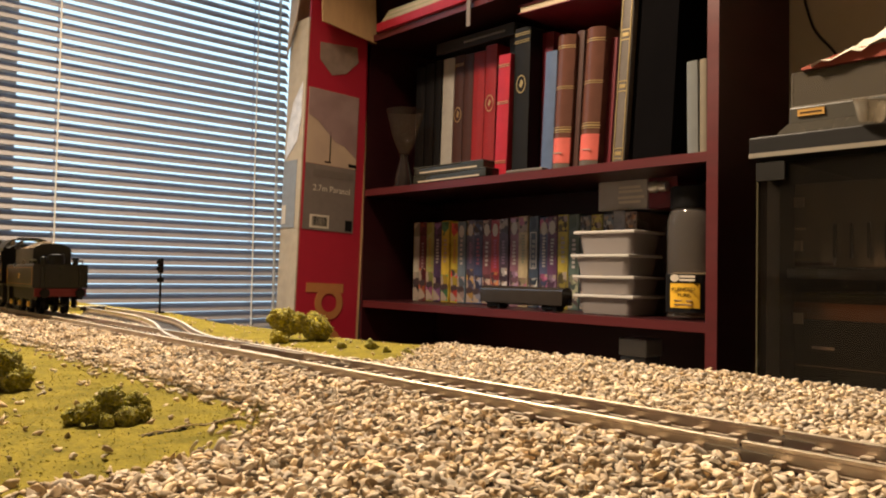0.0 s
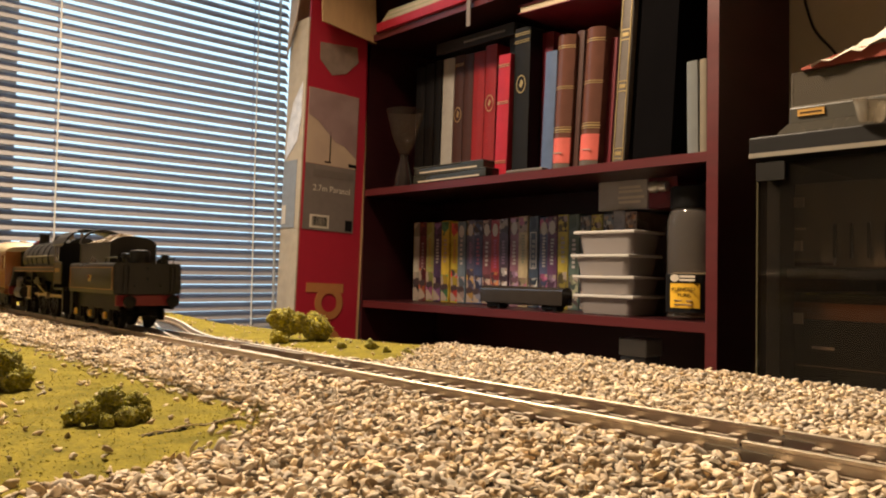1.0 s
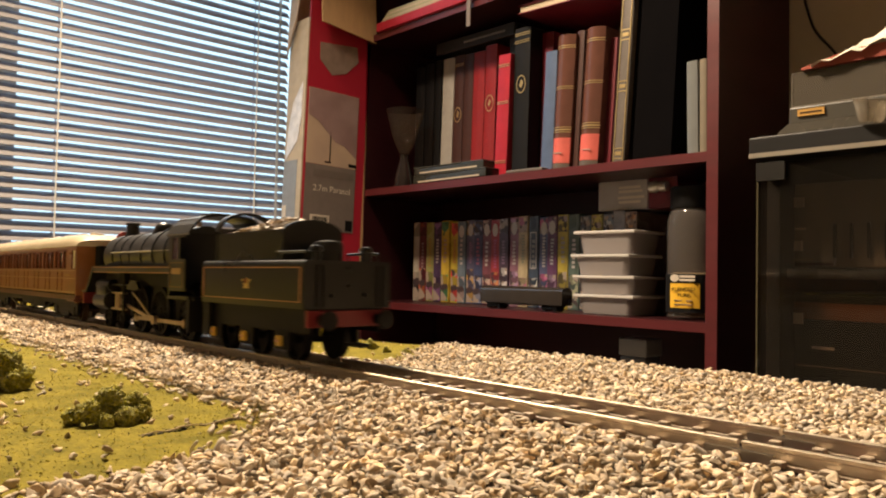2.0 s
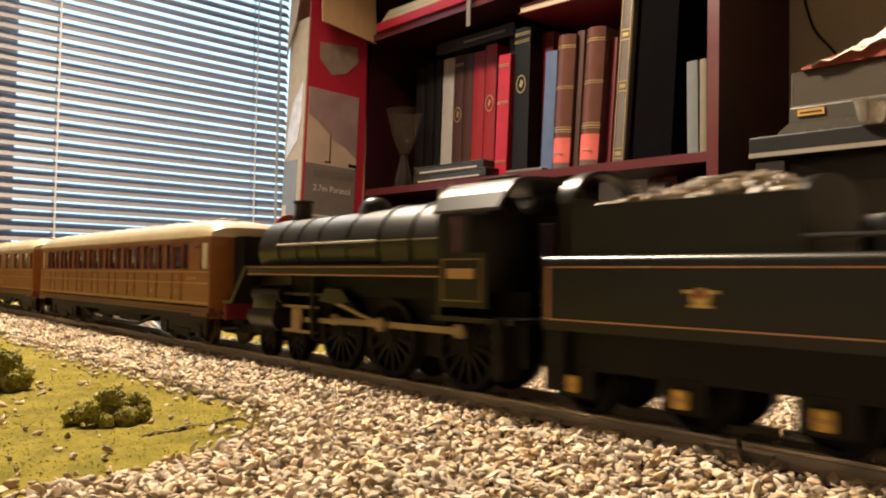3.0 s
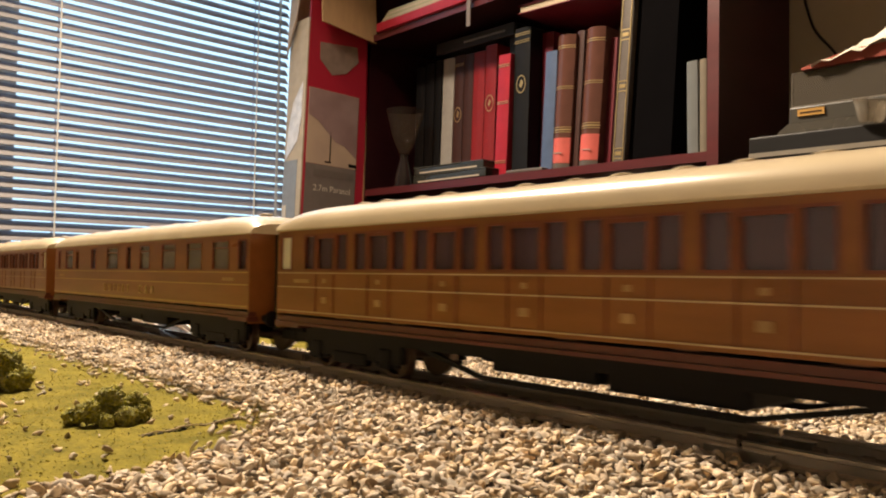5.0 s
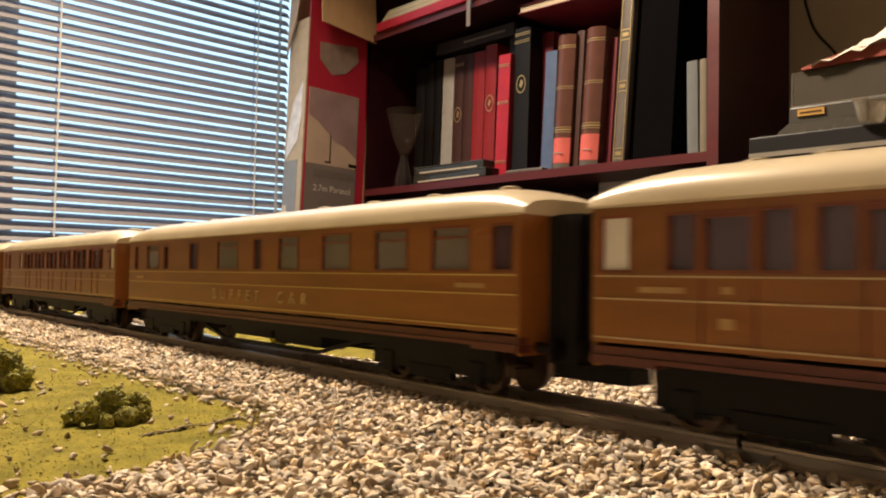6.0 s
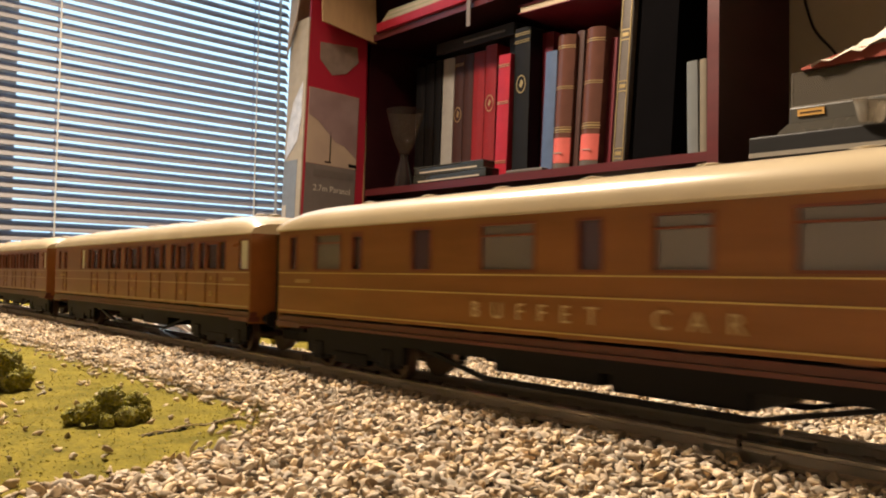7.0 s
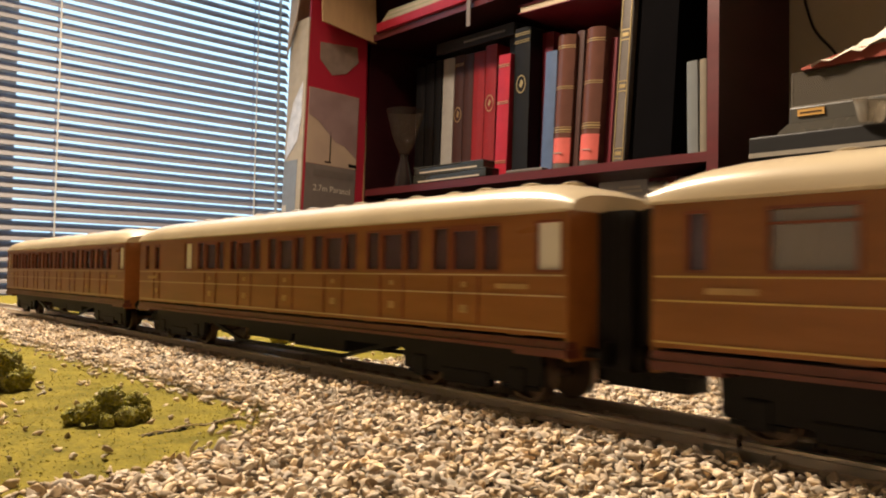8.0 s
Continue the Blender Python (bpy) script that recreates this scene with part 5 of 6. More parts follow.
def picture(name, colours, scale):
    """Printed artwork: ragged patches of a few inks."""
    m = bpy.data.materials.new(name)
    m.use_nodes = True
    nt = m.node_tree
    tc = nt.nodes.new("ShaderNodeTexCoord")
    warp = nt.nodes.new("ShaderNodeTexNoise")
    warp.inputs["Scale"].default_value = scale * 1.4
    add = nt.nodes.new("ShaderNodeVectorMath")
    add.operation = "MULTIPLY_ADD"
    add.inputs[1].default_value = (0.012, 0.012, 0.012)
    nt.links.new(tc.outputs["Object"], warp.inputs["Vector"])
    nt.links.new(warp.outputs["Color"], add.inputs[0])
    nt.links.new(tc.outputs["Object"], add.inputs[2])
    cells = nt.nodes.new("ShaderNodeTexVoronoi")
    cells.inputs["Scale"].default_value = scale
    nt.links.new(add.outputs[0], cells.inputs["Vector"])
    pick = nt.nodes.new("ShaderNodeSeparateColor")
    nt.links.new(cells.outputs["Color"], pick.inputs[0])
    ramp = nt.nodes.new("ShaderNodeValToRGB")
    ramp.color_ramp.interpolation = "CONSTANT"
    for i, q in enumerate(colours):
        e = ramp.color_ramp.elements[i] if i < 2 else ramp.color_ramp.elements.new(i / len(colours))
        e.position, e.color = i / len(colours), (*q, 1)
    nt.links.new(pick.outputs[0], ramp.inputs[0])
    b = nt.nodes["Principled BSDF"]
    b.inputs["Roughness"].default_value = 0.32
    nt.links.new(ramp.outputs[0], b.inputs["Base Color"])
    return m


def shelf_one():
    z = SH_Z[1] + 0.0005
    rnd = random.Random(21)
    cols = [(0.55, 0.5, 0.4), (0.14, 0.03, 0.04), (0.35, 0.34, 0.12), (0.07, 0.045, 0.10), (0.60, 0.42, 0.05), (0.62, 0.48, 0.06), (0.16, 0.21, 0.27), (0.13, 0.13, 0.22), (0.06, 0.08, 0.17), (0.20, 0.07, 0.09), (0.36, 0.04, 0.05),
            (0.08, 0.05, 0.08), (0.30, 0.14, 0.20), (0.50, 0.40, 0.24), (0.05, 0.07, 0.11), (0.10, 0.11, 0.22), (0.13, 0.05, 0.12), (0.48, 0.38, 0.06), (0.11, 0.15, 0.13), (0.08, 0.10, 0.13), (0.50, 0.43, 0.10), (0.18, 0.22, 0.28), (0.26, 0.26, 0.30), (0.20, 0.14, 0.12)]
    accents = [(0.05, 0.04, 0.04), (0.45, 0.12, 0.05), (0.38, 0.10, 0.25), (0.25, 0.12, 0.3), (0.07, 0.22, 0.10), (0.55, 0.06, 0.05), (0.4, 0.3, 0.3), (0.5, 0.3, 0.08), (0.3, 0.32, 0.45), (0.5, 0.35, 0.3), (0.6, 0.25, 0.1),
               (0.6, 0.55, 0.55), (0.4, 0.25, 0.4), (0.35, 0.12, 0.2), (0.6, 0.58, 0.55), (0.45, 0.12, 0.25), (0.3, 0.2, 0.3), (0.1, 0.08, 0.03), (0.3, 0.3, 0.2), (0.3, 0.3, 0.3), (0.5, 0.4, 0.1), (0.5, 0.5, 0.5), (0.4, 0.35, 0.3), (0.4, 0.2, 0.1)]
    def dim(a, k):
        return tuple(k * v for v in a)

    cats = [mat("case_print", dim(a, 0.95), 0.3, grain=0.5, scale=60, stain=0.6, color2=dim(a, 0.45)) for a in cols]
    accm = [picture("case_picture", [dim(a, 0.4), dim(c, 0.95), dim(a, 0.9), (0.30, 0.24, 0.20), dim(c, 0.5), (0.05, 0.035, 0.04)], 48 + 3 * i) for i, (a, c) in enumerate(zip(cols, accents))]
    bars = [mat("title_print", dim(a, 0.75), 0.35, grain=0.3, scale=80) for a in accents]
    pale = mat("pale_oval_print", (0.5, 0.46, 0.44), 0.35, grain=0.3, scale=60)
    x = -1.512
    y = 1.27
    for i, (m, a) in enumerate(zip(cats, accm)):
        w = 0.0275 + rnd.uniform(-0.0008, 0.0016)
        h = 0.199 + rnd.uniform(-0.003, 0.003)
        c = thing("video_case", "colourful printed video cassette case on the shelf", "video case", "row of video cases", at=pose(x, y + rnd.uniform(-0.004, 0.004), z))
        bm = bmesh.new()
        add_box(bm, 0, w, 0, 0.115, 0, h, 0.0016)
        part("sleeve", bm, m, c)
        bm = bmesh.new()
        add_box(bm, 0.002, w - 0.002, -0.0005, 0.0008, h * 0.02, h * (0.30 + rnd.uniform(0, 0.14)))
        part("picture_print", bm, a, c)
        if i % 4 != 2:
            bm = bmesh.new()
            add_box(bm, 0.002, w - 0.002, -0.0005, 0.0008, h * 0.82, h * 0.985)
            part("top_print", bm, a, c)
        k0, k1 = h * rnd.uniform(0.42, 0.5), h * rnd.uniform(0.74, 0.82)
        n = rnd.randint(6, 10)
        for j in range(n):
            zz = k0 + (k1 - k0) * j / n
            block("title_bar", (w * 0.36 + rnd.uniform(-0.001, 0.001), w * 0.64 + rnd.uniform(-0.001, 0.002), -0.0007, 0.0006, zz, zz + (k1 - k0) / n * 0.6), bars[(i + 5) % len(bars)] if i % 3 else pale, c)
        if i in (6, 7, 9, 10, 12, 15, 16):
            bm = bmesh.new()
            add_lathe(bm, [(0.0088, 0), (0.0085, 0.0008)], Matrix.Translation((w / 2, -0.0001, h * 0.875)) @ Matrix.Diagonal((1, 1, 1.7, 1)) @ pose(0, 0, 0, 90), 16)
            part("oval_print", bm, pale, c)
        if i == 14:
            bm = bmesh.new()
            for q in ((0.005, 0.0065, 0.085, 0.165), (w - 0.0065, w - 0.005, 0.085, 0.165), (0.0065, w - 0.0065, 0.085, 0.087), (0.0065, w - 0.0065, 0.163, 0.165)):
                add_box(bm, q[0], q[1], -0.001, 0.0005, q[2], q[3])
            part("white_outline", bm, pale, c)
        x += w + 0.0005
    # stacked translucent tubs
    tubm = clear("milky_plastic", (0.85, 0.81, 0.79), 0.3, 0.6, 0.6, (0.50, 0.46, 0.45))
    rimm = clear("milky_lid", (0.88, 0.85, 0.82), 0.25, 0.25, 0.6, (0.68, 0.64, 0.61))
    hs = ((-0.0355, 0.0370), (0.0015, 0.0358), (0.0373, 0.0402), (0.0778, 0.0440))
    for i, (zb, h) in enumerate(hs):
        t = thing("plastic_tub", "translucent plastic tub with lid, stacked" if i != 2 else "translucent tub holding yellow and green bits", "tub", "stacked tubs",
                  at=pose(-0.862 + (0.004, 0.002, -0.003, 0.003)[i], 1.235, zb + 0.0005, 0, 0, (0, 1.5, -2, 1)[i]))
        bm = bmesh.new()
        a, d = 0.064, 0.05
        rings = []
        for s, zz, inset in ((0.84, 0.0, 0), (0.97, h - 0.006, 0), (0.945, h - 0.006, 0), (0.82, 0.002, 0)):
            rr = []
            for cx, cy in ((1, 1), (-1, 1), (-1, -1), (1, -1)):
                for q in range(4):
                    ang = math.atan2(cy, cx) - math.pi / 4 + q * math.pi / 6
                    rr.append(bm.verts.new((s * (cx * (a - 0.012)) + 0.012 * math.cos(ang), s * (cy * (d - 0.012)) + 0.012 * math.sin(ang), zz)))
            rings.append(rr)
        for r0, r1 in zip(rings, rings[1:]):
            for j in range(16):
                bm.faces.new((r0[j], r0[(j + 1) % 16], r1[(j + 1) % 16], r1[j]))
        bm.faces.new(rings[0][::-1])
        bm.faces.new(rings[-1])
        part("tub_body", bm, tubm, t, "", True)
        bm = bmesh.new()
        add_box(bm, -a - 0.004, a + 0.004, -d - 0.004, d + 0.004, h - 0.0065, h - 0.0005, 0.002)
        part("lid", bm, rimm, t, "milky snap-on lid", True)
        bm = bmesh.new()
        if i == 2:
            for j in range(60):
                r = bmesh.ops.create_icosphere(bm, subdivisions=1, radius=rnd.uniform(0.004, 0.008))
                bmesh.ops.translate(bm, vec=(rnd.uniform(-0.042, 0.042), rnd.uniform(-0.03, 0.03), rnd.uniform(0.011, 0.026)), verts=r["verts"])
            part("contents", bm, mat("yellow_green_bits", (0.42, 0.36, 0.06), 0.7, grain=0.6, scale=50, island=0.6), t)
        else:
            add_box(bm, -0.046, 0.046, -0.034, 0.034, 0.004, h * 0.62, 0.003)
            part("contents", bm, mat("pale_grey_contents", (0.22, 0.19, 0.17), 0.8, grain=0.4, scale=50), t)
    # jar of scenic turf
    j = thing("scenic_jar", "clear plastic jar of turf with yellow label", "jar", at=pose(-0.700, 1.230, z) @ Matrix.Diagonal((1.22, 1.22, 1, 1)))
    bm = bmesh.new()
    add_lathe(bm, [(0.034, 0.0), (0.037, 0.004), (0.037, 0.170), (0.033, 0.186), (0.030, 0.192), (0.0285, 0.192), (0.0315, 0.185), (0.0355, 0.169), (0.0355, 0.004)], Matrix(), 32)
    part("jar_body", bm, clear("clear_jar", (0.93, 0.90, 0.87), 0.08, 0.88, 1.0, (0.30, 0.27, 0.25)), j, "clear jar body", True)
    bm = bmesh.new()
    add_lathe(bm, [(0.033, 0.0045), (0.0345, 0.006), (0.0345, 0.078), (0.025, 0.081)], Matrix(), 28)
    part("contents", bm, mat("olive_turf_fill", (0.20, 0.16, 0.09), 0.95, grain=0.8, scale=300, bump=0.6), j)
    bm = bmesh.new()
    add_lathe(bm, [(0.032, 0.1925), (0.033, 0.195), (0.033, 0.230), (0.030, 0.232)], Matrix(), 28)
    part("lid", bm, M_dark, j, "dark screw lid", True)
    front = math.degrees(math.atan2(-1.222, 0.705)) - 20

    def wrap(name, half, z0, z1, r, m, label=""):
        bm = bmesh.new()
        n = 12
        rows = []
        for zz in (z0, z1):
            for rr in (r, r + 0.0005):
                rows.append([bm.verts.new((rr * math.cos(math.radians(front - half + 2 * half * i / n)), rr * math.sin(math.radians(front - half + 2 * half * i / n)), zz)) for i in range(n + 1)])
        for i in range(n):
            for p, q in ((0, 2), (1, 3), (0, 1), (2, 3)):
                bm.faces.new((rows[p][i], rows[p][i + 1], rows[q][i + 1], rows[q][i]))
        return part(name, bm, m, j, label)

    wrap("dark_label", 75, 0.012, 0.078, 0.0375, M_dark, "black wrap label")
    wrap("yellow_panel", 33, 0.020, 0.062, 0.0383, mat("yellow_label_print", (0.72, 0.42, 0.02), 0.4, grain=0.15, scale=60), "yellow label panel")
    fr = Matrix.Rotation(radians(front + 90), 4, "Z")
    for text, zz, s in (("BLENDED", 0.052, 0.0078), ("TURF", 0.042, 0.0078)):
        words("lettering", text, s, fr @ Matrix.Translation((0, -0.0392, zz)) @ pose(0, 0, 0, 90, 0, 0), M_dark, j)
    bm = bmesh.new()
    for zz, a, c in ((0.032, -0.013, -0.002), (0.032, 0.004, 0.012), (0.025, -0.013, 0.012)):
        add_box(bm, a, c, -0.0392, -0.037, zz, zz + 0.002, m=fr)
    part("small_print_bars", bm, M_brass, j)
    bm = bmesh.new()
    for zz in (0.072, 0.066):
        add_box(bm, -0.006, 0.016, -0.0384, -0.0362, zz, zz + 0.0038, m=fr)
    add_cyl(bm, 0.0062, 0.0062, 0.002, fr @ Matrix.Translation((-0.013, -0.0364, 0.071)) @ pose(0, 0, 0, 90), 16)
    part("brand_bars", bm, M_boxwhite, j)
    # a black model coach resting on the shelf
    m = thing("model_coach", "black model railway coach resting on the shelf", "model coach", at=pose(-1.165, 1.185, z))
    bm = bmesh.new()
    pts = [(0.016 * math.cos(math.pi * i / 12), 0.038 + 0.010 * math.sin(math.pi * i / 12)) for i in range(13)]
    add_prism(bm, [(0.016, 0.013)] + pts + [(-0.016, 0.013)], 0, 0.222, "x")
    part("body", bm, mat("brown_black_body", (0.03, 0.024, 0.02), 0.16, grain=0.3, scale=40), m, "", True)
    bm = bmesh.new()
    add_box(bm, 0.01, 0.212, -0.010, 0.010, 0.010, 0.0128)
    for cx in (0.035, 0.187):
        add_box(bm, cx - 0.02, cx + 0.02, -0.012, 0.012, 0.004, 0.0098, 0.001)
        for q in (-0.014, 0.014):
            add_cyl(bm, 0.006, 0.006, 0.022, Matrix.Translation((cx + q, 0.011, 0.006)) @ pose(0, 0, 0, 90), 14)
    part("bogie", bm, M_dark, m)
    # small boxes lying on the video cases
    g = thing("small_box", "grey printed box lying on the video cases", "box", at=pose(-0.945, 1.285, z + 0.2035))
    block("box_body", (0, 0.115, 0, 0.08, 0, 0.062), mat("grey_card", (0.40, 0.37, 0.36), 0.5, grain=0.2, scale=40), g, bev=0.0015)
    bm = bmesh.new()
    for zz, a, c in ((0.042, 0.05, 0.10), (0.034, 0.05, 0.104), (0.022, 0.048, 0.108), (0.013, 0.05, 0.10)):
        add_box(bm, a, c, -0.0006, 0.0004, zz, zz + 0.005)
    part("print_bars", bm, M_boxwhite, g)
    g = thing("small_box", "dark red box with a bulb lying on the video cases", "box", at=pose(-0.827, 1.285, z + 0.2035))
    block("box_body", (0, 0.062, 0, 0.08, 0, 0.066), B_maroon, g, bev=0.0015)
    bm = bmesh.new()
    add_lathe(bm, [(0.011, 0.0), (0.012, 0.012), (0.008, 0.020), (0.010, 0.022), (0.010, 0.036), (0.006, 0.038)], Matrix.Translation((0.008, -0.006, 0.040)) @ pose(0, 0, 0, 0, 90, 0), 16)
    part("bulb", bm, mat("silver_bulb", (0.6, 0.58, 0.52), 0.15, 0.5, grain=0.1, scale=30), g, "silvery bulb", True)
    # lower shelf
    g = thing("storage_box", "grey plastic box on the low shelf", "box", at=pose(-0.83, 1.20, SH_Z[0] + 0.0005))
    block("box_body", (0, 0.055, 0, 0.05, 0, 0.235), mat("grey_plastic_box", (0.10, 0.10, 0.105), 0.4, grain=0.2, scale=30), g, bev=0.004)
    block("box_lid", (-0.002, 0.057, -0.002, 0.052, 0.236, 0.268), mat("pale_grey_lid", (0.22, 0.22, 0.23), 0.35, grain=0.2, scale=30), g, bev=0.003)


shelf_one()


def shelf_three():
    z = SH_Z[3] + 0.0005
    p = thing("folder", "red cardboard folder lying on the upper shelf", "folder", at=pose(-1.52, 1.142, z, 0, 0, 0.5))
    block("folder_cover", (0, 0.40, 0, 0.24, 0, 0.022), B_red2, p, bev=0.002)
    p = thing("magazine_pile", "pile of pale green magazines on a red folder", "magazines", at=pose(-1.51, 1.15, z + 0.0228, 0, 0, 1.0))
    for i in range(5):
        mm = (mat("pale_green_paper", (0.36, 0.36, 0.22), 0.5, grain=0.2, scale=30), M_pages)[i % 2]
        block("magazine", (0.004 * i, 0.29 - 0.01 * i, 0.002 * i, 0.21, 0.006 * i, 0.006 * i + 0.0056), mm, p, bev=0.001)
    c = thing("hanging_clip", "grey metal clip hanging from the shelf edge", "clip", at=pose(-1.188, 1.143, 0.572))
    bm = bmesh.new()
    add_box(bm, -0.006, 0.006, -0.003, 0.0, 0.0, 0.066, 0.0008)
    add_box(bm, -0.008, 0.008, -0.004, 0.006, 0.0605, 0.070, 0.0008)
    part("clip_body", bm, M_boxgrey, c)


shelf_three()


# ================= hi-fi cabinet beside the bookcase =================
M_smoke = clear("smoked_glass_door", (0.78, 0.72, 0.64), 0.04, 0.80, 0.9, (0.020, 0.018, 0.015))
M_hifi = mat("black_hifi_case", (0.014, 0.013, 0.012), 0.35, grain=0.3, scale=60)
M_ply_black = mat("black_ash_veneer", (0.010, 0.009, 0.009), 0.5, spec=0.25, grain=0.5, scale=60, stretch=(0.2, 1, 1), bump=0.05)


def cabinet():
    x0, x1, y0, y1, zt = -0.4887, 0.08, 1.0, 1.40, 0.198
    c = thing("hifi_cabinet", "black hi-fi cabinet with smoked glass door", "cabinet")
    top = block("top_panel", (x0, x1, y0, y1, zt, 0.227), M_ply_black, c, bev=0.002)
    block("trim_strip", (x0 + 0.001, x1 - 0.001, y0 - 0.002, y0 - 0.0002, zt + 0.001, zt + 0.007), mat("brushed_aluminium", (0.55, 0.50, 0.42), 0.35, 0.8, grain=0.3, scale=80, stretch=(0.1, 1, 1)), top, "pale metal trim")
    for a in (x0 + 0.012, x1 - 0.03):
        block("side_panel", (a, a + 0.018, y0 + 0.03, y1, FLOOR + 0.06, zt - 0.0005), M_ply_black, c)
    block("back_panel", (x0 + 0.031, x1 - 0.031, y1 - 0.01, y1, FLOOR + 0.06, zt - 0.0005), M_ply_black, c)
    block("base_panel", (x0 + 0.005, x1, y0 + 0.02, y1, FLOOR + 0.0005, FLOOR + 0.0595), M_ply_black, c)
    for z in (0.052, -0.105, -0.30, -0.5):
        block("shelf", (x0 + 0.031, x1 - 0.031, y0 + 0.05, y1 - 0.011, z - 0.014, z), M_ply_black, c)
    d = block("glass_door", (x0 + 0.012, x1 - 0.012, y0 + 0.006, y0 + 0.011, FLOOR + 0.07, zt - 0.006), M_smoke, c, "smoked glass door")
    block("hinge", (x0 + 0.010, x0 + 0.048, y0 + 0.001, y0 + 0.0055, zt - 0.030, zt - 0.006), M_hifi, d)
    block("door_edge", (x0 + 0.0095, x0 + 0.0118, y0 + 0.004, y0 + 0.012, FLOOR + 0.07, zt - 0.031), mat("bevelled_glass_edge", (0.07, 0.06, 0.035), 0.25, grain=0.2, scale=60), d, "pale bevelled glass edge")
    # components behind the glass
    fx = x0 + 0.0315
    amp = thing("amplifier", "grey hi-fi amplifier behind smoked glass", "amplifier")
    block("case", (fx, x1 - 0.06, y0 + 0.07, y1 - 0.05, 0.0525, 0.168), mat("grey_hifi_front", (0.25, 0.23, 0.195), 0.4, grain=0.2, scale=40, stain=0.3), amp, bev=0.003)
    for a, b, z in ((-0.4553, -0.4429, 0.136), (-0.4548, -0.4450, 0.076)):
        block("button", (a, b, y0 + 0.064, y0 + 0.0695, z, z + 0.0135), M_boxwhite, amp)
    block("display_line", (-0.4550, -0.4412, y0 + 0.0665, y0 + 0.0695, 0.1055, 0.1078), M_boxwhite, amp)
    block("red_strip", (fx + 0.002, -0.4036, y0 + 0.0670, y0 + 0.0695, 0.0555, 0.0605), mat("dark_red_strip", (0.06, 0.012, 0.012), 0.4, grain=0.2, scale=60), amp)
    block("pale_strip", (fx + 0.002, -0.4300, y0 + 0.0670, y0 + 0.0695, 0.0630, 0.0652), M_brass, amp)
    for i in range(9):
        block("slider", (-0.405 + 0.021 * i, -0.401 + 0.021 * i, y0 + 0.0665, y0 + 0.0695, 0.066, 0.112), M_hifi, amp)
    deck = thing("tape_deck", "black tape deck with brown upper panel", "tape deck")
    block("case", (fx, x1 - 0.05, y0 + 0.07, y1 - 0.05, -0.1045, 0.020), M_hifi, deck, bev=0.003)
    block("brown_panel", (fx + 0.002, x1 - 0.055, y0 + 0.067, y0 + 0.0695, -0.0160, 0.0060), mat("brown_tinted_panel", (0.20, 0.080, 0.03), 0.4, grain=0.4, scale=30, stain=0.5), deck)
    block("button", (-0.4555, -0.4430, y0 + 0.064, y0 + 0.0665, -0.0235, -0.0085), M_boxwhite, deck)
    block("slot", (-0.4316, -0.4034, y0 + 0.0665, y0 + 0.0695, -0.056, -0.0525), M_boxwhite, deck)
    block("trim_line", (fx + 0.004, x1 - 0.06, y0 + 0.068, y0 + 0.0695, -0.0800, -0.0788), M_brass, deck)
    # turntable with its clear cover
    t = thing("turntable", "grey turntable with smoky plastic cover", "turntable", at=pose(-0.46, 1.005, 0.2275, 0, 0, 2))
    bm = bmesh.new()
    add_prism(bm, [(0.0, 0.0), (0.42, 0.0), (0.42, 0.017), (0.014, 0.017), (0.0, 0.006)], 0.02, 0.34, "y")
    part("plinth", bm, mat("grey_metal_plinth", (0.12, 0.11, 0.092), 0.3, 0.4, grain=0.2, scale=40), t)
    block("body", (0.012, 0.40, 0.028, 0.335, 0.0172, 0.040), mat("dark_grey_body", (0.055, 0.05, 0.04), 0.4, grain=0.2, scale=40), t, bev=0.002)
    badge = block("badge", (0.024, 0.058, 0.0255, 0.0277, 0.0265, 0.0355), mat("amber_badge", (0.48, 0.27, 0.06), 0.4, grain=0.2, scale=80), t, "amber badge")
    block("badge_print", (0.027, 0.055, 0.0250, 0.0254, 0.0300, 0.0318), M_dark, badge)
    bm = bmesh.new()
    for q in ((0.016, 0.40, 0.030, 0.033, 0.0402, 0.084), (0.016, 0.019, 0.0331, 0.332, 0.0402, 0.084), (0.016, 0.40, 0.030, 0.332, 0.0841, 0.087)):
        add_box(bm, *q)
    part("dust_cover", bm, clear("smoky_cover", (0.55, 0.50, 0.42), 0.08, 0.35, 0.8, (0.12, 0.105, 0.085)), t, "smoky plastic dust cover")
    # thin pale bars added as painted glints along the cover's edges
    edge = clear("painted_edge_glint", (0.9, 0.88, 0.84), 0.1, 0.35, 1.0, (0.34, 0.31, 0.27))
    block("edge_glint", (0.0148, 0.0158, 0.0290, 0.0299, 0.0402, 0.0870), edge, t, "pale strip standing in for the cover's edge glint")
    block("edge_glint", (0.0160, 0.40, 0.0288, 0.0299, 0.0402, 0.0412), edge, t, "pale strip standing in for the cover's edge glint")
    # red book and crumpled paper on the cover
    b = thing("book", "red hardback book lying on the turntable", "book", at=pose(-0.432, 1.03, 0.3152, 0, -1.0, 3))
    bm = bmesh.new()
    add_prism(bm, [(0.0, 0.0), (0.26, 0.0), (0.26, 0.020), (0.06, 0.016), (0.0, 0.003)], 0.0, 0.18, "y")
    part("cover", bm, mat("brick_red_cover", (0.30, 0.055, 0.03), 0.5, grain=0.3, scale=40), b)
    rnd = random.Random(8)
    p = thing("crumpled_paper", "crumpled white paper draped over a red book", "paper", at=pose(-0.418, 1.028, 0.3215, 0, 0, 3))
    bm = bmesh.new()
    n, m = 18, 8
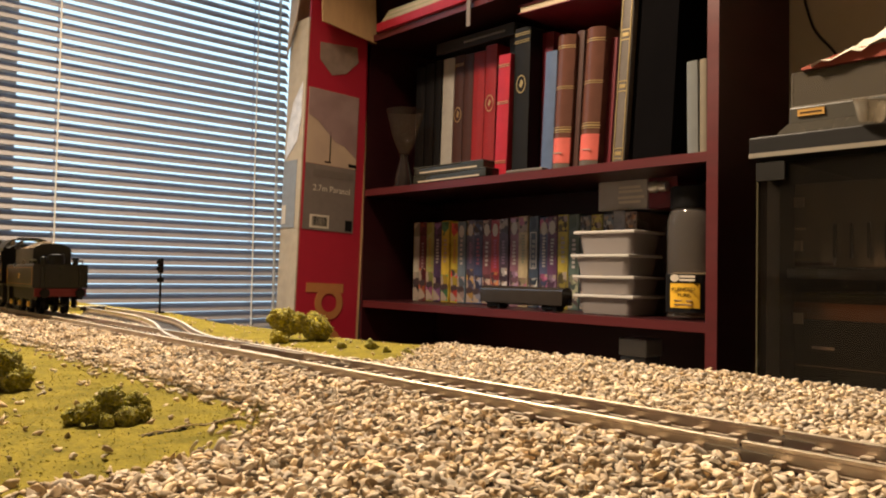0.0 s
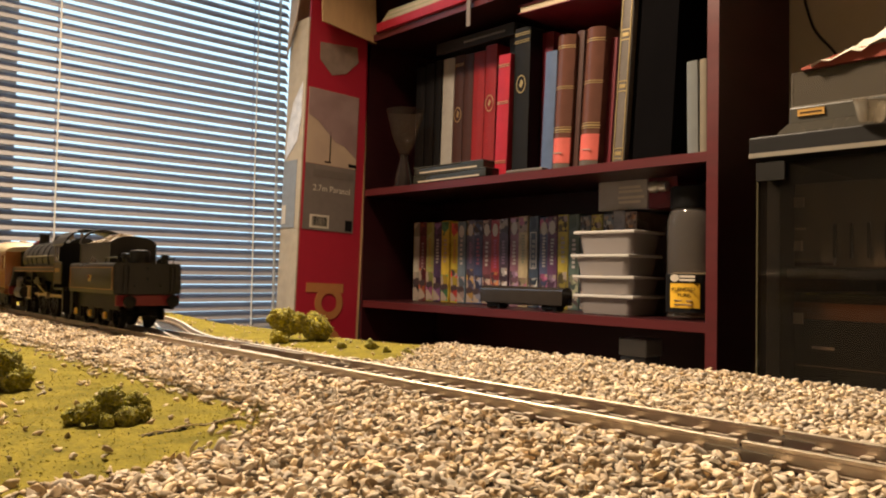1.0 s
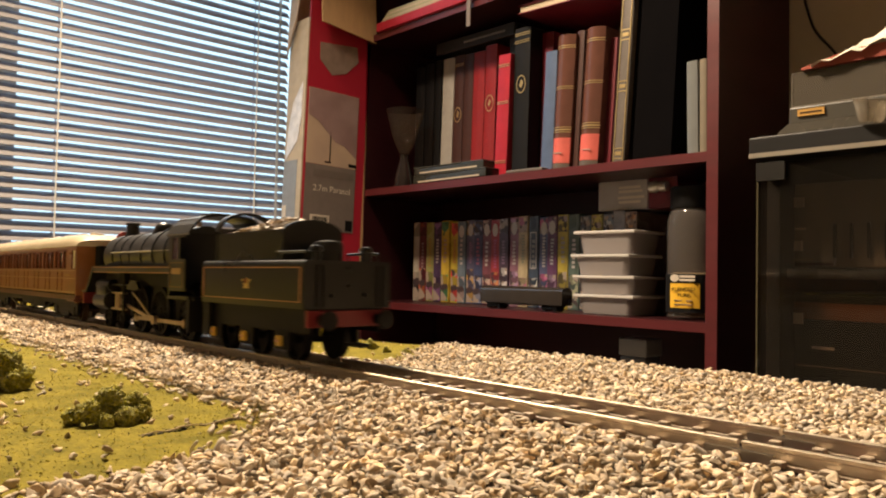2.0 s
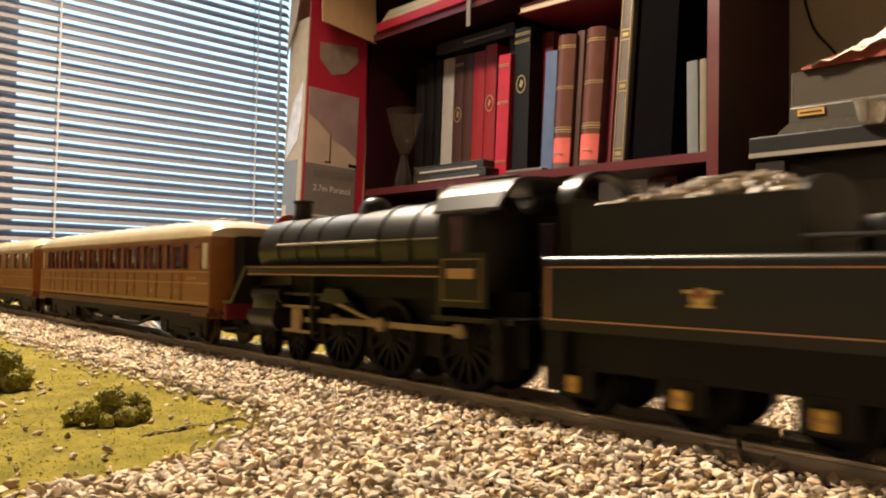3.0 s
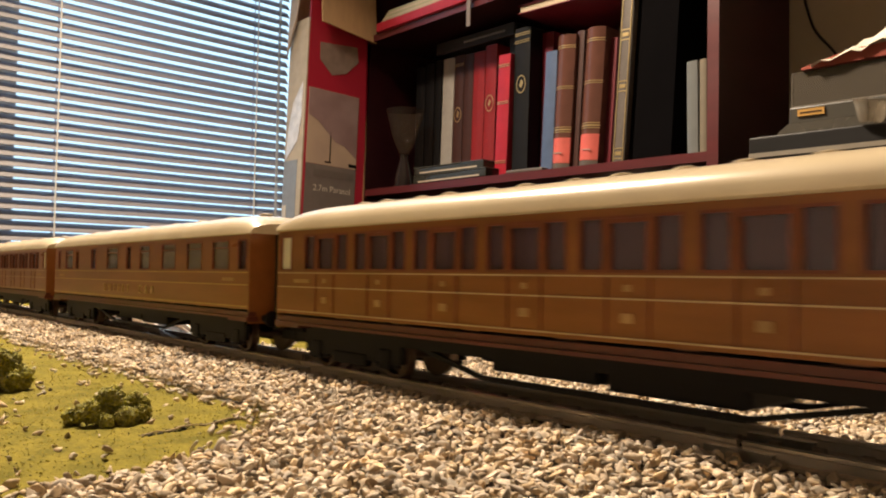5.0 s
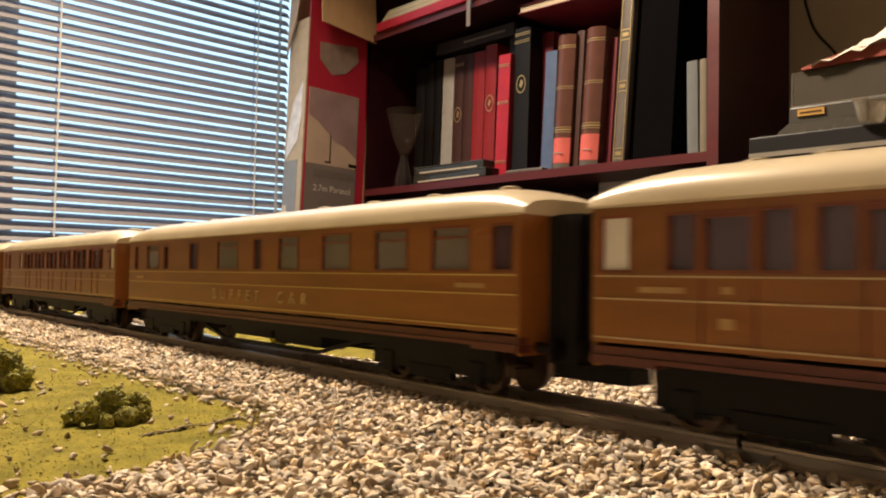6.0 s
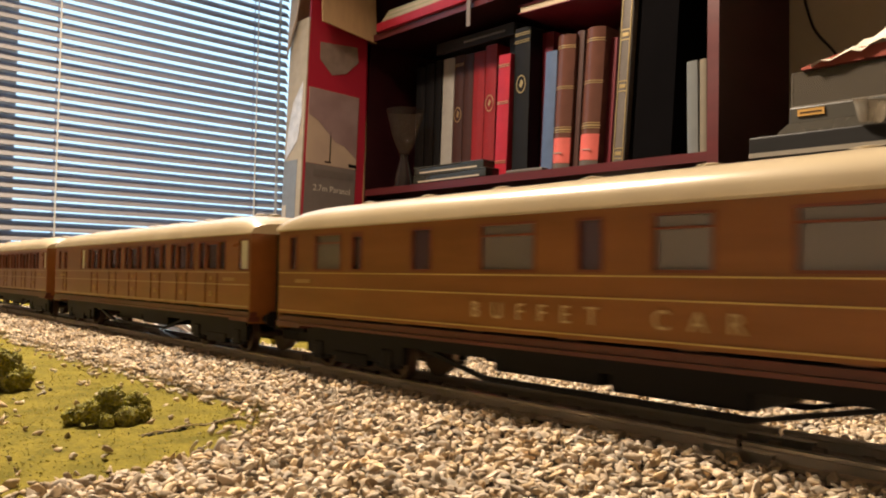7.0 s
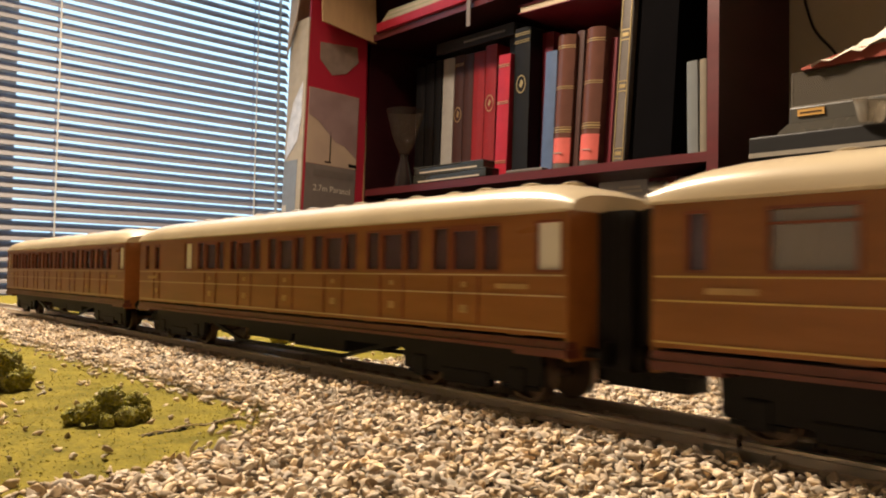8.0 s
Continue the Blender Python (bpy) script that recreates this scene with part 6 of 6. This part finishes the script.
    for lay in (0, 0.0008):
        g = [[bm.verts.new((0.22 * i / n, 0.07 * j / m - 0.004, lay - 0.004 + 0.060 * j / m * min(1, 0.15 + i / n * 1.6) + 0.026 * min(1, i / n * 1.6) + 0.004 * noise.noise(Vector((i * 0.55, j * 0.6, 2))) + 0.003 * math.sin(i * 2.1))) for j in range(m + 1)] for i in range(n + 1)]
        for i in range(n):
            for j in range(m):
                bm.faces.new((g[i][j], g[i + 1][j], g[i + 1][j + 1], g[i][j + 1]))
    part("sheet", bm, mat("white_paper", (0.72, 0.66, 0.56), 0.8, grain=0.15, scale=60, bump=0.2), p)
    c = thing("plastic_cup", "clear crumpled plastic cup lying on the cabinet", "cup", at=pose(-0.335, 1.0, 0.245, 0, 0, 0))
    bm = bmesh.new()
    add_lathe(bm, [(0.012, -0.014), (0.0135, -0.013), (0.023, 0.012), (0.026, 0.013), (0.026, 0.0138), (0.022, 0.0132), (0.0125, -0.012)], pose(0, 0, -0.003, 6, 10, 0), 22)
    for v in bm.verts:
        v.co += Vector((rnd.uniform(-1, 1), rnd.uniform(-1, 1), 0)) * 0.0007
    part("cup_wall", bm, clear("clear_cup", (0.92, 0.88, 0.82), 0.08, 0.55, 0.9, (0.45, 0.42, 0.36)), c, "", True)
    # cable on the wall
    cu = bpy.data.curves.new("wall_cable", "CURVE")
    cu.dimensions, cu.bevel_depth = "3D", 0.0022
    sp = cu.splines.new("BEZIER")
    pts = [(-0.600, BY - 0.006, 0.72), (-0.574, BY - 0.006, 0.50), (-0.525, BY - 0.008, 0.42), (-0.51, BY - 0.02, 0.25)]
    sp.bezier_points.add(len(pts) - 1)
    for q, co in zip(sp.bezier_points, pts):
        q.co, q.handle_left_type, q.handle_right_type = co, "AUTO", "AUTO"
    tmp = bpy.data.objects.new("wall_cable", cu)
    me = bpy.data.meshes.new_from_object(tmp)
    bpy.data.objects.remove(tmp)
    me.materials.clear()
    me.materials.append(M_dark)
    tagged(new("wall_cable", me), "thin black cable hanging down the wall", "cable")


cabinet()


# ================= scenery on the board =================
def stone_shape(rnd, sub):
    bm = bmesh.new()
    bmesh.ops.create_icosphere(bm, subdivisions=sub, radius=1)
    ax = [Vector((rnd.gauss(0, 1), rnd.gauss(0, 1), rnd.gauss(0, 1))).normalized() for _ in range(8)]
    cut = [rnd.uniform(0.22, 0.62) for _ in ax]
    for v in bm.verts:
        for a, c in zip(ax, cut):
            k = v.co.dot(a)
            if k > c:
                v.co -= a * (k - c)
        v.co *= rnd.uniform(0.97, 1.03)
    s = (rnd.uniform(1.0, 1.5), rnd.uniform(0.7, 1.0), rnd.uniform(0.42, 0.64))
    for v in bm.verts:
        v.co = Vector((v.co.x * s[0], v.co.y * s[1], v.co.z * s[2]))
    P = np.array([v.co[:] for v in bm.verts])
    F = np.array([[v.index for v in f.verts] for f in bm.faces])
    bm.free()
    return P, F


def spin(rnd, n, tilt=0.42):
    """n random turns, mostly about the upright."""
    out = []
    for _ in range(n):
        out.append(np.array(Euler((rnd.gauss(0, tilt), rnd.gauss(0, tilt), rnd.uniform(0, 6.28))).to_matrix()))
    return out


def scatter(name, places, shapes, material, parent, kind="stuff", label=""):
    """Many small pieces in one mesh. places: x, y, z, size."""
    rnd = random.Random(5)
    turns = spin(rnd, 160)
    V, F, base = [], [], 0
    for i, (x, y, z, s) in enumerate(places):
        P, f = shapes[rnd.randrange(len(shapes))]
        p = P @ turns[rnd.randrange(160)].T * s + (x, y, z)
        V.append(p)
        F.append(f + base)
        base += len(P)
    V, F = np.concatenate(V), np.concatenate(F)
    me = bpy.data.meshes.new(name)
    me.vertices.add(len(V))
    me.vertices.foreach_set("co", V.astype(np.float32).ravel())
    me.loops.add(F.size)
    me.loops.foreach_set("vertex_index", F.astype(np.int32).ravel())
    me.polygons.add(len(F))
    me.polygons.foreach_set("loop_start", np.arange(0, F.size, 3, dtype=np.int32))
    me.update(calc_edges=True)
    me.validate()
    me.materials.append(material)
    ob = new(name, me)
    if parent is not None:
        ob.parent = parent
    tagged(ob, label, kind=kind)
    return ob


def bed_height(x, y):
    d = abs(y - YC)
    if d < 0.0157:
        return 0.0004
    h = 0.0020 * math.exp(-((d - 0.0200) / 0.013) ** 2)
    return h + 0.0006 + 0.0010 * noise.noise(Vector((x * 45, y * 45, 9)))


def ballast():
    rnd = random.Random(77)
    coarse = [stone_shape(rnd, 1) for _ in range(24)]
    fine = [stone_shape(rnd, 2) for _ in range(24)]
    b = thing("ballast", "loose grey and cream stone ballast along the track", "ballast", at=BOARD)
    tagged(b, kind="stuff")
    near, far, single = [], [], []
    for i in range(175000):
        x = rnd.uniform(-0.82, 0.02)
        y = rnd.uniform(0.012, 0.278)
        if y > far_edge(x) - 0.001:
            continue
        br = branch_y(x)
        d = abs(y - YC)
        dens = 1.0
        if d < 0.0157:
            dens = 0.05
        if x < -0.32 and abs(y - br) < 0.0145:
            dens = 0.02
        if is_near_turf(x, y):
            edge = is_near_turf(x + 0.005, y + 0.006)
            dens = 0.012 if edge else 0.22
        elif is_far_turf(x, y):
            edge = is_far_turf(x + 0.012, y) and is_far_turf(x, y - 0.004)
            dens = 0.008 if edge else 0.25
        elif x < -0.62 and y > 0.19:
            dens = 0.05
        if rnd.random() > dens:
            continue
        dist = math.hypot(x, y)
        s = rnd.uniform(0.0010, 0.0019) * (0.68 if rnd.random() < 0.45 else 1.0) * (1.25 if rnd.random() < 0.06 else 1.0)
        if dist > 0.45 and rnd.random() < 0.35:
            continue
        z = bed_height(x, y) + s * 0.30 + (rnd.uniform(0, 0.0016) if dens == 1.0 else -0.0003)
        if d < 0.0157 or abs(y - br) < 0.0145:
            s *= 0.6
            z = 0.0010
        if dens == 1.0 and -0.165 < x < -0.125 and 0.060 < y < 0.10 and len(single) < 300:
            single.append((x, y, z, s))
        elif dist < 0.19:
            near.append((x, y, z, s))
        else:
            far.append((x, y, z, s))
    scatter("ballast_near_bed", near, fine, M_stone, b, label="cream and grey stone chips")
    scatter("ballast_far_bed", far, coarse, M_stone, b, label="cream and grey stone chips")
    meshes = []
    for P, F in fine[:10]:
        me = bpy.data.meshes.new("stone")
        me.from_pydata([tuple(p) for p in P], [], [tuple(int(k) for k in f) for f in F])
        me.materials.append(M_stone_one)
        meshes.append(me)
    for x, y, z, s in single:
        o = new("stone", rnd.choice(meshes))
        o.parent = b
        o.matrix_basis = pose(x, y, z, rnd.gauss(0, 35), rnd.gauss(0, 35), rnd.uniform(0, 360)) @ Matrix.Scale(s, 4)


ballast()


def turf():
    rnd = random.Random(31)
    crumb = []
    for _ in range(6):
        crumb.append(stone_shape(rnd, 1))
    b = thing("turf", "mustard green ground foam turf on the board", "turf", at=BOARD)
    tagged(b, kind="stuff")
    pl = []
    for i in range(30000):
        if i % 3:
            x, y = rnd.uniform(-0.5, -0.12), rnd.uniform(0.0, 0.115)
            ok = is_near_turf(x, y)
        else:
            x, y = rnd.uniform(-0.72, -0.23), rnd.uniform(0.17, 0.272)
            ok = is_far_turf(x, y) and y < far_edge(x) - 0.0006 and abs(y - branch_y(x)) > 0.015
        if not ok or math.hypot(x, y) > 0.3 and rnd.random() < 0.35:
            continue
        s = rnd.uniform(0.00014, 0.00036) * (1.8 if rnd.random() < 0.03 else 1)
        pl.append((x, y, 0.0004 + s * 0.3 + 0.0005 * noise.noise(Vector((x * 60, y * 60, 2))), s))
    scatter("turf_crumbs", pl, crumb[:3], M_turf_grain, b, label="fine green foam crumbs")
    dark = []
    for i in range(110):
        t = rnd.random()
        dark.append((-0.1747 - 0.0077 * t + rnd.gauss(0, 0.0005), 0.0621 + 0.0286 * t + rnd.gauss(0, 0.0007), 0.0004, rnd.uniform(0.0004, 0.0008)))
    scatter("dark_crumbs", dark, crumb[3:], mat("dark_brown_crumbs", (0.05, 0.042, 0.012), 0.95, grain=0.5, scale=300, island=0.4), b, label="dark line of crumbs in the turf")


turf()


def bush(x, y, lumps, seed, label, grain=0.0009, material=M_bush):
    """Foam foliage: rounded lumps (x, y, z, radius), each a crust of small foam nodules with a solid heart."""
    rnd = random.Random(seed)
    shapes = []
    for _ in range(8):
        bm = bmesh.new()
        bmesh.ops.create_icosphere(bm, subdivisions=1, radius=1)
        P = np.array([v.co * rnd.uniform(0.72, 1.25) for v in bm.verts])
        F = np.array([[v.index for v in f.verts] for f in bm.faces])
        bm.free()
        shapes.append((P, F))
    b = thing("bush", label, "bush", "model bushes", at=BOARD @ pose(x, y, 0))
    pl = []
    for cx, cy, cz, r in lumps:
        # every lump carries a few knobs, and every knob its nodules
        knobs = [(Vector((0, 0, 0)), r * 0.72)]
        for _ in range(16):
            d = Vector((rnd.gauss(0, 1), rnd.gauss(0, 1), rnd.gauss(0.25, 0.8))).normalized()
            knobs.append((d * r * rnd.uniform(0.60, 0.95), r * rnd.uniform(0.16, 0.36)))
        for o, q in knobs:
            pl.append((cx + o.x, cy + o.y, cz + o.z, q * 0.92))
            for _ in range(int(26 * (q / grain) ** 1.6) + 6):
                d = Vector((rnd.gauss(0, 1), rnd.gauss(0, 1), rnd.gauss(0, 1))).normalized() * q * rnd.uniform(0.84, 1.28)
                z = cz + o.z + d.z
                if z > 0.0002:
                    pl.append((cx + o.x + d.x, cy + o.y + d.y, z, grain * rnd.uniform(0.3, 0.8)))
    scatter("foliage", pl, shapes, material, b)
    return b


bush(-0.3830, 0.2240, [(-0.004, -0.0085, 0.0095, 0.0085), (0.001, -0.0030, 0.0100, 0.0070), (0.005, 0.0075, 0.0078, 0.0080), (0.003, 0.0115, 0.0050, 0.0055), (-0.001, -0.0125, 0.0040, 0.0045)], 2, "bushy olive foam shrub beside the turnout", 0.0010)
bush(-0.3700, 0.2020, [(0, 0, 0.0030, 0.0034), (0.001, 0.004, 0.0016, 0.0018)], 12, "small olive foam tuft beside the track")
bush(-0.1955, 0.0610, [(-0.003, 0.002, 0.0050, 0.0042), (0.000, -0.0040, 0.0032, 0.0030), (-0.001, 0.0070, 0.0040, 0.0034), (0.004, 0.0030, 0.0022, 0.0026), (0.003, 0.0075, 0.0020, 0.0024), (-0.004, -0.0070, 0.0018, 0.0022), (0.005, -0.0015, 0.0014, 0.0017)], 3, "low dark green foam bush on the turf", 0.00055, M_bush_dark)
bush(-0.2700, 0.0500, [(0, 0.002, 0.0070, 0.0062), (0.002, 0.0075, 0.0036, 0.0040), (0.001, -0.0060, 0.0060, 0.0060), (0.006, 0.004, 0.0030, 0.0034)], 4, "olive foam bush on the turf", 0.0008, M_bush_dark)
for k, (tx, ty, ts) in enumerate([(-0.327, 0.214, 0.0045), (-0.318, 0.226, 0.0055), (-0.298, 0.221, 0.0035), (-0.288, 0.225, 0.0034)]):
    bush(tx, ty, [(0, 0, ts * 0.4, ts * 0.45), (0, ts * 0.5, ts * 0.25, ts * 0.3)], 20 + k, "tiny dark foam tuft on the turf", 0.0006, M_bush_dark)


def dry_twig():
    """Thin dark stalk lying across the turf."""
    rnd = random.Random(31)
    t = thing("twig", "thin brown dry stalk lying on the turf", "twig", at=BOARD @ pose(-0.1747, 0.0621, 0.0008))
    path = [Vector((-0.0068 * k / 9 + rnd.uniform(-0.0004, 0.0004), 0.030 * k / 9, rnd.uniform(-0.0004, 0.0004))) for k in range(10)]
    cu = bpy.data.curves.new("stalk", "CURVE")
    cu.dimensions = "3D"
    cu.bevel_depth, cu.bevel_resolution = 0.00022, 1
    sp = cu.splines.new("POLY")
    sp.points.add(len(path) - 1)
    for q, p in zip(sp.points, path):
        q.co = (*p, 1)
        q.radius = rnd.uniform(0.6, 1.2)
    cu.materials.append(M_ply)
    ob = new("stalk", cu)
    ob.parent = t


dry_twig()


def signal():
    s = thing("signal", "black two-lamp model railway signal on a post", "signal", at=BOARD @ pose(-0.7050, 0.2640, 0, 0, 0, -35) @ Matrix.Scale(1.12, 4))
    bm = bmesh.new()
    add_cyl(bm, 0.0009, 0.0008, 0.040, pose(0, 0, 0), 10)
    part("post", bm, M_dark, s)
    bm = bmesh.new()
    add_box(bm, -0.004, 0.004, -0.003, 0.003, 0, 0.0016, 0.0004)
    part("base", bm, M_dark, s)
    bm = bmesh.new()
    add_box(bm, -0.0030, 0.0030, -0.0016, 0.0016, 0.0330, 0.0450, 0.0006)
    head = part("lamp_head", bm, M_dark, s)
    for z in (0.0365, 0.0418):
        bm = bmesh.new()
        add_cyl(bm, 0.0019, 0.0019, 0.0040, Matrix.Translation((0.0028, 0, z)) @ pose(0, 0, 0, 0, 90, 0), 12)
        part("hood", bm, M_dark, head)
    bm = bmesh.new()
    add_box(bm, -0.0026, 0.0026, -0.0022, 0.0022, 0.0255, 0.0292, 0.0005)
    part("relay_box", bm, M_dark, s)


signal()


def far_end():
    c = thing("platform_card", "white card strip at the far end of the board", "card", at=BOARD @ pose(-0.790, 0.215, 0.0006, 0, 0, 4))
    block("card", (-0.004, 0.004, -0.055, 0.028, 0, 0.0035), M_white, c)
    s = thing("buffer_stop", "small dark buffer stop at the end of a siding", "buffer stop", at=BOARD @ pose(-0.700, 0.2035, 0.0006))
    bm = bmesh.new()
    for y in (-0.006, 0.006):
        add_box(bm, -0.001, 0.001, y - 0.0008, y + 0.0008, 0, 0.007)
    part("posts", bm, M_dark, s)
    block("beam", (0.0011, 0.003, -0.010, 0.010, 0.0035, 0.0066), M_sleeper, s)


far_end()


# ================= movement =================
def place_along(t):
    """How far along the track the first coach's front end stands."""
    return float(np.interp(t, T_FINE, S_FINE))


KNOTS = [(0.0, -0.8491), (0.5, -0.7707), (1.0, -0.6802), (1.5, -0.5835), (2.3, -0.4250), (3.0, -0.2970), (3.5, -0.2086), (4.25, -0.0795), (5.2, 0.0555), (6.0, 0.1625), (6.5, 0.2350), (7.0, 0.3165), (7.5, 0.3990), (8.0, 0.4685)]
T_FINE = np.linspace(0, 8, 321)
S_FINE = np.interp(T_FINE, [k[0] for k in KNOTS], [k[1] for k in KNOTS])
for _ in range(3):
    pad = np.concatenate((2 * S_FINE[0] - S_FINE[14:0:-1], S_FINE, 2 * S_FINE[-1] - S_FINE[-2:-16:-1]))
    S_FINE = np.convolve(pad, np.ones(29) / 29, "same")[14:-14]


def coach_place(s):
    """Pose of a coach whose front end is s along the line, carried by its two bogies."""
    ax, ay, _ = on_track(s - PIVOT)
    bx, by, _ = on_track(s - L_COACH + PIVOT)
    d = math.hypot(ax - bx, ay - by)
    return pose(ax + PIVOT * (ax - bx) / d, ay + PIVOT * (ay - by) / d, 0, 0, 0, math.degrees(math.atan2(ay - by, ax - bx)))


def motions():
    times = [i * 0.25 for i in range(33)]
    for ob in (LOCO, TENDER):
        walk(ob, [(t, BOARD @ pose(place_along(t), YC, 0)) for t in times])
    for i, c in enumerate(COACHES):
        walk(c, [(t, BOARD @ coach_place(place_along(t) - i * (L_COACH + GAP))) for t in times])
    roll = [i / 30 for i in range(241)]
    for w, x, r in WHEELS:
        step = 1 if r < 0.009 else 2
        walk(w, [(t, pose(x, 0, RAIL + r, 0, math.degrees(place_along(t) / r) % 360, 0)) for t in roll[::step]])
    R, crank = 0.0118, 0.0042
    for rod, s, kind in RODS:
        rows = []
        for t in roll[::2]:
            a = place_along(t) / R + (0 if s < 0 else math.pi / 2)
            dx, dz = crank * math.sin(a), crank * math.cos(a)
            if kind == "side":
                rows.append((t, pose(dx, 0, RAIL + R + dz)))
            else:
                tilt = math.degrees(math.asin((RAIL + R + dz - 0.0216) / 0.048))
                rows.append((t, pose(0.1115 + dx, 0, RAIL + R + dz, 0, -tilt, 0)))
        walk(rod, rows)


motions()
